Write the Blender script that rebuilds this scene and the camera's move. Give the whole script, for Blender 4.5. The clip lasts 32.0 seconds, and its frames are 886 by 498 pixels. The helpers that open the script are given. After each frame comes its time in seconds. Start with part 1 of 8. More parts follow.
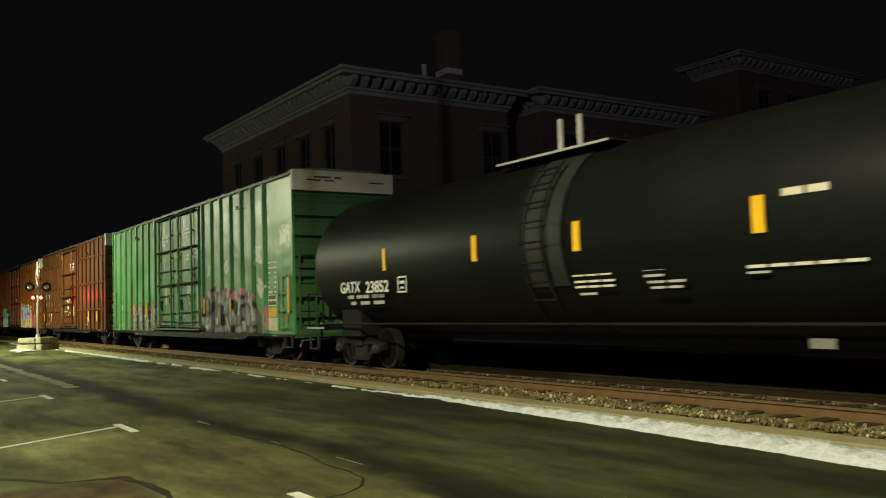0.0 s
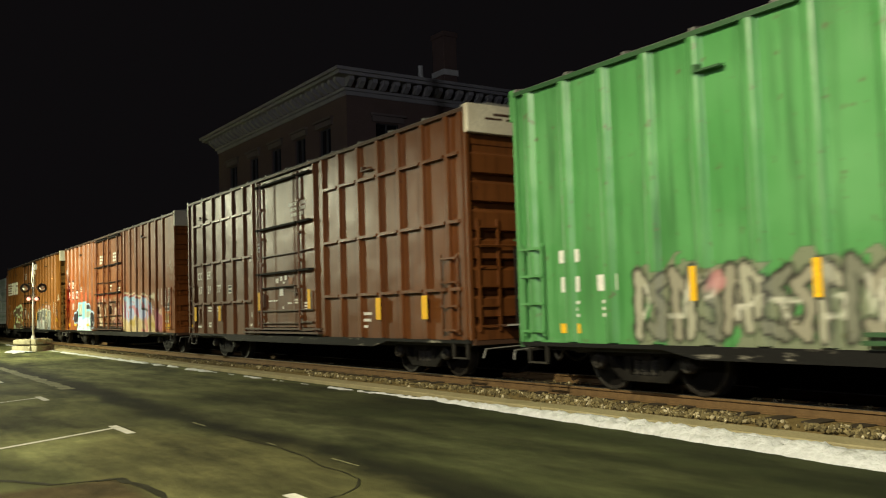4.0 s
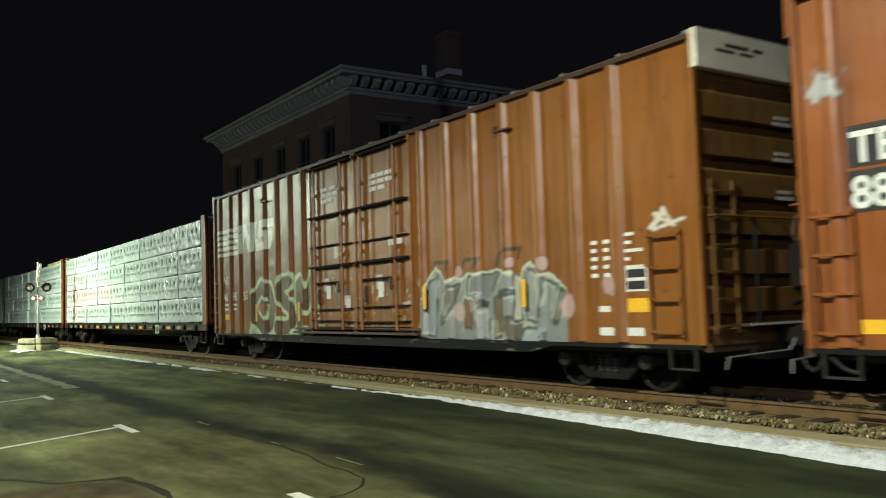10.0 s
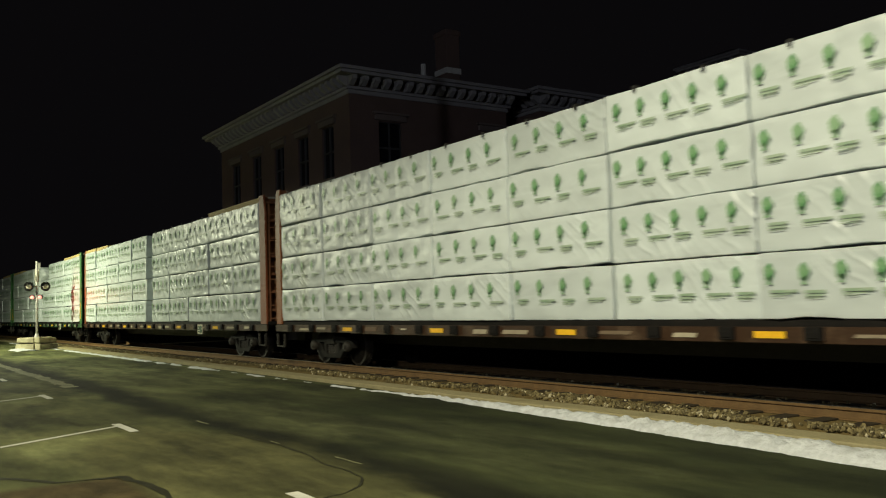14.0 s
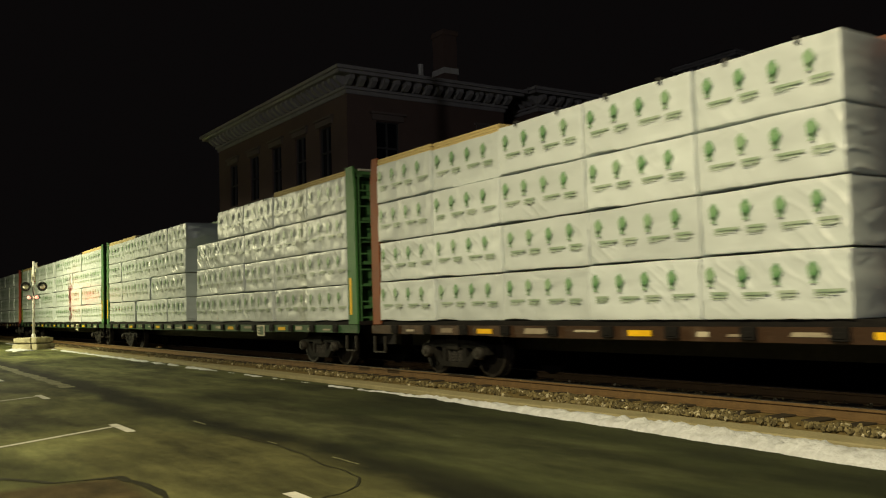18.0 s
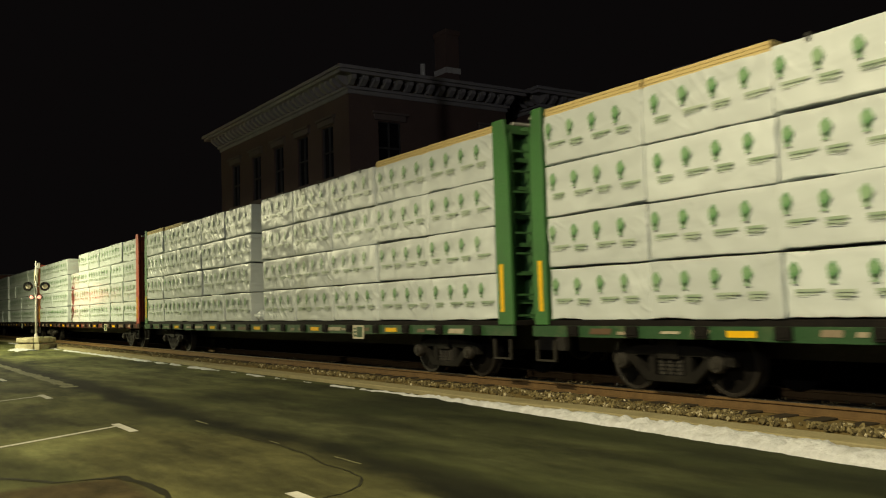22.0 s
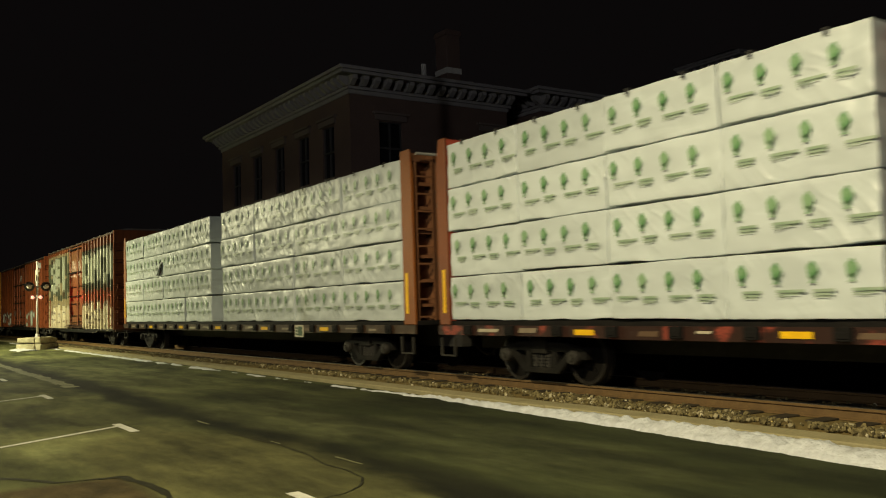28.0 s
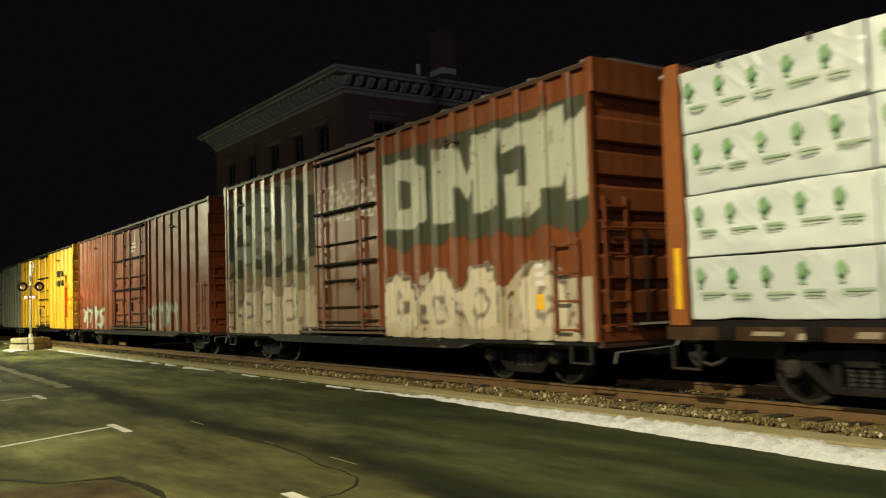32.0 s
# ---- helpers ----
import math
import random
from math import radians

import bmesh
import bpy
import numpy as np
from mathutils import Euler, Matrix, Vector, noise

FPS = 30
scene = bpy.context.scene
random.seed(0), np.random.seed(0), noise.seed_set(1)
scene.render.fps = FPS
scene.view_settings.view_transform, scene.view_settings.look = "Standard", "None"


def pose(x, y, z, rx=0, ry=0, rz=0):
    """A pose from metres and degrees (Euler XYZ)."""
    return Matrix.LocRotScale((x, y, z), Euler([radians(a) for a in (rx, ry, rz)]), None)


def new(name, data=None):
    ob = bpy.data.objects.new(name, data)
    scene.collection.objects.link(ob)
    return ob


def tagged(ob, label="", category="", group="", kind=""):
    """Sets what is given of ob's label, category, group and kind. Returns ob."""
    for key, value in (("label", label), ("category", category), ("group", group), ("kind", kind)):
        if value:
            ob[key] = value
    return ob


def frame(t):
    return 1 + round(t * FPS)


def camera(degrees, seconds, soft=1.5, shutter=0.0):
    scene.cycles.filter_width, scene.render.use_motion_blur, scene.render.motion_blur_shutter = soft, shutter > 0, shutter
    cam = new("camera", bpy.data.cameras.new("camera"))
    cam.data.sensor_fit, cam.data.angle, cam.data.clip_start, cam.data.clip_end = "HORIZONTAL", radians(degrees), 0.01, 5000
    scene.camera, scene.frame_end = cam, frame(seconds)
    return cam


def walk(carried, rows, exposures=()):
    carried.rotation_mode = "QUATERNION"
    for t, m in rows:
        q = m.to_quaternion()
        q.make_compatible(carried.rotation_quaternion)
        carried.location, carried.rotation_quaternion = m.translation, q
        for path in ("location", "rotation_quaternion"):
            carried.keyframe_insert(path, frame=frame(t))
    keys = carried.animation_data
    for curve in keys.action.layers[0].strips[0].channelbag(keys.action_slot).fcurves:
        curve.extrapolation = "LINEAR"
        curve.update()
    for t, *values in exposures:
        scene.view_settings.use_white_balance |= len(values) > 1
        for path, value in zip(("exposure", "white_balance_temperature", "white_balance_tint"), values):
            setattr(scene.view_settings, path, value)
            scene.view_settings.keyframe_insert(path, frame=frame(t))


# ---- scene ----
# ---- camera ----
EYE = (0.0, 0.0, 1.6)
ROLL = 1.767
# seconds, yaw, pitch: a hand-held camera that sways a little on one spot
PATH = [
    (0.0, 56.246, 3.675), (0.5, 56.262, 3.675), (1.0, 56.157, 3.675), (1.5, 56.02, 3.707), (2.0, 55.978, 3.731), (2.5, 56.076, 3.755),
    (3.0, 56.109, 3.755), (3.5, 56.044, 3.755), (5.5, 55.97, 3.747), (6.0, 55.987, 3.771), (6.5, 56.028, 3.771), (7.0, 56.1, 3.755),
    (7.5, 56.206, 3.763), (8.0, 56.214, 3.747), (8.5, 56.214, 3.723), (9.0, 56.23, 3.707), (9.5, 56.262, 3.707), (10.0, 56.255, 3.707),
    (10.5, 56.27, 3.707), (11.0, 56.255, 3.707), (11.5, 56.214, 3.658), (12.0, 56.303, 3.65), (12.5, 56.319, 3.65), (13.0, 56.19, 3.65),
    (13.5, 56.19, 3.65), (15.5, 56.182, 3.65), (16.0, 56.157, 3.642), (16.5, 56.132, 3.642), (17.0, 56.116, 3.65), (17.5, 56.076, 3.642),
    (18.0, 56.02, 3.65), (18.5, 56.012, 3.65), (19.0, 56.124, 3.642), (19.5, 56.262, 3.642), (20.0, 56.351, 3.642), (20.5, 56.302, 3.642),
    (21.0, 56.19, 3.634), (21.5, 56.132, 3.65), (22.0, 56.157, 3.642), (22.5, 56.214, 3.65), (23.0, 56.27, 3.65), (23.5, 56.302, 3.642),
    (24.0, 56.149, 3.65), (24.5, 55.97, 3.65), (25.0, 56.06, 3.65), (25.5, 56.173, 3.642), (26.0, 56.206, 3.65), (26.5, 56.246, 3.65),
    (28.5, 56.182, 3.658), (29.0, 56.1, 3.65), (29.5, 56.132, 3.65), (30.0, 56.174, 3.65), (30.5, 56.124, 3.65), (31.0, 55.946, 3.65),
    (31.5, 55.825, 3.65), (32.0, 55.866, 3.65),
]
cam = camera(53.75, 32.0, soft=1.1, shutter=0.38)
# the film's exposure and white balance drift a little on the way
EXPOSURES = [(0.0, 0.22, 6450, 9), (1.0, 0.33, 6500, 11), (2.0, 0.5, 6600, 18), (3.0, 0.52, 6650, 19), (5.5, 0.26, 5800, 11), (7.0, 0.24, 5450, 10), (8.0, 0.28, 5350, 11), (9.0, 0.32, 5350, 11), (10.0, 0.38, 5400, 11), (11.0, 0.42, 5300, 12), (12.0, 0.6, 5300, 10), (13.2, 0.10, 5650, 13), (15.8, -0.05, 7100, 15), (22.0, 0.0, 7200, 15), (30.0, 0.0, 7150, 14), (32.0, 0.22, 6850, 15)]
walk(cam, [(t, pose(*EYE, 90 + pitch, ROLL, yaw)) for t, yaw, pitch in PATH], EXPOSURES)

# the train's way along the track since the start, in metres: it gains speed slowly
def rolled(t):
    return 7.03 * t + 0.00725 * t * t


TRACK_Y, RAIL_Z = 10.74, 0.22

# ---- world and lamps ----
world = bpy.data.worlds.new("night_sky")
scene.world = world
world.use_nodes = True
bg = world.node_tree.nodes["Background"]
bg.inputs[0].default_value = (0.95, 0.85, 0.9, 1)
bg.inputs[1].default_value = 0.0029

# unseen street lamps, then one added fill: x, y, height, colour, watts, cone and its soft edge (0: all round)
LAMPS = [(-5.0, -4.8, 12.0, (1.0, 0.93, 0.61), 12800, 2.653, 0.35, 0.16),
         (-46.0, -2.2, 8.4, (0.97, 1.0, 0.63), 16200, math.pi, 0.4, 0.5),
         # no known source: added only to light the building
         (12.0, -24.0, 12.0, (0.88, 0.93, 1.0), 7000, 0, 0, 0.16)]


# ---- materials ----
def shader(name, rough=0.6, metal=0.0):
    m = bpy.data.materials.new(name)
    m.use_nodes = True
    nt = m.node_tree
    b = nt.nodes["Principled BSDF"]
    b.inputs["Roughness"].default_value = rough
    b.inputs["Metallic"].default_value = metal
    return m, nt, b


def node(nt, kind, **inputs):
    n = nt.nodes.new(kind)
    for k, v in inputs.items():
        n.inputs[k].default_value = v
    return n


def mix(nt, fac, a, b, blend="MIX"):
    n = nt.nodes.new("ShaderNodeMix")
    n.data_type, n.blend_type = "RGBA", blend
    for sock, v in ((n.inputs[0], fac), (n.inputs[6], a), (n.inputs[7], b)):
        if isinstance(v, bpy.types.NodeSocket):
            nt.links.new(v, sock)
        else:
            sock.default_value = (*v, 1) if isinstance(v, tuple) else v
    return n.outputs[2]


def noise_fac(nt, scale, lo, hi, detail=4.0, stretch=(1, 1, 1), space="Object", rough=0.5):
    tc = nt.nodes.new("ShaderNodeTexCoord")
    mp = node(nt, "ShaderNodeMapping", Scale=stretch)
    nz = node(nt, "ShaderNodeTexNoise", Scale=scale, Detail=detail, Roughness=rough)
    rp = node(nt, "ShaderNodeMapRange")
    rp.inputs[1].default_value, rp.inputs[2].default_value = lo, hi
    nt.links.new(tc.outputs[space], mp.inputs[0])
    nt.links.new(mp.outputs[0], nz.inputs[0])
    nt.links.new(nz.outputs[0], rp.inputs[0])
    return rp.outputs[0]


def bump(nt, b, height, strength, distance=0.02):
    n = node(nt, "ShaderNodeBump", Strength=strength, Distance=distance)
    nt.links.new(height, n.inputs["Height"])
    nt.links.new(n.outputs[0], b.inputs["Normal"])


def worn(name, colour, dirt, rough=0.5, metal=0.0, scale=1.2, amount=(0.45, 0.75), grain=25.0, relief=0.15, stretch=(1, 1, 1)):
    """A surface of one colour with stains of another at two scales and fine relief."""
    m, nt, b = shader(name, rough, metal)
    big = noise_fac(nt, scale, *amount, stretch=stretch)
    fine = noise_fac(nt, grain, 0.3, 0.7)
    c = mix(nt, big, colour, dirt)
    c = mix(nt, fine, c, tuple(v * 0.78 for v in colour))
    nt.links.new(c, b.inputs["Base Color"])
    bump(nt, b, fine, relief)
    return m


def painted(name, colour, faded, rust, rough=0.38):
    """Car paint with vertical streaks, faded patches and rust; lettering and sprayed paint lie on it as an attribute."""
    m, nt, b = shader(name, rough)
    b.inputs["Specular IOR Level"].default_value = 0.62
    fade = noise_fac(nt, 0.55, 0.35, 0.7)
    streak = noise_fac(nt, 2.2, 0.46, 0.78, detail=6, stretch=(3.0, 3.0, 0.22))
    spot = noise_fac(nt, 7.0, 0.63, 0.74, detail=8)
    fine = noise_fac(nt, 40.0, 0.3, 0.7)
    c = mix(nt, fade, colour, faded)
    c = mix(nt, streak, c, tuple(0.55 * v for v in colour))
    at = nt.nodes.new("ShaderNodeAttribute")
    at.attribute_name = "paint"
    cover = nt.nodes.new("ShaderNodeAttribute")
    cover.attribute_name = "cover"
    c = mix(nt, cover.outputs["Fac"], c, at.outputs["Color"])
    c = mix(nt, spot, c, rust)
    nt.links.new(c, b.inputs["Base Color"])
    r = node(nt, "ShaderNodeMapRange")
    r.inputs[3].default_value, r.inputs[4].default_value = rough - 0.04, rough + 0.10
    nt.links.new(fade, r.inputs[0])
    nt.links.new(r.outputs[0], b.inputs["Roughness"])
    # panels that have buckled a little between the ribs
    dent = noise_fac(nt, 1.5, 0.2, 0.8, detail=1.0, stretch=(0.8, 0.8, 1.3))
    skin = nt.nodes.new("ShaderNodeMath")
    skin.operation = "MULTIPLY_ADD"
    skin.inputs[1].default_value = 0.03
    nt.links.new(fine, skin.inputs[0])
    nt.links.new(dent, skin.inputs[2])
    bump(nt, b, skin.outputs[0], 0.2, 0.07)
    return m


def wrap_material(name, colour):
    """Woven plastic sheet, creased and half glossy."""
    m, nt, b = shader(name, 0.40)
    b.inputs["Specular IOR Level"].default_value = 0.72
    tc = nt.nodes.new("ShaderNodeTexCoord")
    oi = nt.nodes.new("ShaderNodeObjectInfo")
    add = nt.nodes.new("ShaderNodeVectorMath")
    sc = nt.nodes.new("ShaderNodeVectorMath")
    sc.operation = "SCALE"
    sc.inputs[0].default_value = (17.0, 31.0, 23.0)
    nt.links.new(oi.outputs["Random"], sc.inputs["Scale"])
    nt.links.new(tc.outputs["Object"], add.inputs[0])
    nt.links.new(sc.outputs[0], add.inputs[1])
    mp = node(nt, "ShaderNodeMapping", Scale=(0.9, 1.0, 2.4), Rotation=(0, 0.6, 0))
    nt.links.new(add.outputs[0], mp.inputs[0])
    nz = node(nt, "ShaderNodeTexNoise", Scale=1.2, Detail=1.5, Distortion=0.6)
    nt.links.new(mp.outputs[0], nz.inputs[0])
    # long slanting folds in patches, on top of the soft swells
    mp2 = node(nt, "ShaderNodeMapping", Scale=(1.0, 1.0, 1.0), Rotation=(0, -0.8, 0))
    nt.links.new(add.outputs[0], mp2.inputs[0])
    wv = node(nt, "ShaderNodeTexWave", Scale=1.6, Distortion=9.0, Detail=2.0)
    wv.inputs["Detail Scale"].default_value = 0.55
    wv.bands_direction = "Z"
    nt.links.new(mp2.outputs[0], wv.inputs["Vector"])
    ridge = nt.nodes.new("ShaderNodeMath")
    ridge.operation = "POWER"
    ridge.inputs[1].default_value = 5.0
    nt.links.new(wv.outputs["Fac"], ridge.inputs[0])
    where = node(nt, "ShaderNodeTexNoise", Scale=0.8, Detail=1.0)
    nt.links.new(add.outputs[0], where.inputs[0])
    some = node(nt, "ShaderNodeMapRange")
    some.inputs[1].default_value, some.inputs[2].default_value, some.inputs[4].default_value = 0.52, 0.66, 0.5
    nt.links.new(where.outputs[0], some.inputs[0])
    fold = nt.nodes.new("ShaderNodeMath")
    fold.operation = "MULTIPLY_ADD"
    nt.links.new(ridge.outputs[0], fold.inputs[0])
    nt.links.new(some.outputs[0], fold.inputs[1])
    nt.links.new(nz.outputs[0], fold.inputs[2])
    bump(nt, b, fold.outputs[0], 0.34, 0.07)
    tint = node(nt, "ShaderNodeMapRange")
    tint.inputs[1].default_value, tint.inputs[2].default_value = 0.35, 0.75
    nt.links.new(nz.outputs[0], tint.inputs[0])
    c = mix(nt, tint.outputs[0], colour, tuple(v * 0.88 for v in colour))
    shade = node(nt, "ShaderNodeMapRange")
    shade.inputs[3].default_value, shade.inputs[4].default_value = 0.86, 1.05
    nt.links.new(oi.outputs["Random"], shade.inputs[0])
    mul = nt.nodes.new("ShaderNodeVectorMath")
    mul.operation = "SCALE"
    nt.links.new(c, mul.inputs[0])
    nt.links.new(shade.outputs[0], mul.inputs["Scale"])
    nt.links.new(mul.outputs[0], b.inputs["Base Color"])
    return m


def print_material(name, ink, faint):
    """Ink on plastic film, rubbed thin in places and fainter on some marks."""
    m, nt, b = shader(name, 0.40)
    b.inputs["Specular IOR Level"].default_value = 0.72
    oi = nt.nodes.new("ShaderNodeObjectInfo")
    rubbed = noise_fac(nt, 14.0, 0.40, 0.75, detail=5)
    old = node(nt, "ShaderNodeMapRange")
    old.inputs[1].default_value, old.inputs[4].default_value = 0.45, 0.6
    nt.links.new(oi.outputs["Random"], old.inputs[0])
    most = nt.nodes.new("ShaderNodeMath")
    most.operation = "MAXIMUM"
    nt.links.new(rubbed, most.inputs[0])
    nt.links.new(old.outputs[0], most.inputs[1])
    nt.links.new(mix(nt, most.outputs[0], ink, faint), b.inputs["Base Color"])
    return m


def glowing(name, colour, strength):
    m, nt, b = shader(name, 0.3)
    b.inputs["Base Color"].default_value = (*colour, 1)
    b.inputs["Emission Color"].default_value = (*colour, 1)
    b.inputs["Emission Strength"].default_value = strength
    return m


def asphalt_material():
    """Dark newer asphalt beside the tracks, pale worn asphalt in the parking bays, dry salt with painted-in lamplight,
    and cracks.
    """
    m, nt, b = shader("asphalt", 0.9)
    b.inputs["Specular IOR Level"].default_value = 0.12
    geo = nt.nodes.new("ShaderNodeNewGeometry")
    sep = nt.nodes.new("ShaderNodeSeparateXYZ")
    nt.links.new(geo.outputs["Position"], sep.inputs[0])
    wob = noise_fac(nt, 0.5, 0.0, 1.0, space="Object")
    add = nt.nodes.new("ShaderNodeMath")
    add.operation = "MULTIPLY_ADD"
    add.inputs[1].default_value = 0.8
    nt.links.new(wob, add.inputs[0])
    nt.links.new(sep.outputs["Y"], add.inputs[2])
    old = node(nt, "ShaderNodeMapRange")
    old.inputs[1].default_value, old.inputs[2].default_value = 4.50, 4.38
    nt.links.new(add.outputs[0], old.inputs[0])
    worn_fac = noise_fac(nt, 0.16, 0.5, 0.66, detail=8, stretch=(0.6, 1.2, 1), rough=0.6)
    grit = noise_fac(nt, 60.0, 0.25, 0.75, detail=2)
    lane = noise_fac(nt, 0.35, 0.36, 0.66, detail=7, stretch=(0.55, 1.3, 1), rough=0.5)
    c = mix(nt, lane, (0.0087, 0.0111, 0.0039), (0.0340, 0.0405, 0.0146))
    # salt towards the crossing, its paleness also painting in lamplight on the far lane
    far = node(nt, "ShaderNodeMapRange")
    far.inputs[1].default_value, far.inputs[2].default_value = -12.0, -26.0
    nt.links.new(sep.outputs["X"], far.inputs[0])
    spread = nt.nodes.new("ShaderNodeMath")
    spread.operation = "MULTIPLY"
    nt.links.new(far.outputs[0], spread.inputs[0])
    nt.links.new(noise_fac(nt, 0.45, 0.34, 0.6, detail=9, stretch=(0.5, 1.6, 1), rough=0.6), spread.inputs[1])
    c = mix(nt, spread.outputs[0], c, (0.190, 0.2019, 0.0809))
    streak = noise_fac(nt, 1.3, 0.38, 0.7, detail=6, stretch=(0.45, 1.5, 1))
    crust = noise_fac(nt, 0.45, 0.36, 0.66, detail=7, stretch=(0.6, 1.5, 1), rough=0.55)
    pale = mix(nt, crust, (0.0163, 0.0177, 0.0054), (0.252, 0.265, 0.108))
    half = node(nt, "ShaderNodeMapRange")
    half.inputs[4].default_value = 0.45
    nt.links.new(streak, half.inputs[0])
    pale = mix(nt, half.outputs[0], pale, (0.0326, 0.0364, 0.0162))
    patch = noise_fac(nt, 0.3, 0.46, 0.60, detail=6, stretch=(0.7, 1.3, 1), rough=0.55)
    dull = node(nt, "ShaderNodeMapRange")
    dull.inputs[4].default_value = 0.65
    nt.links.new(patch, dull.inputs[0])
    pale = mix(nt, dull.outputs[0], pale, (0.0286, 0.0295, 0.0119))
    c = mix(nt, old.outputs[0], c, pale)
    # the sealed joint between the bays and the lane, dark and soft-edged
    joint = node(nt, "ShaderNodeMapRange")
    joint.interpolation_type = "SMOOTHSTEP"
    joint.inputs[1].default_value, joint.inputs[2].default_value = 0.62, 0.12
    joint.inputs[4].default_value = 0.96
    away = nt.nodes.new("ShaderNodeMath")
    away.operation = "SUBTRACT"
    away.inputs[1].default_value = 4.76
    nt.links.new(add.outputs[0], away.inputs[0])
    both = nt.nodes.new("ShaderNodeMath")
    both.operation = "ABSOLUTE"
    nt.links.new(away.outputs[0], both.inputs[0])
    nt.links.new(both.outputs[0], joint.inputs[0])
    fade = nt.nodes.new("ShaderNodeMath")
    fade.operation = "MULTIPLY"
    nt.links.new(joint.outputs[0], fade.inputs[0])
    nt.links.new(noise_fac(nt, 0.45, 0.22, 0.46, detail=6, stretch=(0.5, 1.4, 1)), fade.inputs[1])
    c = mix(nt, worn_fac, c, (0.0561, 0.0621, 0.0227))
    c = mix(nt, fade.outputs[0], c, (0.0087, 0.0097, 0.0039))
    # greyer, worn-through fields: beside the old repair, and streaks in the lane
    for place, size, turn, most, tones in (((-9.3, 3.15, 0.0), (0.26, 0.80, 0.0), -0.06, 0.85, ((0.0857, 0.0828, 0.0318), (0.0347, 0.0345, 0.0125))),
                                           ((-12.2, 5.3, 0.0), (0.34, 1.15, 0.0), -0.16, 0.7, ((0.082, 0.088, 0.038), (0.030, 0.034, 0.013))),
                                           ((-8.6, 6.0, 0.0), (0.30, 1.0, 0.0), -0.1, 0.55, ((0.060, 0.066, 0.028), (0.026, 0.030, 0.011)))):
        off = nt.nodes.new("ShaderNodeVectorMath")
        off.operation = "SUBTRACT"
        off.inputs[1].default_value = place
        nt.links.new(geo.outputs["Position"], off.inputs[0])
        field = node(nt, "ShaderNodeMapping", Scale=size, Rotation=(0, 0, turn))
        nt.links.new(off.outputs[0], field.inputs[0])
        reach = nt.nodes.new("ShaderNodeVectorMath")
        reach.operation = "LENGTH"
        nt.links.new(field.outputs[0], reach.inputs[0])
        ragged = nt.nodes.new("ShaderNodeMath")
        ragged.operation = "MULTIPLY_ADD"
        ragged.inputs[1].default_value = 0.7
        nt.links.new(noise_fac(nt, 0.9, 0.25, 0.75, detail=8, stretch=(0.6, 1.2, 1), rough=0.6), ragged.inputs[0])
        nt.links.new(reach.outputs["Value"], ragged.inputs[2])
        rim = node(nt, "ShaderNodeMapRange")
        rim.inputs[1].default_value, rim.inputs[2].default_value = 1.45, 1.05
        rim.inputs[4].default_value = most
        nt.links.new(ragged.outputs[0], rim.inputs[0])
        rubbed = mix(nt, noise_fac(nt, 1.7, 0.35, 0.7, detail=8, stretch=(0.5, 1.4, 1), rough=0.6), *tones)
        c = mix(nt, rim.outputs[0], c, rubbed)
    # a browner patch that was cut out and filled
    fill = None
    for axis, lo, hi in (("X", -9.25, -9.0), ("Y", 2.3, 2.1)):
        side = node(nt, "ShaderNodeMapRange")
        side.inputs[1].default_value, side.inputs[2].default_value = lo, hi
        nt.links.new(sep.outputs[axis], side.inputs[0])
        if fill is None:
            fill = side.outputs[0]
        else:
            both_in = nt.nodes.new("ShaderNodeMath")
            both_in.operation = "MULTIPLY"
            nt.links.new(fill, both_in.inputs[0])
            nt.links.new(side.outputs[0], both_in.inputs[1])
            fill = both_in.outputs[0]
    c = mix(nt, fill, c, mix(nt, noise_fac(nt, 2.2, 0.35, 0.65, detail=8, rough=0.65), (0.0265, 0.0207, 0.0075), (0.0632, 0.0473, 0.0194)))
    # long smears that wheels and the plough have drawn along the lot
    smear = noise_fac(nt, 0.85, 0.33, 0.67, detail=9, stretch=(0.42, 1.5, 1), rough=0.62)
    drawn = node(nt, "ShaderNodeMapRange")
    drawn.inputs[3].default_value, drawn.inputs[4].default_value = 0.46, 1.66
    nt.links.new(smear, drawn.inputs[0])
    tone = nt.nodes.new("ShaderNodeVectorMath")
    tone.operation = "SCALE"
    nt.links.new(c, tone.inputs[0])
    nt.links.new(drawn.outputs[0], tone.inputs["Scale"])
    c = tone.outputs[0]
    # coarse mottling of worn binder and pale stone
    mottle = noise_fac(nt, 5.0, 0.30, 0.70, detail=9, stretch=(0.7, 1.2, 1), rough=0.7)
    wear = node(nt, "ShaderNodeMapRange")
    wear.inputs[3].default_value, wear.inputs[4].default_value = 0.80, 1.20
    nt.links.new(mottle, wear.inputs[0])
    scaled = nt.nodes.new("ShaderNodeVectorMath")
    scaled.operation = "SCALE"
    nt.links.new(c, scaled.inputs[0])
    nt.links.new(wear.outputs[0], scaled.inputs["Scale"])
    c = scaled.outputs[0]
    speck = node(nt, "ShaderNodeMapRange")
    speck.inputs[4].default_value = 0.3
    nt.links.new(grit, speck.inputs[0])
    c = mix(nt, speck.outputs[0], c, (0.0122, 0.0118, 0.0108))
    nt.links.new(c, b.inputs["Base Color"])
    bump(nt, b, grit, 0.25, 0.01)
    return m


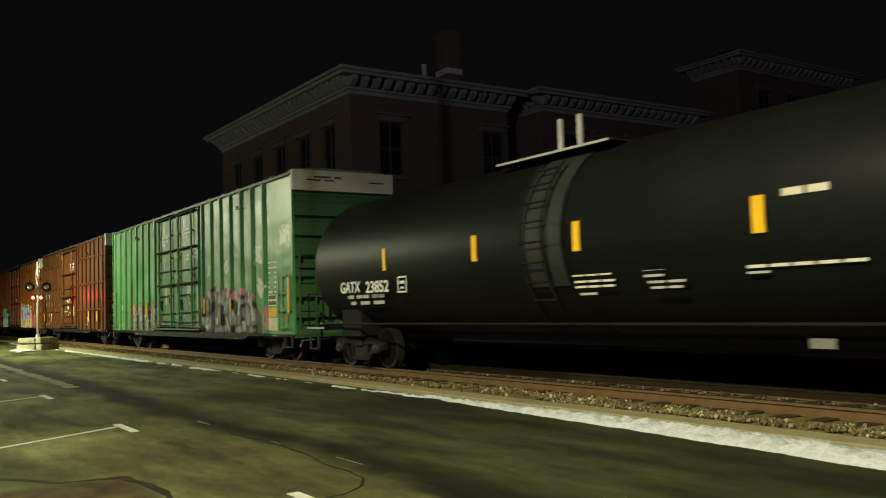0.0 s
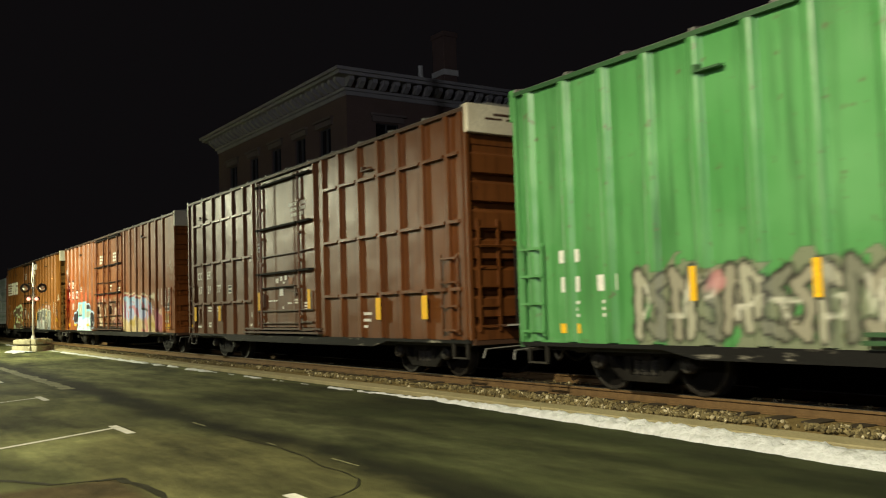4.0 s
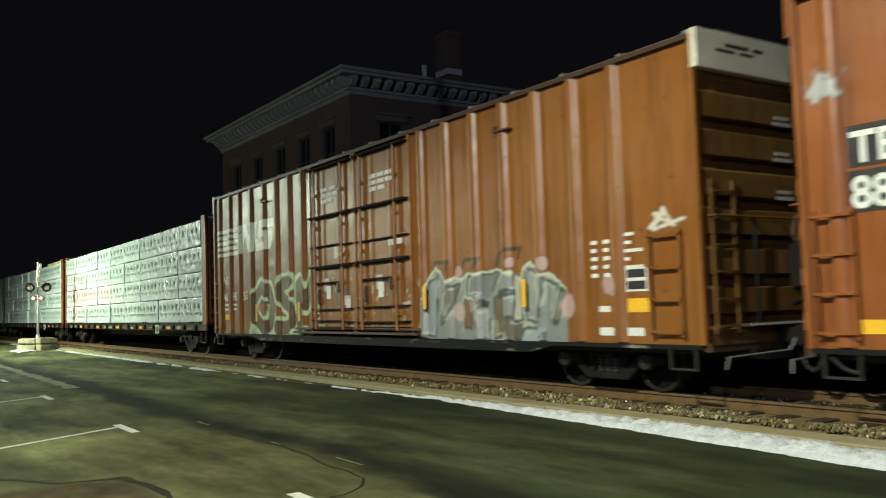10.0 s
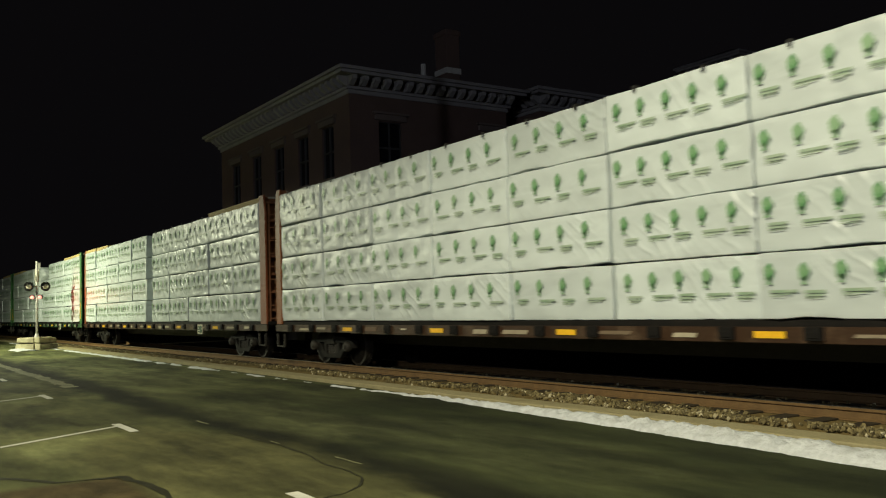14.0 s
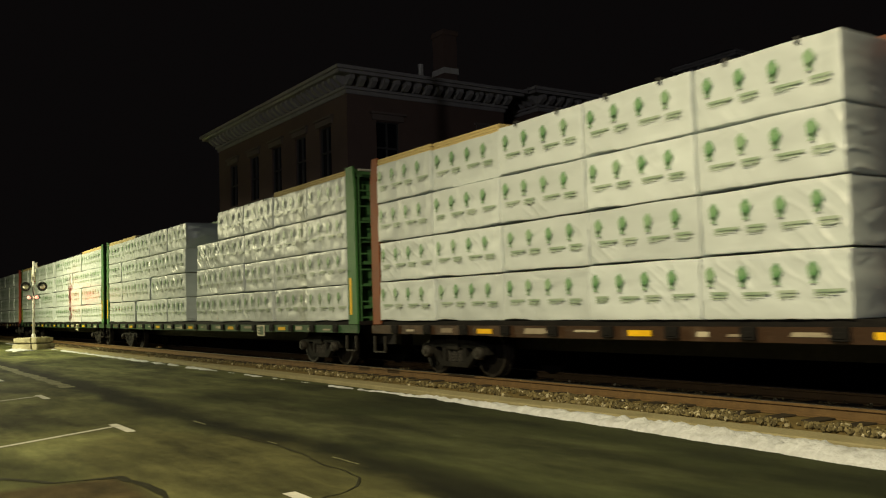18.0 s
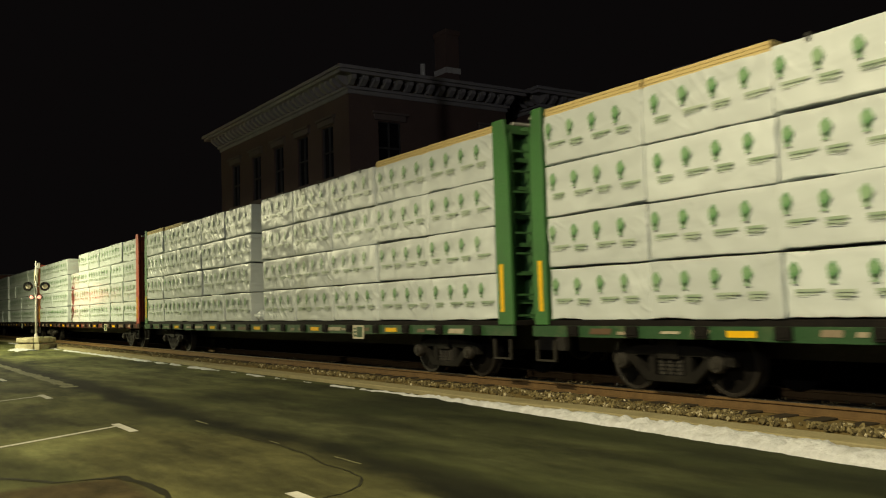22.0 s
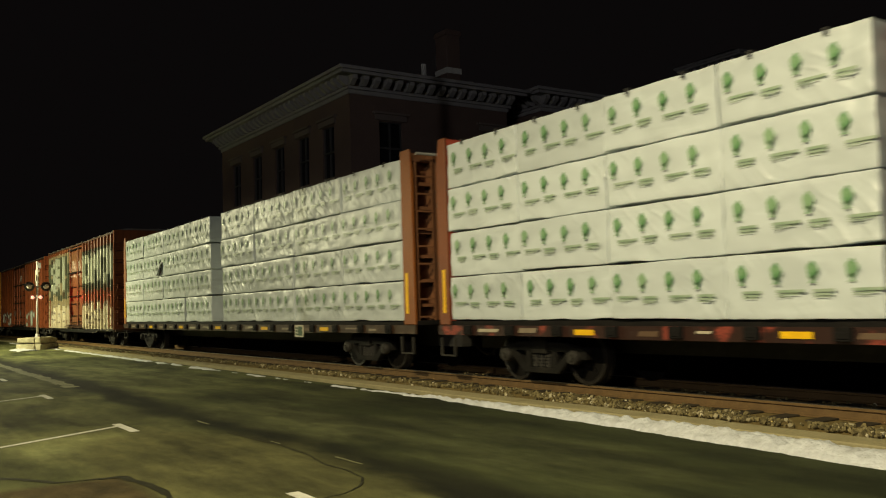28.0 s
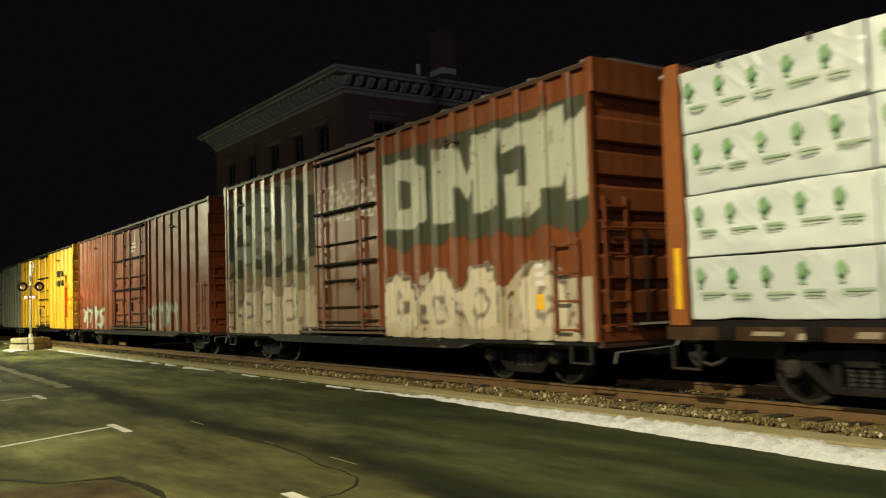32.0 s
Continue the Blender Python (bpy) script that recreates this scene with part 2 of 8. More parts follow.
ASPHALT = asphalt_material()
SNOW = worn("snow", (0.57, 0.59, 0.60), (0.33, 0.33, 0.31), 0.7, scale=4.0, amount=(0.5, 0.75), grain=14, relief=0.7)
CONCRETE = worn("concrete", (0.32, 0.28, 0.155), (0.18, 0.155, 0.08), 0.9, scale=2.0, relief=0.3)
EARTH = worn("track_bed", (0.19, 0.140, 0.055), (0.10, 0.072, 0.028), 0.95, scale=3.0, relief=0.5)
# ground tone for shade beyond the track, not a soil of its own
SHADE_GROUND = worn("shade_ground", (0.016, 0.014, 0.010), (0.028, 0.025, 0.018), 0.95, scale=3.0, relief=0.5)
TIE = worn("tie_wood", (0.05, 0.04, 0.026), (0.03, 0.024, 0.017), 0.9, stretch=(1, 0.2, 1))
RUST = worn("rusty_rail", (0.16, 0.098, 0.042), (0.09, 0.055, 0.026), 0.75, scale=6.0)
TAR = worn("tar", (0.016, 0.016, 0.008), (0.030, 0.030, 0.015), 0.7, scale=4.0)
STEEL = worn("polished_steel", (0.5, 0.5, 0.5), (0.35, 0.33, 0.3), 0.28, 1.0, scale=4.0, relief=0.03)
OLDLINE = worn("worn_road_paint", (0.20, 0.195, 0.095), (0.08, 0.08, 0.035), 0.85, scale=3.0, amount=(0.35, 0.6), relief=0.2)
LINE = worn("road_paint", (0.55, 0.55, 0.48), (0.25, 0.25, 0.21), 0.75, scale=5.0, relief=0.2)
BLACK = worn("black_metal", (0.035, 0.034, 0.032), (0.07, 0.06, 0.05), 0.55, 0.0, scale=3.0)
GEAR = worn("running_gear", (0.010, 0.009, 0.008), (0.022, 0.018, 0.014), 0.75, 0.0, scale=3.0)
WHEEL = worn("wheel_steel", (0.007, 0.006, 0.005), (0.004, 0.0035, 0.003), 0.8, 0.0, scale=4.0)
RIM = worn("worn_wheel_rim", (0.034, 0.029, 0.023), (0.012, 0.010, 0.008), 0.5, 0.3, scale=5.0, amount=(0.4, 0.6))
YELLOW = worn("reflective_yellow", (0.95, 0.55, 0.02), (0.75, 0.40, 0.02), 0.35, scale=4.0, relief=0.02)
WHITE = worn("white_paint", (0.82, 0.82, 0.76), (0.55, 0.52, 0.44), 0.5, scale=4.0, relief=0.05)
CREAM = worn("cream_paint", (0.70, 0.66, 0.50), (0.42, 0.36, 0.24), 0.5, scale=1.2, relief=0.05)
GREYPAINT = worn("grey_paint", (0.45, 0.45, 0.40), (0.25, 0.24, 0.21), 0.5, scale=2.0, relief=0.05)
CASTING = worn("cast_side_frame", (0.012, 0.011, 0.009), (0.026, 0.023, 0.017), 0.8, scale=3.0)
SCUFFED = worn("scuffed_sill", (0.012, 0.012, 0.011), (0.34, 0.32, 0.25), 0.65, scale=2.6, amount=(0.60, 0.70), stretch=(0.7, 1, 4))
BEARING = worn("bearing_grey", (0.035, 0.032, 0.026), (0.03, 0.027, 0.022), 0.6, scale=5.0)
ROOF = worn("roof_steel", (0.20, 0.20, 0.18), (0.13, 0.12, 0.10), 0.45, scale=2.0)
TANKGREY = worn("tank_jacket", (0.018, 0.022, 0.017), (0.028, 0.032, 0.025), 0.55, scale=2.0, relief=0.05)
TANKBLACK = worn("tank_black", (0.0062, 0.0073, 0.0062), (0.0105, 0.0122, 0.0102), 0.46, scale=0.7, relief=0.03)
TANKBLACK.node_tree.nodes["Principled BSDF"].inputs["Specular IOR Level"].default_value = 0.12
BRICK = worn("red_brick", (0.178, 0.118, 0.098), (0.13, 0.09, 0.077), 0.85, scale=1.0, relief=0.3)
LINTEL = worn("brownstone", (0.22, 0.175, 0.155), (0.16, 0.125, 0.11), 0.85, scale=1.0, relief=0.2)
STONE = worn("pale_stone", (0.40, 0.39, 0.39), (0.28, 0.27, 0.27), 0.8, scale=1.0, relief=0.2)
SLATE = worn("roof_metal", (0.07, 0.07, 0.07), (0.05, 0.05, 0.05), 0.7)
GLASS = worn("dark_glass", (0.012, 0.013, 0.015), (0.02, 0.02, 0.022), 0.12, scale=1.0, relief=0.01)
WOOD = worn("fresh_lumber", (0.58, 0.45, 0.19), (0.44, 0.32, 0.13), 0.7, scale=3.0, stretch=(0.3, 1, 4), relief=0.2)
WRAP = wrap_material("lumber_wrap", (0.588, 0.65, 0.635))
PRINTGREEN = print_material("green_print", (0.085, 0.25, 0.085), (0.33, 0.46, 0.29))
PRINTGREY = print_material("grey_print", (0.24, 0.34, 0.225), (0.45, 0.51, 0.42))
LAMPGLASS = glowing("lamp_glass", (1.0, 0.9, 0.7), 6.0)
REDLENS = glowing("red_lens", (1.0, 0.40, 0.30), 1.1)
DISCBLACK = worn("disc_black", (0.010, 0.010, 0.010), (0.02, 0.018, 0.015), 0.5, scale=4.0)
SLAB = worn("pale_slab", (0.42, 0.38, 0.24), (0.13, 0.11, 0.06), 0.9, scale=3.5, amount=(0.42, 0.68), relief=0.5)
LENSGREY = worn("unlit_lens", (0.72, 0.64, 0.52), (0.5, 0.42, 0.34), 0.15, relief=0.02)
for dull, level in ((GEAR, 0.12), (WHEEL, 0.1), (EARTH, 0.1), (SHADE_GROUND, 0.05), (TIE, 0.1), (BLACK, 0.25), (RUST, 0.15), (CONCRETE, 0.15), (BEARING, 0.2), (CASTING, 0.12), (SCUFFED, 0.12), (TAR, 0.15)):
    dull.node_tree.nodes["Principled BSDF"].inputs["Specular IOR Level"].default_value = level
for film in (PRINTGREEN, PRINTGREY):
    film.node_tree.nodes["Principled BSDF"].inputs["Specular IOR Level"].default_value = 1.0
OLIVE = worn("rubbed_yellow", (0.42, 0.26, 0.03), (0.25, 0.17, 0.05), 0.5, scale=5.0)
SIGNALGREY = worn("aluminium_paint", (0.55, 0.54, 0.50), (0.4, 0.38, 0.34), 0.45, scale=4.0)


# ---- mesh helpers ----
def box(bm, x0, x1, y0, y1, z0, z1):
    v = [bm.verts.new((x, y, z)) for x in (x0, x1) for y in (y0, y1) for z in (z0, z1)]
    for f in ((0, 1, 3, 2), (4, 6, 7, 5), (0, 4, 5, 1), (2, 3, 7, 6), (0, 2, 6, 4), (1, 5, 7, 3)):
        bm.faces.new([v[i] for i in f])


def beam(bm, a, b, w, d=None):
    """A bar of section w by d from a to b."""
    a, b = Vector(a), Vector(b)
    m = Matrix.Translation((a + b) / 2) @ (b - a).to_track_quat("Z", "Y").to_matrix().to_4x4()
    n0 = len(bm.verts)
    box(bm, -w / 2, w / 2, -(d or w) / 2, (d or w) / 2, -(b - a).length / 2, (b - a).length / 2)
    bm.verts.ensure_lookup_table()
    for v in bm.verts[n0:]:
        v.co = m @ v.co


def tube(bm, a, b, r, n=10, r2=None):
    a, b = Vector(a), Vector(b)
    m = Matrix.Translation((a + b) / 2) @ (b - a).to_track_quat("Z", "Y").to_matrix().to_4x4()
    bmesh.ops.create_cone(bm, cap_ends=True, segments=n, radius1=r, radius2=r if r2 is None else r2, depth=(b - a).length, matrix=m)


def prism(bm, pts, y0, y1):
    """A flat outline of (x, z) points with thickness from y0 to y1."""
    a = [bm.verts.new((x, y0, z)) for x, z in pts]
    b = [bm.verts.new((x, y1, z)) for x, z in pts]
    bm.faces.new(a), bm.faces.new(b[::-1])
    for i in range(len(pts)):
        j = (i + 1) % len(pts)
        bm.faces.new((a[i], b[i], b[j], a[j]))


def mesh_of(bm, name, material, bevel=0.0, smooth=False):
    if bevel:
        bmesh.ops.bevel(bm, geom=bm.edges[:], offset=bevel, segments=1, affect="EDGES", clamp_overlap=True)
    bmesh.ops.recalc_face_normals(bm, faces=bm.faces)
    me = bpy.data.meshes.new(name)
    bm.to_mesh(me)
    bm.free()
    me.materials.append(material)
    if smooth:
        for p in me.polygons:
            p.use_smooth = True
    return me


def part(name, bm, material, parent=None, label="", bevel=0.0, smooth=False):
    me = bm if isinstance(bm, bpy.types.Mesh) else mesh_of(bm, name, material, bevel, smooth)
    ob = new(name, me)
    if parent:
        ob.parent = parent
    if label:
        ob["label"] = label
    return ob


def boxed(name, dims, material, parent=None, label="", bevel=0.0):
    bm = bmesh.new()
    box(bm, *dims)
    return part(name, bm, material, parent, label, bevel)


def structure(name, bm, material, label, category, bevel=0.0, smooth=False):
    return tagged(part(name, bm, material, None, "", bevel, smooth), label, category, kind="structure")


def empty(name, x, y, z, label, category, group=""):
    ob = new(name)
    ob.location = (x, y, z)
    return tagged(ob, label, category, group)


LETTER_CACHE = {}


def lettering(text, size, material, parent, x, y, z):
    """Block letters that stand upright on a side that faces -y; x is their left end as seen from there."""
    key = (text, size, material.name)
    if key not in LETTER_CACHE:
        cu = bpy.data.curves.new("lettering", "FONT")
        cu.body, cu.size, cu.extrude, cu.offset = text, size, 0.002, size * 0.02
        tmp = bpy.data.objects.new("lettering", cu)
        scene.collection.objects.link(tmp)
        dg = bpy.context.evaluated_depsgraph_get()
        me = bpy.data.meshes.new_from_object(tmp.evaluated_get(dg))
        bpy.data.objects.remove(tmp)
        me.materials.clear()
        me.materials.append(material)
        LETTER_CACHE[key] = me
    ob = new("lettering", LETTER_CACHE[key])
    ob.parent = parent
    ob.matrix_local = pose(x, y, z, 90, 0, 0)
    return ob


# ---- painted side sheets ----
def sheet(name, xs, zs, ys, paint, material, parent, label="", flip=False, smooth=False):
    """A sheet over xs and zs at depth ys (one per x, or x by z), coloured by paint(x, z) -> rgba."""
    nx, nz = len(xs), len(zs)
    X, Z = np.meshgrid(np.asarray(xs, float), np.asarray(zs, float), indexing="ij")
    Y = np.asarray(ys, float)
    Y = np.repeat(Y[:, None], nz, 1) if Y.ndim == 1 else Y
    co = np.stack([X, Y, Z], -1).reshape(-1, 3)
    i, k = np.meshgrid(np.arange(nx - 1), np.arange(nz - 1), indexing="ij")
    a = (i * nz + k).ravel()
    q = np.stack([a, a + nz, a + nz + 1, a + 1], -1)
    if flip:
        q = q[:, ::-1]
    me = bpy.data.meshes.new(name)
    me.from_pydata(co.tolist(), [], q.tolist())
    col = paint(co[:, 0], co[:, 2])
    at = me.attributes.new("paint", "FLOAT_COLOR", "POINT")
    at.data.foreach_set("color", col.astype(np.float32).ravel())
    at = me.attributes.new("cover", "FLOAT", "POINT")
    at.data.foreach_set("value", col[:, 3].astype(np.float32))
    me.materials.append(material)
    if smooth:
        me.polygons.foreach_set("use_smooth", [True] * len(me.polygons))
    return part(name, me, material, parent, label)


def plain(x, z):
    return np.zeros((len(x), 4))


def wobble(x, z, s, seed=0.0):
    """Cheap smooth waves for uneven edges, about -1 to 1."""
    return (np.sin(x * s + seed * 1.7) * np.cos(z * s * 1.3 + seed) + np.sin((x * 2.3 + z * 1.9) * s + seed * 3.1) + 0.6 * np.sin((x * 5.1 - z * 4.3) * s + seed)) / 2.6


def seg_dist(x, z, x0, z0, x1, z1):
    dx, dz = x1 - x0, z1 - z0
    u = np.clip(((x - x0) * dx + (z - z0) * dz) / (dx * dx + dz * dz + 1e-9), 0, 1)
    return np.hypot(x - x0 - u * dx, z - z0 - u * dz)


def stroke_dist(x, z, strokes, ox, oz, w, h):
    d = np.full(len(x), 1e9)
    for line in strokes:
        for (a, b), (c, e) in zip(line, line[1:]):
            d = np.minimum(d, seg_dist(x, z, ox + a * w, oz + b * h, ox + c * w, oz + e * h))
    return d


def inside(x, z, pts):
    r = np.zeros(len(x), bool)
    for (x0, z0), (x1, z1) in zip(pts, pts[1:] + pts[:1]):
        r ^= ((z0 > z) != (z1 > z)) & (x < (x1 - x0) * (z - z0) / (z1 - z0 + 1e-12) + x0)
    d = np.full(len(x), 1e9)
    for (x0, z0), (x1, z1) in zip(pts, pts[1:] + pts[:1]):
        d = np.minimum(d, seg_dist(x, z, x0, z0, x1, z1))
    return np.clip(np.where(r, d, -d) / 0.035 + 0.5, 0, 1)


def lay(col, mask, rgb, alpha=1.0):
    m = np.clip(np.asarray(mask, float), 0, 1)[:, None] * alpha
    col[:, :3] = col[:, :3] * (1 - m) + np.array(rgb) * m
    col[:, 3:] = np.maximum(col[:, 3:], m)


def skyline(x, z, tops, drop=0.0, edge=0.04):
    """How far a spot lies under a line of (x, z) tops, lowered by drop."""
    xs, zs = zip(*tops)
    m = np.clip((np.interp(x, xs, zs) - drop - z) / edge + 0.5, 0, 1)
    return m * ((x > xs[0]) & (x < xs[-1]))


def oval(x, z, cx, cz, rx, rz, lean=0.0):
    """Distance from a leaning oval's middle, 1 at its rim."""
    dx, dz = x - cx - lean * (z - cz), z - cz
    return np.hypot(dx / rx, dz / rz)


def soft_in(d, r, edge=0.03):
    return np.clip((r - d) / edge + 0.5, 0, 1)


# fat letter strokes in a unit box for sprayed pieces
STROKES = {
    "D": [[(0.1, 0), (0.1, 1), (0.6, 0.95), (0.95, 0.6), (0.9, 0.3), (0.55, 0.02), (0.1, 0)]],
    "O": [[(0.5, 0), (0.1, 0.25), (0.05, 0.7), (0.4, 1), (0.8, 0.9), (0.95, 0.5), (0.8, 0.1), (0.5, 0)]],
    "S": [[(0.9, 0.85), (0.5, 1), (0.1, 0.75), (0.5, 0.52), (0.9, 0.3), (0.6, 0.02), (0.1, 0.12)]],
    "M": [[(0.05, 0), (0.15, 1), (0.5, 0.35), (0.85, 1), (0.95, 0)]],
    "J": [[(0.3, 1), (0.9, 1), (0.75, 0.9), (0.75, 0.25), (0.4, 0.0), (0.1, 0.2)]],
    "K": [[(0.15, 0), (0.15, 1)], [(0.85, 1), (0.2, 0.5), (0.9, 0)]],
    "R": [[(0.1, 0), (0.1, 1), (0.8, 0.9), (0.8, 0.6), (0.1, 0.5), (0.9, 0)]],
    "E": [[(0.9, 1), (0.1, 1), (0.1, 0), (0.9, 0)], [(0.1, 0.5), (0.7, 0.5)]],
    "N": [[(0.1, 0), (0.1, 1), (0.85, 0), (0.85, 1)]],
    "I": [[(0.5, 0), (0.5, 1)]],
    "T": [[(0.05, 1), (0.95, 1)], [(0.5, 1), (0.5, 0)]],
    "A": [[(0, 0), (0.5, 1), (1, 0)], [(0.2, 0.4), (0.8, 0.4)]],
    "Y": [[(0, 1), (0.5, 0.5), (1, 1)], [(0.5, 0.5), (0.5, 0)]],
}


def piece(col, x, z, letters, x0, x1, z0, z1, fill, edge, width=0.16, rim=0.07, fade=None):
    """A sprayed piece: fat letters with a rim, from x0 to x1."""
    n = len(letters)
    w = (x1 - x0) / n
    for i, ch in enumerate(letters):
        j = 0.06 * math.sin(i * 2.7 + x0)
        d = stroke_dist(x, z, STROKES[ch], x0 + w * (i + 0.06), z0 + j, w * 0.88, z1 - z0)
        d = d + 0.025 * wobble(x, z, 9.0, i)
        lay(col, soft_in(d, width + rim), edge)
        f = fill[i % len(fill)] if isinstance(fill, list) else fill
        lay(col, soft_in(d, width), f)
        if fade:
            lay(col, soft_in(d, width) * np.clip((z0 + 0.55 * (z1 - z0) - z) / (0.3 * (z1 - z0)), 0, 1), fade)


# ---- ground, snow, track ----
def ground():
    bm = bmesh.new()
    bmesh.ops.create_grid(bm, x_segments=40, y_segments=40, size=1)
    for v in bm.verts:
        # finer near the camera, out to the horizon
        v.co.x = math.copysign(abs(v.co.x) ** 3 * 1500, v.co.x) - 10
        v.co.y = math.copysign(abs(v.co.y) ** 3 * 1500, v.co.y)
    structure("ground", bm, ASPHALT, "dark worn asphalt of a parking lot with cracks, salt and lamplight painted in far off", "ground")


def uneven_strip(name, x0, x1, inner, outer, height, material, label, category, kind="structure"):
    """A long low mound of clods between two uneven edges; inner, outer and height are functions of x."""
    bm = bmesh.new()
    rows, x, n = [], x0, 16
    while x <= x1:
        a, b, h = inner(x), outer(x), height(x)
        row = []
        for i in range(n + 1):
            u = i / n
            y = a + (b - a) * u
            k = max(0.0, math.sin(math.pi * u)) ** 0.6
            clod = noise.noise((x * 4, y * 5, 5.0)) + 0.7 * noise.noise((x * 11, y * 11, 2.0)) + 0.22 * noise.noise((x * 24, y * 24, 9.0))
            row.append(bm.verts.new((x, y, -0.012 + h * k * (1 + 0.55 * clod))))
        rows.append(row)
        x += 0.045 if -20 < x < -3 else 0.13
    for r, s in zip(rows, rows[1:]):
        for i in range(n):
            bm.faces.new((r[i], s[i], s[i + 1], r[i + 1]))
    ob = part(name, bm, material, None, "", 0, True)
    return tagged(ob, label, category, kind=kind)


def fractal(x, s, seed):
    return sum(noise.noise((x * s * 2 ** k, seed, k * 7.3)) / 2 ** k for k in range(4))


def snow():
    def cover(x):
        # ploughed bank close by, patchy towards the crossing
        if x > -14.6:
            return 1.0
        if x > -30:
            return max(0.0, min(1.0, (0.05 if x > -21 else 0.35) + 1.8 * fractal(x, 0.9, 3.1)))
        return max(0.0, min(1.0, 0.8 + 1.2 * fractal(x, 0.6, 4.2)))

    def inner(x):
        c = cover(x)
        if x > -14.6:
            return min(8.19, max(7.6, 8.15 - 0.063 * (x + 12))) - 0.10 * fractal(x, 1.3, 1.0)
        return 8.2 - 0.17 * c - 0.10 * fractal(x, 1.6, 1.0) * c

    def outer(x):
        return (8.25 + 0.10 * max(0.0, min(1.0, (x + 15) / 5))) + 0.05 * fractal(x, 1.7, 2.0)

    def height(x):
        if x > -14.6:
            return 0.03 + 0.085 * max(0.0, min(1.0, (x + 14.6) / 7))
        return 0.014 + 0.045 * cover(x) if cover(x) > 0.05 else -0.02

    uneven_strip("snow_bank", -62, 14, inner, outer, height, SNOW, "dirty white bank of ploughed snow along the kerb", "snow", "stuff")
    uneven_strip("snow_heap", -48.6, -45.4, lambda x: 6.3 + 0.25 * fractal(x, 1.1, 6.0), lambda x: 7.3 + 0.1 * (x + 46), lambda x: 0.075 + 0.04 * fractal(x, 1.4, 2.0), SNOW, "small heap of old snow beside the signal foundation", "snow", "stuff")


def kerb():
    bm = bmesh.new()
    x = -70.0
    while x < 30:
        box(bm, x, x + 2.98, 8.42, 8.86, -0.05, 0.075 + 0.006 * math.sin(x))
        x += 3.0
    structure("kerb", bm, CONCRETE, "weathered concrete kerb between asphalt and ballast", "kerb", 0.015)


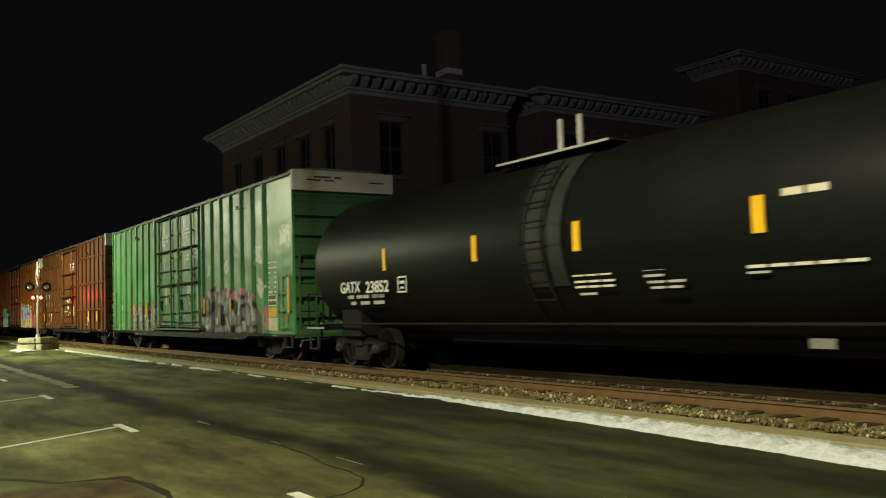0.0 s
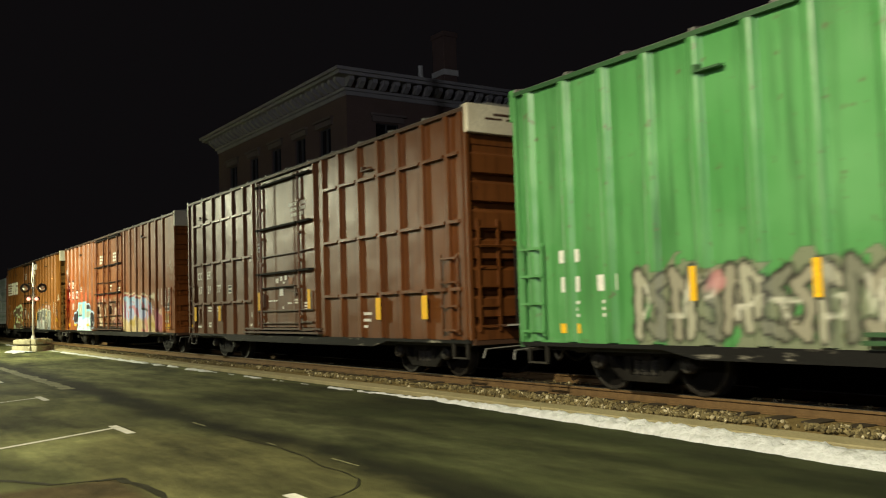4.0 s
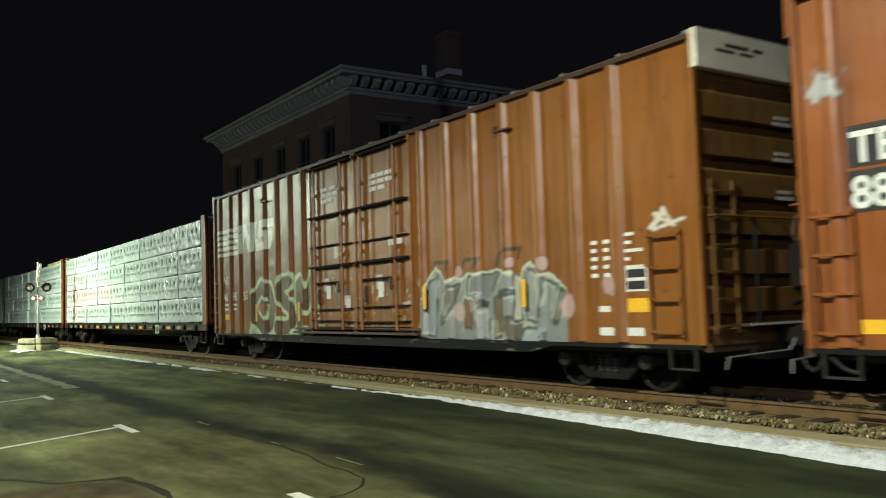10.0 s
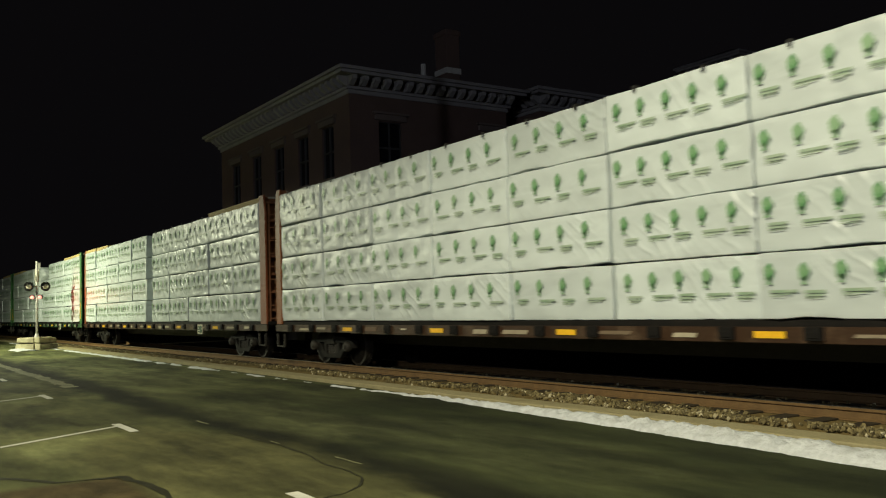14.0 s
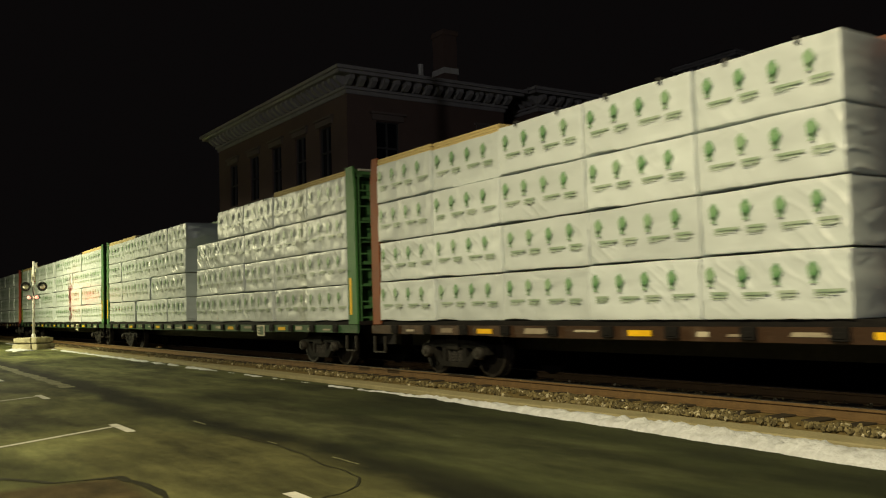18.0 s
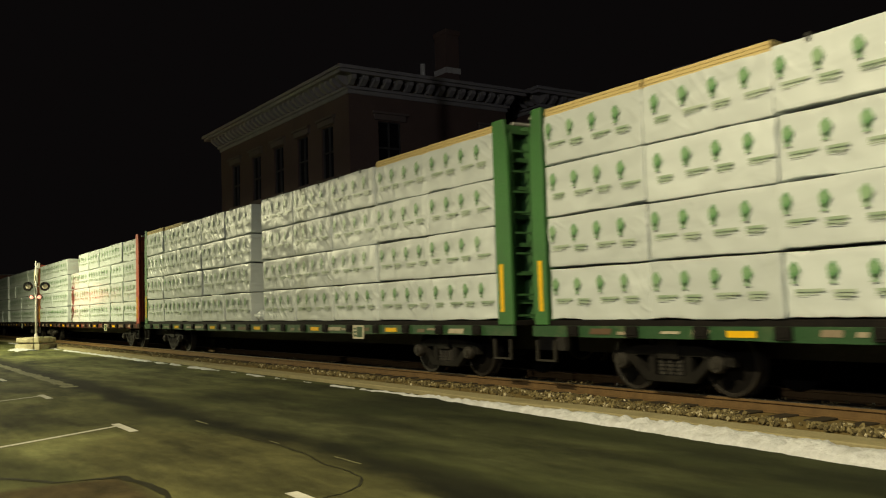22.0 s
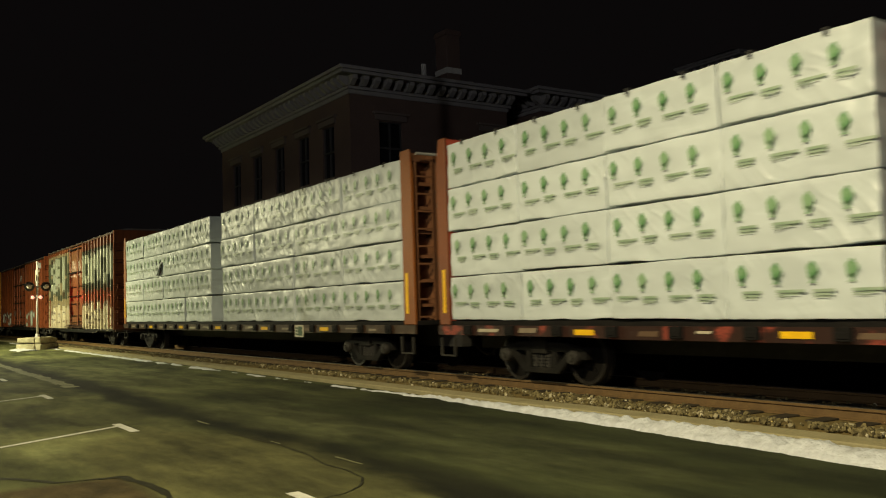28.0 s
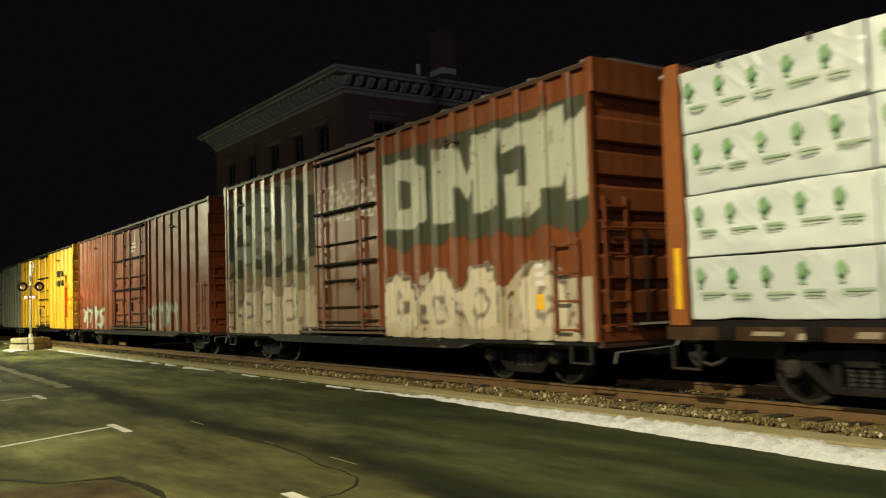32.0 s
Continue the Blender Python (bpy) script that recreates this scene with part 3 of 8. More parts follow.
def track():
    bm = bmesh.new()
    prof = ((8.84, 0.03), (9.2, 0.055), (9.6, 0.06), (10.1, 0.05), (11.4, 0.05), (12.2, 0.06), (13.2, 0.03))
    for (a, za), (b, zb) in zip(prof, prof[1:]):
        v = [bm.verts.new(p) for p in ((-390, a, za), (90, a, za), (90, b, zb), (-390, b, zb))]
        bm.faces.new(v)
    structure("track_bed", bm, EARTH, "brown track bed of small stones and dirt", "track bed")
    # near-black sheet: the shade under and behind the train put into colour
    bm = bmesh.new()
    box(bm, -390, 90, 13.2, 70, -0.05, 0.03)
    structure("shade_strip", bm, SHADE_GROUND, "near-black strip behind the track, standing for shade under the train", "ground")
    rnd = random.Random(4)
    verts, faces = [], []
    ico = ((0, 0, 1), (0.9, 0, 0.1), (0.2, 0.9, 0), (-0.8, 0.4, 0.1), (-0.6, -0.7, 0), (0.3, -0.9, 0.1), (0, 0, -0.8))
    tri = ((0, 1, 2), (0, 2, 3), (0, 3, 4), (0, 4, 5), (0, 5, 1), (6, 2, 1), (6, 3, 2), (6, 4, 3), (6, 5, 4), (6, 1, 5))
    for i in range(24000):
        # most of them where the track passes nearest
        x = -3 - 50 * rnd.random() ** 1.7
        y = 8.9 + 0.95 * rnd.random() ** 1.5 if rnd.random() < 0.85 else 10.1 + 2.6 * rnd.random()
        s = rnd.uniform(0.011, 0.036)
        if y < 9.9:
            # thrown into drifts along the middle of the strip, the rest bare earth
            drift = noise.noise((x * 0.55, y * 1.5, 2.0)) + 0.8 * noise.noise((x * 2.1, y * 4.0, 7.0)) - 2.2 * abs(y - 9.33)
            if drift < rnd.uniform(-0.75, 0.45):
                continue
            s *= 1.25
        q = Euler((rnd.random() * 6, rnd.random() * 6, rnd.random() * 6)).to_matrix()
        base = len(verts)
        for c in ico:
            p = q @ Vector((c[0] * s * rnd.uniform(0.7, 1.3), c[1] * s, c[2] * s * rnd.uniform(0.6, 1.2)))
            verts.append((x + p.x, y + p.y, 0.065 + s * 0.35 + p.z))
        faces += [(base + a, base + b, base + c) for a, b, c in tri]
    me = bpy.data.meshes.new("ballast")
    me.from_pydata(verts, [], faces)
    me.materials.append(STONES)
    tagged(part("ballast", me, STONES), "crushed grey and tan stones beside the rails", "ballast", kind="stuff")
    ties = new("railway_ties")
    tagged(ties, "dark creosoted wooden ties under the rails", "railway ties", kind="structure")
    bm = bmesh.new()
    box(bm, -0.11, 0.11, TRACK_Y - 1.2, TRACK_Y + 1.2, -0.08, 0.075)
    me = mesh_of(bm, "tie", TIE, 0.01)
    for i in range(300):
        t = part("tie", me, TIE, ties)
        t.location = (-150 + i * 0.53, rnd.uniform(-0.04, 0.04), rnd.uniform(-0.01, 0.005))
    for y in (TRACK_Y - 0.75, TRACK_Y + 0.75):
        rail = new("rail")
        tagged(rail, "rusty steel rail with a polished running surface", "rail", "rails", "structure")
        bm = bmesh.new()
        pts = [(-0.07, 0.06), (0.07, 0.06), (0.07, 0.075), (0.012, 0.09), (0.012, 0.17), (0.036, 0.18), (0.036, 0.212), (-0.036, 0.212), (-0.036, 0.18), (-0.012, 0.17), (-0.012, 0.09), (-0.07, 0.075)]
        a = [bm.verts.new((-390, y + p, z)) for p, z in pts]
        b = [bm.verts.new((90, y + p, z)) for p, z in pts]
        for i in range(len(pts)):
            j = (i + 1) % len(pts)
            bm.faces.new((a[i], b[i], b[j], a[j]))
        part("rail_body", bm, RUST, rail)
        boxed("running_surface", (-390, 90, y - 0.03, y + 0.034, 0.208, RAIL_Z), STEEL, rail, "polished steel running surface")


STONES, _nt, _b = shader("ballast_stones", 0.9)
_geo = _nt.nodes.new("ShaderNodeNewGeometry")
_ramp = _nt.nodes.new("ShaderNodeValToRGB")
for _e, _c in zip(_ramp.color_ramp.elements, ((0.06, 0.046, 0.016, 1), (0.55, 0.49, 0.32, 1))):
    _e.color = _c
_ramp.color_ramp.elements.new(0.88).color = (0.20, 0.160, 0.066, 1)
_nt.links.new(_geo.outputs["Random Per Island"], _ramp.inputs[0])
_nt.links.new(_ramp.outputs[0], _b.inputs["Base Color"])


def parking_marks():
    for x in (-26.0, -19.72, -13.47, -7.22):
        mark = empty("parking_mark", x, 3.18, 0, "worn white painted line of an angled parking bay", "parking mark", "parking bay lines")
        bm = bmesh.new()
        box(bm, 0, 1.05, -0.06, 0.06, 0.001, 0.005)
        part("end_bar", bm, LINE, mark)
        bm = bmesh.new()
        v = [bm.verts.new(p) for p in ((0.25, -0.062, 0.005), (0.36, -0.062, 0.005), (1.06 + 2.0, -4.6, 0.005), (0.95 + 2.0, -4.6, 0.005))]
        bm.faces.new(v)
        part("bay_line", bm, LINE, mark)


def worn_edge_line():
    """What is left of a long painted line between the bays and the lane."""
    rnd = random.Random(12)
    line = new("edge_line")
    tagged(line, "worn remains of a white painted edge line", "road marking", kind="structure")
    spots = [(-12.9, -12.35, 4.19, 0.02), (-8.6, -8.0, 4.30, 0.016), (-10.2, -9.9, 4.22, 0.012)]
    spots += [(-36 + 0.62 * i, -36 + 0.62 * i + rnd.uniform(0.56, 0.62), 4.08 + rnd.uniform(-0.03, 0.03), rnd.uniform(0.14, 0.22)) for i in range(24)]
    for x0, x1, y, w in spots:
        bm = bmesh.new()
        n = 7
        lo = [bm.verts.new((x0 + (x1 - x0) * i / n, y - w * (0.6 + 0.4 * rnd.random()), 0.0045)) for i in range(n + 1)]
        hi = [bm.verts.new((x0 + (x1 - x0) * i / n, y + w * (0.6 + 0.4 * rnd.random()), 0.0045)) for i in range(n + 1)]
        for i in range(n):
            bm.faces.new((lo[i], lo[i + 1], hi[i + 1], hi[i]))
        part("paint_patch", bm, OLDLINE, line)


def tar_seam(points, width):
    bm = bmesh.new()
    # smooth the bends a little and waver the width
    pts = []
    for (ax, ay), (bx, by) in zip(points, points[1:]):
        for k in range(8):
            u = k / 8
            pts.append((ax + (bx - ax) * u, ay + (by - ay) * u))
    pts.append(points[-1])
    rows = []
    for i, (x, y) in enumerate(pts):
        a, b = pts[max(0, i - 1)], pts[min(len(pts) - 1, i + 1)]
        d = Vector((b[0] - a[0], b[1] - a[1], 0)).normalized()
        n = Vector((-d.y, d.x, 0))
        q = Vector((x, y, 0.004)) + n * 0.05 * fractal(x + y, 2.0, 6.0)
        w = width * (0.6 + 0.5 * noise.noise((x * 3, y * 3, 1.0)))
        rows.append((bm.verts.new(q - n * w), bm.verts.new(q + n * w)))
    for r, s in zip(rows, rows[1:]):
        bm.faces.new((r[0], s[0], s[1], r[1]))
    tagged(part("tar_seam", bm, TAR), "dark tar seam in the worn asphalt", "tar seam", "tar seams", "structure")


def tar_seams():
    tar_seam([(-9.9, 1.2), (-9.22, 1.62), (-9.06, 2.19), (-8.4, 2.3), (-7.7, 2.27), (-6.9, 2.2)], 0.065)
    tar_seam([(-11.4, 4.10), (-9.43, 4.19), (-8.56, 4.06), (-7.95, 4.01), (-7.41, 3.97), (-7.05, 3.76), (-6.88, 3.5), (-6.84, 3.3)], 0.02)


# ---- station building behind the track ----
def window_unit(parent, origin, right, w=1.15, h=2.3):
    """A tall sash window with a stone lintel and sill; right is the wall's horizontal direction, the wall faces right x up."""
    r = Vector(right)
    out = r.cross(Vector((0, 0, 1)))
    m = Matrix(((r.x, -out.x, 0), (r.y, -out.y, 0), (0, 0, 1))).to_4x4()
    m.translation = origin
    win = new("window")
    win.parent = parent
    win.matrix_local = m
    win["label"] = "dark tall sash window with a brownstone lintel"
    boxed("pane", (-w / 2, w / 2, 0.16, 0.2, 0, h), GLASS, win)
    bm = bmesh.new()
    for x in (-w / 2, 0, w / 2):
        box(bm, x - 0.035, x + 0.035, 0.08, 0.16, 0, h)
    for z in (0.0, h / 2, h):
        box(bm, -w / 2, w / 2, 0.085, 0.155, z - 0.04, z + 0.04)
    part("sash", bm, SLATE, win)
    bm = bmesh.new()
    box(bm, -w / 2 - 0.22, w / 2 + 0.22, -0.1, 0.08, h + 0.04, h + 0.3)
    box(bm, -w / 2 - 0.32, w / 2 + 0.32, -0.18, 0.08, h + 0.3, h + 0.4)
    part("lintel", bm, LINTEL, win, "", 0.01)
    bm = bmesh.new()
    box(bm, -w / 2 - 0.18, w / 2 + 0.18, -0.12, 0.16, -0.22, -0.06)
    part("sill", bm, LINTEL, win, "", 0.01)


def wall_with_holes(bm, origin, right, length, height, holes, thick=0.4):
    """A wall of boxes round its openings; holes: (u0, u1, z0, z1)."""
    r, out = Vector(right), Vector(right).cross(Vector((0, 0, 1)))
    us = sorted({0, length, *(h[0] for h in holes), *(h[1] for h in holes)})
    n0 = len(bm.verts)
    for a, b in zip(us, us[1:]):
        spans = sorted((h[2], h[3]) for h in holes if h[0] <= a and h[1] >= b)
        z = 0
        for z0, z1 in spans + [(height, height)]:
            if z0 > z:
                box(bm, a, b, 0, thick, z, z0)
            z = z1
    bm.verts.ensure_lookup_table()
    for v in bm.verts[n0:]:
        p = Vector(origin) + r * v.co.x - out * v.co.y
        v.co = (p.x, p.y, v.co.z)


def cornice(parent, x0, x1, y0, y1, z, over=0.85, pitch=0.56):
    """A bracketed eaves cornice round a block: frieze band, shelf and single brackets."""
    def ring(a, za, zb, name):
        bm = bmesh.new()
        box(bm, x0 - a, x1 + a, y0 - a, y0 + 0.3, za, zb)
        box(bm, x0 - a, x1 + a, y1 - 0.3, y1 + a, za, zb)
        box(bm, x1 - 0.3, x1 + a, y0 + 0.3, y1 - 0.3, za, zb)
        box(bm, x0 - a, x0 + 0.3, y0 + 0.3, y1 - 0.3, za, zb)
        part(name, bm, STONE, parent)
    ring(0.06, z - 0.98, z - 0.80, "frieze")
    ring(0.16, z - 0.80, z - 0.68, "moulding")
    ring(over - 0.12, z - 0.28, z - 0.14, "soffit")
    ring(over, z - 0.14, z, "eave")
    bm = bmesh.new()
    prism(bm, [(0, -0.66), (0.26, -0.66), (over - 0.3, -0.44), (over - 0.3, -0.28), (0, -0.28)], -0.12, 0.12)
    me = mesh_of(bm, "bracket", STONE)
    n = int((x1 - x0) / pitch)
    for i in range(n + 1):
        b = part("bracket", me, STONE, parent)
        b.matrix_local = pose(x0 + (x1 - x0) * i / n, y0, z, 0, 0, -90)
    n = int((y1 - y0) / pitch)
    for i in range(n + 1):
        b = part("bracket", me, STONE, parent)
        b.matrix_local = pose(x1, y0 + (y1 - y0) * i / n, z, 0, 0, 0)


def block(name, x0, x1, y0, y1, z, wins_s, wins_e, label, roof=0.9):
    b = new(name)
    tagged(b, label, "building", "buildings behind the track")
    w, hs, storeys = 1.15, 2.3, [(z - 4.35), (z - 8.6)]
    holes_s = [(u - w / 2, u + w / 2, s, s + hs) for u in wins_s for s in storeys]
    holes_e = [(u - w / 2, u + w / 2, s, s + hs) for u in wins_e for s in storeys]
    bm = bmesh.new()
    wall_with_holes(bm, (x0, y0, 0), (1, 0, 0), x1 - x0, z - 0.3, holes_s)
    part("wall", bm, BRICK, b)
    bm = bmesh.new()
    wall_with_holes(bm, (x1, y0 + 0.4, 0), (0, 1, 0), y1 - y0 - 0.4, z - 0.3, [(a - 0.4, c - 0.4, e, f) for a, c, e, f in holes_e])
    part("wall", bm, BRICK, b)
    bm = bmesh.new()
    box(bm, x0, x1 - 0.4, y1 - 0.4, y1, 0, z - 0.3)
    box(bm, x0, x0 + 0.4, y0 + 0.4, y1 - 0.4, 0, z - 0.3)
    part("wall", bm, BRICK, b)
    for u in wins_s:
        for s in storeys:
            window_unit(b, (x0 + u, y0, s), (1, 0, 0))
    for u in wins_e:
        for s in storeys:
            window_unit(b, (x1, y0 + u, s), (0, 1, 0))
    cornice(b, x0, x1, y0, y1, z)
    bm = bmesh.new()
    o = 0.78
    base = [bm.verts.new(p) for p in ((x0 - o, y0 - o, z + 0.004), (x1 + o, y0 - o, z + 0.004), (x1 + o, y1 + o, z + 0.004), (x0 - o, y1 + o, z + 0.004))]
    t = min(x1 - x0, y1 - y0) * 0.42
    top = [bm.verts.new(p) for p in ((x0 + t, y0 + t, z + roof), (x1 - t, y0 + t, z + roof), (x1 - t, y1 - t, z + roof), (x0 + t, y1 - t, z + roof))]
    bm.faces.new(top), bm.faces.new(base[::-1])
    for i in range(4):
        j = (i + 1) % 4
        bm.faces.new((base[i], base[j], top[j], top[i]))
    part("roof", bm, SLATE, b)
    return b


def buildings():
    main = block("station_building", -48.4, -32.7, 17.4, 25.9, 11.72, (2.3, 5.3, 8.2, 11.0, 13.6), (2.0, 7.6), "two-storey brick station with a bracketed pale stone cornice")
    bm = bmesh.new()
    box(bm, -36.0, -35.0, 24.1, 24.9, 11.7, 15.25)
    box(bm, -36.06, -34.94, 24.04, 24.96, 14.95, 15.2)
    part("chimney", bm, BRICK, main, "square brick chimney", 0.02)
    boxed("flashing", (-36.04, -34.96, 24.06, 24.94, 13.02, 13.3), WHITE, main, "pale chimney flashing")
    bm = bmesh.new()
    tube(bm, (-35.9, 23.3, 11.7), (-35.9, 23.3, 13.55), 0.13, 10)
    part("vent_pipe", bm, WHITE, main, "pale roof vent pipe")
    bm = bmesh.new()
    box(bm, -44.6, -43.8, 19.6, 20.4, 11.7, 13.6)
    part("chimney", bm, BRICK, main, "small brick chimney", 0.02)
    block("annex_building", -46.0, -32.3, 27.75, 38.6, 11.9, (), (1.9, 4.2, 6.5, 8.8), "brick annex with a bracketed pale cornice behind the station")
    block("street_building", -37.5, -34.0, 45.3, 57.0, 16.6, (), (2.5, 5.5, 8.5), "tall brick building with a pale cornice across the street")


# ---- crossing signal ----
def dome(bm, c, r, depth):
    """A lens that bulges towards -y."""
    n, rings = 20, []
    for k in range(5):
        g = 0.5 * math.pi * k / 5
        rings.append([bm.verts.new((c[0] + r * math.cos(g) * math.cos(math.tau * i / n), c[1] - depth * math.sin(g), c[2] + r * math.cos(g) * math.sin(math.tau * i / n))) for i in range(n)])
    tip = bm.verts.new((c[0], c[1] - depth, c[2]))
    for p, q in zip(rings, rings[1:]):
        for i in range(n):
            bm.faces.new((p[i - 1], p[i], q[i], q[i - 1]))
    for i in range(n):
        bm.faces.new((rings[-1][i - 1], rings[-1][i], tip))


def crossing_signal():
    x, y, z0 = -48.0, 7.55, 0.62
    base = empty("signal_foundation", x, y, 0, "weathered pale stone slab foundation dusted with snow", "foundation")
    base.matrix_basis = pose(x, y, 0, 0, 0, 44)
    rnd = random.Random(8)
    z = -0.04
    for w, h, n in ((0.70, 0.34, 1), (0.60, 0.05, 1), (0.66, 0.26, 1)):
        for side in range(4):
            for k in range(n):
                bm = bmesh.new()
                l0, l1 = -w + 2 * (w - 0.15) * k / n, -w + 2 * (w - 0.15) * (k + 1) / n - 0.012
                j = rnd.uniform(-0.03, 0.03)
                box(bm, l0, l1, -w + j, -w + 0.3, z, z + h - 0.012 + rnd.uniform(-0.01, 0.006))
                for v in bm.verts:
                    v.co += 0.05 * noise.noise_vector(v.co * 3.0 + Vector((side, w * 9, 0)))
                q = part("stone_slab", bm, SLAB, base, "", 0.03)
                q.matrix_local = pose(0, 0, 0, 0, 0, 90 * side)
        z += h
    boxed("fill", (-0.5, 0.5, -0.5, 0.5, -0.05, 0.6), SLAB, base, "", 0.03)
    s = empty("crossing_signal", x, y, z0, "pale railway crossing mast with round lamps on black discs", "crossing signal")
    bm = bmesh.new()
    tube(bm, (0, 0, -0.05), (0, 0, 3.6), 0.055, 12)
    part("mast", bm, SIGNALGREY, s, "", 0, True)
    bm = bmesh.new()
    tube(bm, (0, 0, -0.02), (0, 0, 0.16), 0.12, 12, 0.08)
    part("mast_base", bm, SIGNALGREY, s)
    bm = bmesh.new()
    tube(bm, (0, 0, 3.5), (0, 0, 3.8), 0.05, 12)
    box(bm, 0.0, 0.1, 0.05, 0.16, 3.44, 3.72)
    part("bell", bm, SIGNALGREY, s, "pale cylindrical bell housing")
    # two crossed boards, which face the road and show their edge along the track
    for a in (45, -45):
        bm = bmesh.new()
        box(bm, -0.42, 0.42, -0.016, 0.016, -0.09, 0.09)
        b = part("crossbuck_board", bm, CREAM, s, "weathered white crossbuck board")
        b.matrix_local = pose(0, -0.075 if a > 0 else 0.075, 3.02, 0, a, -9)
    # an upper pair of lamps faces along the track, a lit lower pair faces the road
    for z, half, turn, lit in ((2.53, 0.40, 98, False), (1.99, 0.19, 62, True)):
        size = 0.72 if lit else 1.0
        bm = bmesh.new()
        beam(bm, (-half, 0, 0), (half, 0, 0), 0.06)
        arm = part("lamp_arm", bm, SIGNALGREY, s)
        arm.matrix_local = pose(0, 0, z, 0, 0, turn)
        for k in (-1, 1):
            if not lit:
                bm = bmesh.new()
                tube(bm, (k * half, -0.08, 0), (k * half, -0.05, 0), 0.24, 24)
                part("backing_disc", bm, DISCBLACK, arm, "black round lamp backing")
            bm = bmesh.new()
            tube(bm, (k * half, -0.04, 0), (k * half, 0.16, 0), 0.13 * size, 18)
            part("lamp_housing", bm, DISCBLACK, arm)
            bm = bmesh.new()
            h = 0.15 * size
            for q in range(12):
                g0, g1 = math.radians(10 + 160 * q / 12), math.radians(10 + 160 * (q + 1) / 12)
                bm.faces.new([bm.verts.new((k * half + h * math.cos(g), d, h * math.sin(g))) for g, d in ((g0, -0.08), (g1, -0.08), (g1, -0.2), (g0, -0.2))])
            part("visor", bm, DISCBLACK, arm, "black curved lamp hood")
            bm = bmesh.new()
            dome(bm, (k * half, -0.09, 0), 0.135 * size, 0.08)
            part("lens", bm, REDLENS if lit else LENSGREY, arm, "glowing pale red lens" if lit else "unlit pale round lens", 0, True)
    red = bpy.data.lights.new("signal_glow", "SPOT")
    red.color, red.energy, red.shadow_soft_size = (1.0, 0.06, 0.05), 50, 0.1
    red.spot_size, red.spot_blend = 2.6, 0.5
    lamp = new("signal_glow", red)
    lamp.matrix_world = pose(x + 0.3, y + 0.6, z0 + 2.0, 90, 0, -20)


# ---- lamps out of view ----
def unseen_lamp(x, y, z, colour, watts, cone, soft, radius):
    s = empty("unseen_lamp", x, y, 0, "tall grey unseen lamp, placed for its light", "street lamp", "street lamps")
    bm = bmesh.new()
    tube(bm, (0, -1.6, 0), (0, -1.6, z), 0.1, 12, 0.06)
    part("pole", bm, SIGNALGREY, s, "", 0, True)
    bm = bmesh.new()
    tube(bm, (0, -1.6, z - 0.05), (0, -0.2, z + 0.22), 0.035, 8)
    part("arm", bm, SIGNALGREY, s)
    bm = bmesh.new()
    box(bm, -0.16, 0.16, -0.35, 0.35, z + 0.1, z + 0.26)
    part("lamp_head", bm, SIGNALGREY, s, "", 0.04)
    boxed("lens", (-0.13, 0.13, -0.3, 0.3, z + 0.06, z + 0.1), LAMPGLASS, s, "glowing lamp glass")
    # cut-off lamp heads throw their light down and outwards; the added fill shines all round
    li = bpy.data.lights.new("unseen_light", "SPOT" if cone else "POINT")
    li.color, li.energy, li.shadow_soft_size = colour, watts, radius
    if cone:
        li.spot_size, li.spot_blend = cone, soft
    new("unseen_light", li).location = (x, y, z - 0.12)


# ---- rolling stock ----
MOVERS = []   # things that ride with the train, with their place at the start
WHEELS = []   # wheelsets with their place in the bogie


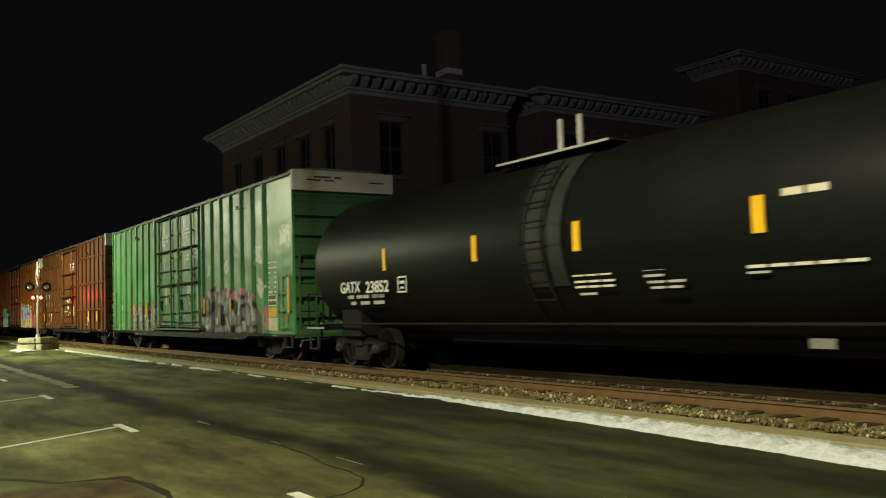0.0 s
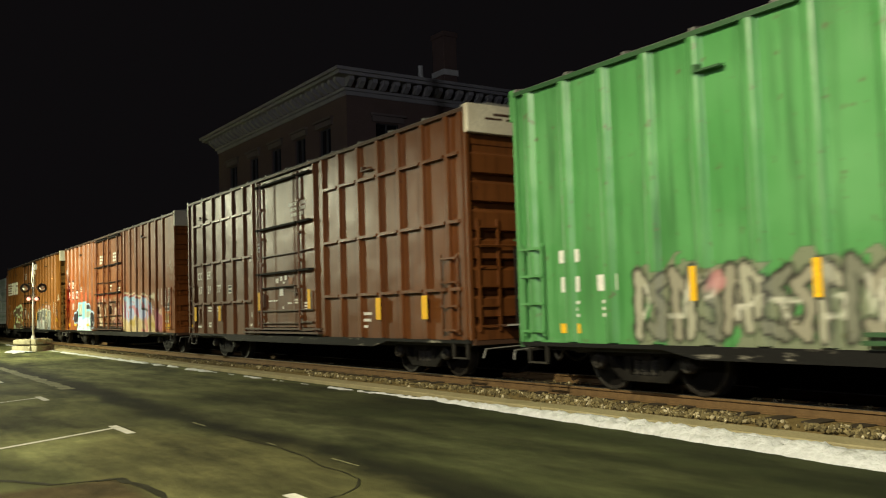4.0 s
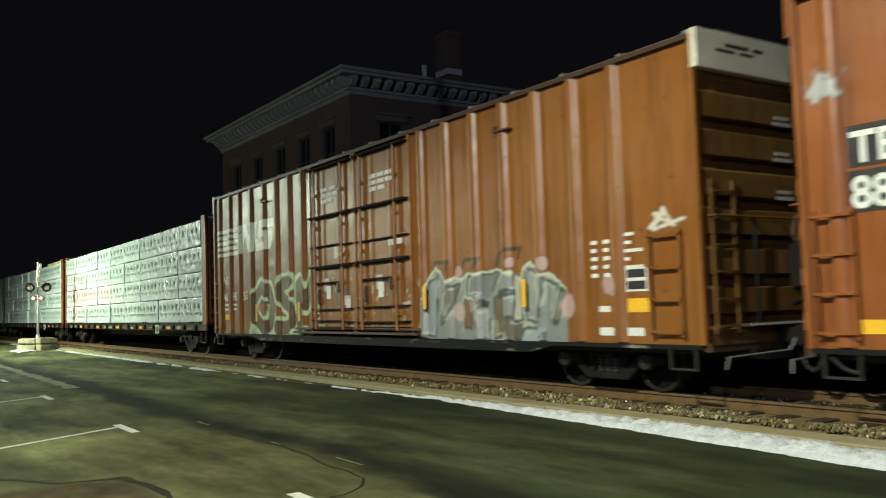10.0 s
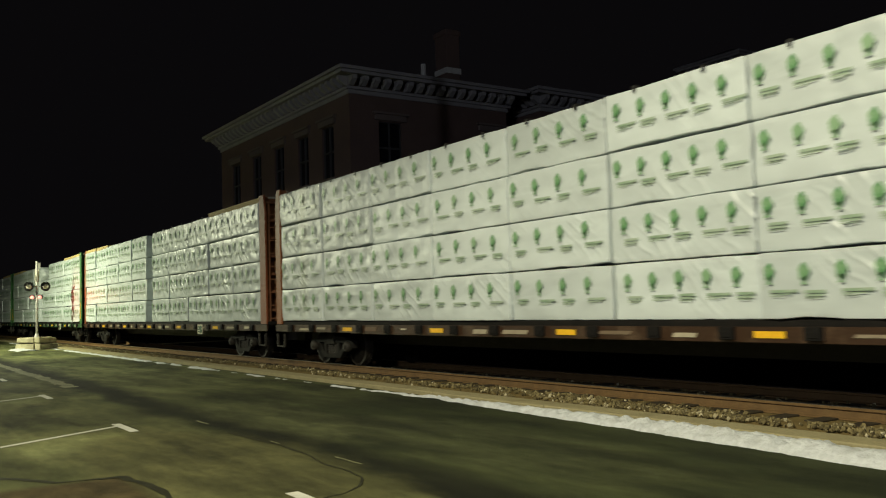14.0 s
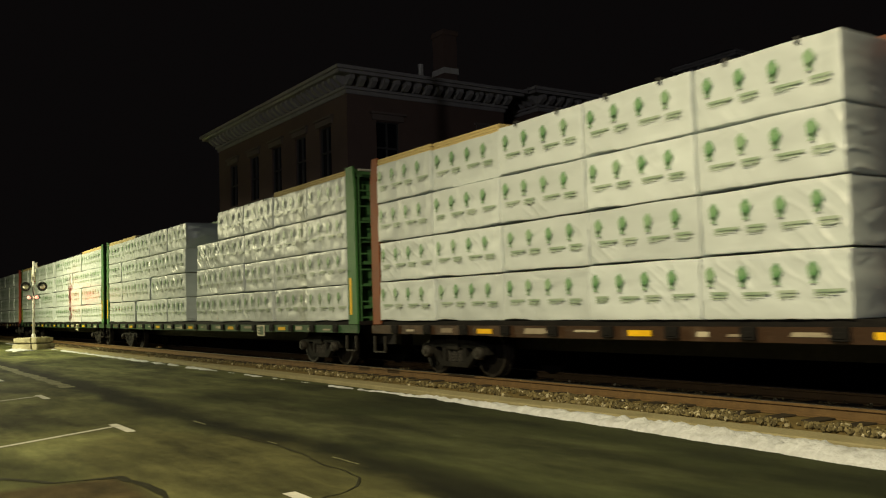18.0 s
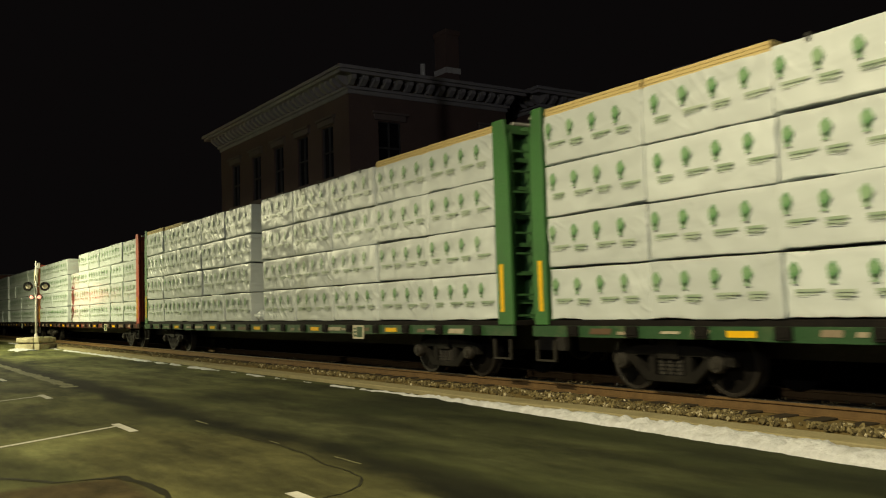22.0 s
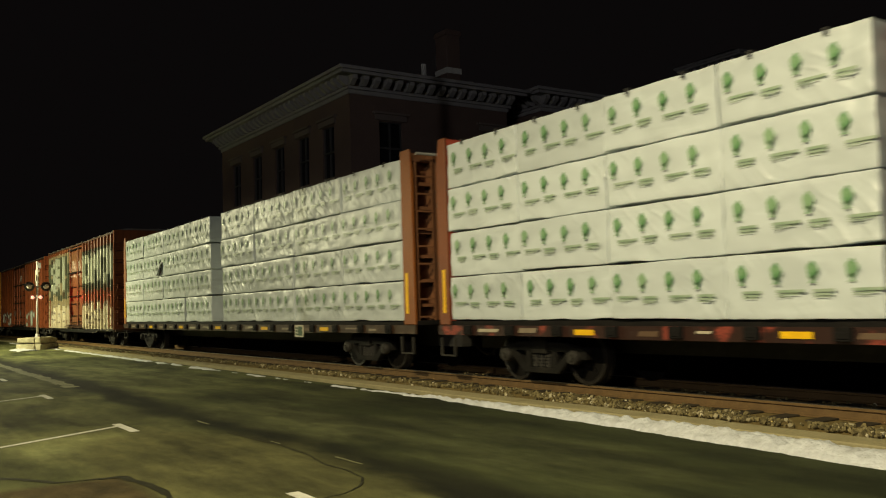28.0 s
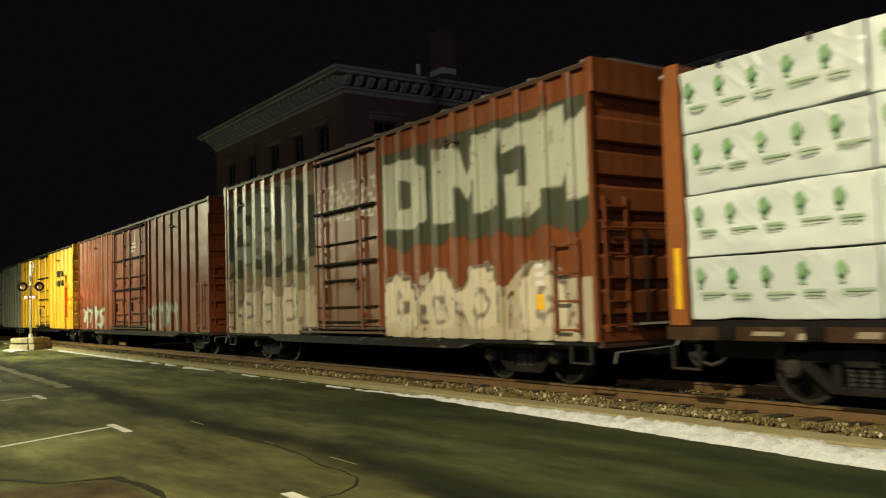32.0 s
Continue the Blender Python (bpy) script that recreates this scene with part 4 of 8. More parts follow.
def bogie_meshes():
    bm = bmesh.new()
    for y in (-1.0, 1.0):
        a, b = y - 0.07, y + 0.07
        # cast side frame: a deep truss with two windows and pedestals over the axles
        prism(bm, [(-1.12, 0.42), (-1.12, 0.58), (-0.55, 0.70), (0.55, 0.70), (1.12, 0.58), (1.12, 0.42), (0.72, 0.44), (0.62, 0.56), (-0.62, 0.56), (-0.72, 0.44)], a, b)
        prism(bm, [(-0.78, 0.46), (-0.66, 0.54), (-0.36, 0.26), (0.36, 0.26), (0.66, 0.54), (0.78, 0.46), (0.44, 0.17), (-0.44, 0.17)], a + 0.004, b - 0.004)
        box(bm, -0.4, -0.28, a + 0.01, b - 0.01, 0.2, 0.58)
        box(bm, 0.28, 0.4, a + 0.01, b - 0.01, 0.2, 0.58)
    box(bm, -0.2, 0.2, -1.1, 1.1, 0.5, 0.78)
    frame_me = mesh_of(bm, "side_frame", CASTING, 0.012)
    bm = bmesh.new()
    for k in range(5):
        tube(bm, (0, 0, 0.23 + 0.054 * k), (0, 0, 0.265 + 0.054 * k), 0.065, 10)
    tube(bm, (0, 0, 0.23), (0, 0, 0.5), 0.05, 8)
    spring_me = mesh_of(bm, "spring", BEARING)
    bm = bmesh.new()
    for y in (-0.755, 0.755):
        s = 1 if y > 0 else -1
        tube(bm, (0, y - 0.06, 0), (0, y + 0.06, 0), 0.455, 36)
        tube(bm, (0, y - s * 0.1, 0), (0, y - s * 0.06, 0), 0.485, 36)
        tube(bm, (0, y + s * 0.061, 0), (0, y + s * 0.075, 0), 0.16, 20)
        face = [[bm.verts.new((q * math.cos(math.tau * k / 36), y + s * d, q * math.sin(math.tau * k / 36))) for k in range(36)] for q, d in ((0.40, 0.0605), (0.405, 0.066), (0.45, 0.066), (0.453, 0.0605))]
        for a, b in zip(face, face[1:]):
            for k in range(36):
                bm.faces.new((a[k - 1], a[k], b[k], b[k - 1]))
        for k in range(5):
            c = math.radians(72 * k)
            box(bm, 0.27 * math.cos(c) - 0.035, 0.27 * math.cos(c) + 0.035, y + s * 0.055, y + s * 0.07, 0.27 * math.sin(c) - 0.035, 0.27 * math.sin(c) + 0.035)
    tube(bm, (0, -1.12, 0), (0, 1.12, 0), 0.075, 14)
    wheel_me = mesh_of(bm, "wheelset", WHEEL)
    wheel_me.materials.append(RIM)
    for f in wheel_me.polygons:
        if len(f.vertices) == 4 and all(math.hypot(wheel_me.vertices[i].co.x, wheel_me.vertices[i].co.z) > 0.39 for i in f.vertices):
            f.material_index = 1
    bm = bmesh.new()
    prof = ((-0.06, 0.12), (0.03, 0.12), (0.06, 0.1), (0.062, 0.055), (0.085, 0.05))
    rings = [[bm.verts.new((q * math.cos(math.tau * k / 16), -p, q * math.sin(math.tau * k / 16))) for k in range(16)] for p, q in prof]
    for a, b in zip(rings, rings[1:]):
        for k in range(16):
            bm.faces.new((a[k], a[k - 1], b[k - 1], b[k]))
    bm.faces.new(rings[-1])
    cap_me = mesh_of(bm, "bearing", BEARING)
    return frame_me, spring_me, wheel_me, cap_me


BOGIE = bogie_meshes()


def bogie(car, x):
    frame_me, spring_me, wheel_me, cap_me = BOGIE
    b = part("bogie", frame_me, CASTING, car, "dark cast steel bogie")
    b.location = (x, 0, 0.0)
    for dx in (-0.16, 0, 0.16):
        for y in (-1.0, 1.0):
            part("spring", spring_me, BEARING, b).location = (dx, y, 0)
    for dx in (-0.88, 0.88):
        w = part("wheelset", wheel_me, WHEEL, b, "steel wheels on an axle")
        w.location = (dx, 0, 0.457)
        WHEELS.append((w, dx))
        for y, turn in ((-1.1, 0), (1.1, 180)):
            c = part("bearing", cap_me, BEARING, b, "grey roller bearing cap")
            c.matrix_local = pose(dx, y, 0.457, 0, 0, turn)


def coupler(car, x, way):
    """way: 1 at the front end, -1 at the rear."""
    bm = bmesh.new()
    box(bm, min(x, x + way * 0.5), max(x, x + way * 0.5), -0.1, 0.1, 0.72, 0.94)
    box(bm, min(x + way * 0.45, x + way * 0.78), max(x + way * 0.45, x + way * 0.78), -0.16, 0.14, 0.68, 0.98)
    part("coupler", bm, GEAR, car, "cast steel coupler", 0.03)
    bm = bmesh.new()
    pts = [Vector((x + way * (0.1 + 0.65 * u), 0.35 - 0.3 * u, 0.75 - 0.42 * math.sin(u * 2.6))) for u in (0, 0.2, 0.4, 0.6, 0.8, 1.0)]
    for a, b in zip(pts, pts[1:]):
        tube(bm, a, b, 0.03, 8)
    part("air_hose", bm, BLACK, car)


def stirrup(car, x, y):
    bm = bmesh.new()
    beam(bm, (x - 0.22, y, 0.75), (x - 0.22, y, 0.42), 0.03, 0.05)
    beam(bm, (x + 0.22, y, 0.75), (x + 0.22, y, 0.42), 0.03, 0.05)
    beam(bm, (x - 0.235, y, 0.42), (x + 0.235, y, 0.42), 0.05, 0.03)
    part("stirrup_step", bm, BEARING, car, "pale steel stirrup step")


def ladder(car, x0, x1, y, z0, z1, n, material):
    side = boxed("ladder", (x0 - 0.025, x0 + 0.025, y - 0.015, y + 0.015, z0, z1), material, car)
    boxed("ladder_rail", (x1 - 0.025, x1 + 0.025, y - 0.015, y + 0.015, z0, z1), material, side)
    for i in range(n):
        z = z0 + 0.08 + (z1 - z0 - 0.16) * i / (n - 1)
        boxed("rung", (x0 - 0.02, x1 + 0.02, y - 0.045, y - 0.012, z - 0.018, z + 0.018), material, side)


def reflector(car, x, z, y=-1.55, h=0.46, w=0.11, material=None):
    boxed("reflector", (x - w / 2, x + w / 2, y - 0.006, y, z, z + h), material or YELLOW, car, "yellow reflective strip")


BAR_CACHE = {}


def stencil(car, x, z, widths, y=-1.46, pitch=0.1, thick=0.05, material=None):
    """Rows of plain bars, a word each, for writing too small to read."""
    material = material or WHITE
    for i, w in enumerate(widths):
        n = max(1, int(w / 0.28))
        key = (round(w / n, 3), thick, material.name)
        if key not in BAR_CACHE:
            bm = bmesh.new()
            box(bm, 0, 0.86 * w / n, -0.003, 0, -thick, 0)
            BAR_CACHE[key] = mesh_of(bm, "stencil_bar", material)
        for k in range(n):
            part("stencil_bar", BAR_CACHE[key], material, car, "small stencilled bar").location = (x + k * w / n, y, z - i * pitch)


def placard_frame(car, x, z, w, h):
    """A white outlined data panel with dark fields."""
    frame_ob = boxed("data_panel", (x, x + w, -1.447, -1.443, z, z + h), WHITE, car, "white framed dark data panel")
    for k in range(2):
        boxed("panel_field", (x + 0.03, x + w - 0.03, -1.451, -1.447, z + 0.03 + k * h / 2, z + h / 2 - 0.02 + k * h / 2), BLACK, frame_ob, "dark field")


def arange(a, b, step):
    n = max(2, int(round((b - a) / step)) + 1)
    return np.linspace(a, b, n)


def boxcar(u, length, material, dark, label, doors, posts, paint=plain, top=5.06, bottom=0.75, end_panel=None, style="rib", sill_drop=0.12, res=0.035, cap=None, lifts=(3.8, 15.0), end_shade=None, rod_at=(0.15, 0.77)):
    """u: place of the front end at the start. The side that faces -y carries the detail; x runs from 0 at the front to -length."""
    car = empty("boxcar", u, TRACK_Y, RAIL_Z, label, "boxcar", "boxcars of the train")
    MOVERS.append(car)
    eave = top - 0.14
    yb, L = -1.44, length
    door0, door1 = -max(d[1] for d in doors), -min(d[0] for d in doors)
    # side sheets on both sides of the doorway, finely divided so that sprayed paint shows
    for a, b in ((-L, door0), (door1, 0.0)):
        xs = arange(a, b, res)
        zs = arange(bottom, eave, res)
        sheet("side_sheet", xs, zs, np.full(len(xs), yb), paint, material, car)
    sheet("far_side", np.array([-L, 0.0]), np.array([bottom, eave]), np.array([1.5, 1.5]), plain, material, car, flip=True)
    zs = arange(bottom + 0.02, eave - 0.05, res)
    prof = np.array([-0.14, -0.11, -0.085, -0.055, 0.0, 0.055, 0.085, 0.11, 0.14])
    depth = np.array([0.003, -0.015, -0.052, -0.072, -0.075, -0.072, -0.052, -0.015, 0.003])
    if style in ("panel", "post"):
        prof, depth = np.array([-0.075, -0.07, -0.05, 0.05, 0.07, 0.075]), np.array([0.002, -0.065, -0.072, -0.072, -0.065, 0.002]) if style == "panel" else np.array([0.002, -0.09, -0.1, -0.1, -0.09, 0.002])
    for p in posts:
        sheet("side_post", -p + prof, zs, yb + depth, paint, material, car, smooth=style == "rib")
    if style == "panel":
        zr = [1.66, 2.91, 4.17]
        ends = sorted([*posts])
        for p, q in zip(ends, ends[1:]):
            if -p <= door1 and -q >= door0 or (q - p) > 2.0:
                continue
            for z in zr:
                bm = bmesh.new()
                prism(bm, [(-q + 0.08, z), (-p - 0.08, z), (-p - 0.08, z + 0.06), (-q + 0.08, z + 0.06)], yb - 0.09, yb)
                part("side_rail", bm, material, car)
    # doors, proud of the sheet, with cross rails, lock rods and a track below
    for a, b in doors:
        xs, zs2 = arange(-b + 0.03, -a - 0.03, res), arange(bottom + 0.22, eave - 0.1, res)
        Y = np.full((len(xs), len(zs2)), yb - 0.045)
        for k in range(1, 3):
            c = -b + (b - a) * k / 3
            Y -= 0.02 * np.exp(-((xs - c) / 0.07) ** 2)[:, None]
        d = sheet("door", xs, zs2, Y, paint, material, car, "sliding steel door with lock rods")
        rods = [-b + (b - a) * k for k in rod_at]
        # near-black rails: the shadow under each one is put into its colour
        for z in (0.9, 1.08, 1.38, 2.36, 2.85, 3.56, 4.74):
            thick = z in (2.36, 3.56, 4.74)
            cuts = [-b + 0.04, *rods, -a - 0.04]
            for c0, c1 in zip(cuts, cuts[1:]):
                bm = bmesh.new()
                sag = 0.0 if thick else 0.02 * math.sin(7 * z + c0)
                box(bm, c0 + 0.05, c1 - 0.05, yb - (0.17 if thick else 0.12), yb - 0.04, z + sag, z + sag + (0.05 if thick else 0.026))
                part("door_rail", bm, GEAR if thick or style != "panel" else dark, d)
        bm = bmesh.new()
        box(bm, rods[0] + 0.05, rods[1] - 0.25, yb - 0.13, yb - 0.04, 1.99, 2.02)
        part("door_rail", bm, GEAR, d)
        for c in rods:
            bm = bmesh.new()
            tube(bm, (c, yb - 0.11, bottom + 0.15), (c, yb - 0.11, eave - 0.12), 0.036, 10)
            for z in (1.2, 1.95, 2.6, 3.3, 4.1):
                box(bm, c - 0.06, c + 0.06, yb - 0.14, yb - 0.05, z, z + 0.07)
            part("lock_rod", bm, material, d)
        bm = bmesh.new()
        tube(bm, ((rods[0] + rods[1]) / 2 + 0.2, yb - 0.08, 1.97), (rods[1] - 0.1, yb - 0.1, 1.82), 0.013, 8)
        box(bm, rods[1] - 0.3, rods[1] - 0.22, yb - 0.11, yb - 0.05, 1.76, 2.0)
        part("lock_gear", bm, dark, d)
        bm = bmesh.new()
        box(bm, -b + 0.5, -b + 0.54, yb - 0.13, yb - 0.04, 1.5, 1.85)
        part("door_handle", bm, dark, d)
        for x in (-b + 0.015, -a - 0.015):
            boxed("door_post", (x - 0.03, x + 0.03, yb - 0.07, yb, bottom + 0.1, eave - 0.05), material, d)
    for z, w in ((bottom + 0.06, 0.16), (bottom + 0.15, 0.1)):
        boxed("door_track", (door0 - 0.9, door1 + 0.3, yb - w, yb, z, z + 0.05), dark, car)
    # sill, floor, side plate and roof
    bm = bmesh.new()
    s = sill_drop
    prism(bm, [(-L, bottom - 0.06), (-L, bottom), (0, bottom), (0, bottom - 0.06), (-3.0, bottom - 0.06), (-3.6, bottom - 0.06 - s), (-L + 3.6, bottom - 0.06 - s), (-L + 3.0, bottom - 0.06)], yb - 0.05, yb + 0.02)
    part("side_sill", bm, cap or SCUFFED, car, "dark side sill with a scuffed edge")
    boxed("underframe", (-L + 0.2, -0.2, -1.3, 1.3, 0.62, bottom), BLACK, car)
    boxed("centre_sill", (-L - 0.1, 0.1, -0.25, 0.25, 0.5, 0.8), BLACK, car)
    boxed("eaves_rail", (-L, 0, yb - 0.075, yb + 0.05, eave - 0.05, eave + 0.02), dark, car)
    bm = bmesh.new()
    prism(bm, [(-1.5, eave), (1.5, eave), (1.5, eave + 0.03), (0.9, top - 0.02), (0, top), (-0.9, top - 0.02), (-1.5, eave + 0.03)], 0, L)
    bmesh.ops.rotate(bm, matrix=Matrix.Rotation(radians(90), 3, "Z"), verts=bm.verts)
    part("roof", bm, ROOF, car, "pale galvanised roof")
    n = int(L / 1.25)
    bm = bmesh.new()
    prism(bm, [(-1.5, eave + 0.02), (-1.5, eave + 0.07), (-0.9, top + 0.025), (0.9, top + 0.025), (1.5, eave + 0.07), (1.5, eave + 0.02)], -0.035, 0.035)
    bmesh.ops.rotate(bm, matrix=Matrix.Rotation(radians(90), 3, "Z"), verts=bm.verts)
    seam = mesh_of(bm, "roof_seam", ROOF)
    for i in range(n + 1):
        part("roof_seam", seam, ROOF, car).location.x = -0.04 - (L - 0.08) * i / n
    # ends: pressed steel with deep horizontal ribs
    gaps = [4.24 - 0.53 * k for k in range(7)]
    for x, sgn in ((0.0, 1), (-L, -1)):
        z = np.arange(bottom, eave + 0.01, 0.02)
        y = np.full(len(z), 0.13)
        for g in gaps:
            # each gap lies under the sharp lower edge of a rib and runs out on the slope of the next
            d = g + 0.10 - z
            y = np.where(d < 0, y, np.minimum(y, np.clip((d - 0.14) / 0.06, 0, 1) * 0.13))
        y = np.where(z > gaps[0] + 0.10, 0.02, y)
        ys = np.linspace(-1.44, 1.44, 3)
        bm = bmesh.new()
        cols = [[bm.verts.new((x + sgn * p, yy, zz)) for p, zz in zip(y, z)] for yy in ys]
        for c, e in zip(cols, cols[1:]):
            for k in range(len(z) - 1):
                bm.faces.new((c[k], e[k], e[k + 1], c[k + 1]) if sgn > 0 else (c[k], c[k + 1], e[k + 1], e[k]))
        # some ends get a darker copy of the side paint, standing for shade
        part("end_wall", bm, end_shade or material, car, "pressed steel end with horizontal ribs")
        for yy in (-1.5, 1.42):
            boxed("corner_post", (x - 0.02 if sgn > 0 else x - 0.06, x + 0.06 if sgn > 0 else x + 0.02, yy, yy + 0.08, bottom, eave), material, car)
        bm = bmesh.new()
        box(bm, min(x, x + sgn * 0.14), max(x, x + sgn * 0.14), -1.5, 1.5, eave - (0.46 if end_panel else 0.46), top - 0.06)
        part("end_panel", bm, (end_panel if end_panel and sgn > 0 else material), car, "pale painted panel over the end" if end_panel and sgn > 0 else "", 0.01)
        if end_panel and sgn > 0:
            for k, (y0, wd) in enumerate(((-0.9, 0.5), (-0.3, 0.22), (-1.1, 0.4), (-0.6, 0.3), (0.75, 0.45))):
                boxed("stencil_bar", (x + 0.141, x + 0.144, y0, y0 + wd, eave - (0.12 if k < 2 else 0.2), eave - (0.07 if k < 2 else 0.16)), DARKBROWN, car, "small dark stencilled bar")
        boxed("end_sill", (min(x, x + sgn * 0.12), max(x, x + sgn * 0.12), -1.45, 1.45, 0.66, bottom + 0.02), dark, car)
        end_ladder = boxed("end_ladder", (x + sgn * 0.15 - 0.015, x + sgn * 0.15 + 0.015, -1.375, -1.325, 0.9, 2.95), end_shade or material, car)
        boxed("ladder_rail", (x + sgn * 0.15 - 0.015, x + sgn * 0.15 + 0.015, -0.925, -0.875, 0.9, 2.95), end_shade or material, end_ladder)
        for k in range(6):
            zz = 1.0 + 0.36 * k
            boxed("rung", (x + sgn * 0.16 - 0.015, x + sgn * 0.16 + 0.015, -1.325, -0.925, zz - 0.015, zz + 0.015), end_shade or material, end_ladder)
        if sgn > 0:
            for zz, y0 in ((4.02, 0.12), (3.5, 0.08), (2.95, 0.1)):
                for k in range(2):
                    boxed("stencil_bar", (x + 0.131, x + 0.134, y0 - 0.04 * k, y0 + 0.34 + 0.05 * k, zz - 0.13 - 0.09 * k, zz - 0.08 - 0.09 * k), GREYPAINT, car, "small pale stencilled bar")
            # hand brake housing, chain and linkage over the crossover platform
            bm = bmesh.new()
            box(bm, x + 0.14, x + 0.34, 0.28, 0.78, 1.5, 2.1)
            tube(bm, (x + 0.24, 0.5, 1.1), (x + 0.24, 0.5, 1.5), 0.03, 8)
            tube(bm, (x + 0.2, -0.55, 1.02), (x + 0.2, -0.55, 2.45), 0.025, 8)
            tube(bm, (x + 0.26, 0.1, 1.25), (x + 0.26, 0.95, 1.4), 0.035, 8)
            part("brake_housing", bm, GEAR, car, "grimy hand brake housing", 0.015)
        bm = bmesh.new()
        tube(bm, (x + sgn * 0.22, -1.42, 2.46), (x + sgn * 0.22, 1.42, 2.46), 0.018, 8)
        for yy in (-1.4, -0.55, 0.0, 1.4):
            tube(bm, (x + sgn * 0.1, yy, 2.46), (x + sgn * 0.22, yy, 2.46), 0.015, 6)
        part("hand_rail", bm, end_shade or material, car)
        bm = bmesh.new()
        tube(bm, (x + sgn * 0.34, -1.40, 0.60), (x + sgn * 0.40, -0.2, 0.64), 0.012, 8)
        tube(bm, (x + sgn * 0.34, -1.40, 0.60), (x + sgn * 0.32, -1.44, 0.44), 0.014, 8)
        tube(bm, (x + sgn * 0.40, -0.2, 0.64), (x + sgn * 0.5, -0.1, 0.9), 0.012, 8)
        part("cut_lever", bm, ROOF, car, "grey bent cut lever")
        boxed("platform_edge", (min(x + sgn * 0.35, x + sgn * 0.36), max(x + sgn * 0.35, x + sgn * 0.36), -0.9, 0.9, 0.99, 1.02), GREYPAINT, car, "pale worn platform edge")
        boxed("end_platform", (min(x, x + sgn * 0.35), max(x, x + sgn * 0.35), -0.9, 0.9, 0.98, 1.02), dark, car)
        coupler(car, x, sgn)
        for yy in (-1.46, 1.46):
            stirrup(car, x - sgn * 0.35, yy)
    bm = bmesh.new()
    tube(bm, (0.2, 0.55, 2.3), (0.26, 0.55, 2.3), 0.28, 18)
    part("brake_wheel", bm, dark, car, "round hand brake wheel")
    ladder(car, -0.85, -0.3, yb - 0.07, bottom + 0.1, 2.35, 4, material)
    ladder(car, -L + 0.1, -L + 0.58, yb - 0.07, bottom + 0.1, 2.35, 4, material)
    for x in (-lifts[0], -min(lifts[1], L - 1.2)):
        bm = bmesh.new()
        box(bm, x - 0.05, x + 0.40, yb - 0.11, yb - 0.03, 4.36, 4.39)
        box(bm, x - 0.05, x + 0.03, yb - 0.10, yb, 4.39, 4.47)
        part("lift_bracket", bm, dark, car)
    bogie(car, -2.25)
    bogie(car, -L + 2.25)
    return car


def scribble(col, x, z, cx, cz, w, h, seed, rgb, width=0.03, n=13):
    """A quick tangled tag with no readable sign."""
    rnd = random.Random(seed)
    pts = [(cx + w * (rnd.random() - 0.5), cz + h * (rnd.random() - 0.5)) for _ in range(n)]
    near = (np.abs(x - cx) < w) & (np.abs(z - cz) < h)
    d = np.full(len(x), 9.0)
    for (a, b), (c, e) in zip(pts, pts[1:]):
        d[near] = np.minimum(d[near], seg_dist(x[near], z[near], a, b, c, e))
    lay(col, soft_in(d + 0.015 * wobble(x, z, 15.0, seed), width), rgb, 0.9)


def wild(col, x, z, x0, x1, z0, z1, n, fills, edge, width, rim, seed, halo=None, fade=None):
    """A sprayed piece of n interlocking fat strokes, each with a rim."""
    rnd = random.Random(seed)
    h, strokes = z1 - z0, []
    for i in range(n):
        a = x0 + (x1 - x0) * (i + 0.5) / n
        s = (x1 - x0) / n
        kind = rnd.randrange(3)
        lean = rnd.uniform(-0.3, 0.3) * s
        if kind == 0:
            pts = [(a - 0.4 * s, z0 + 0.1 * h), (a - 0.3 * s + lean, z1), (a + 0.4 * s, z0 + 0.75 * h), (a + 0.1 * s, z0 + 0.3 * h)]
        elif kind == 1:
            pts = [(a + 0.4 * s, z1 - 0.1 * h), (a - 0.3 * s, z0 + 0.7 * h), (a + 0.3 * s, z0 + 0.45 * h), (a + lean, z0), (a - 0.5 * s, z0 + 0.15 * h)]
        else:
            pts = [(a + lean, z0), (a - 0.1 * s, z1), (a + 0.5 * s, z1 - 0.25 * h)]
        d = np.full(len(x), 9.0)
        for (p, q), (r, t) in zip(pts, pts[1:]):
            d = np.minimum(d, seg_dist(x, z, p, q, r, t))
        strokes.append(d + 0.03 * wobble(x, z, 8.0, seed + i))
    if halo:
        for d in strokes:
            lay(col, soft_in(d, width + rim + 0.07), halo)
    for i, d in enumerate(strokes):
        lay(col, soft_in(d, width + rim), edge)
        lay(col, soft_in(d, width), fills[i % len(fills)])
        if fade:
            lay(col, soft_in(d, width) * np.clip((z0 + 0.55 * h - z) / (0.3 * h), 0, 1), fade)


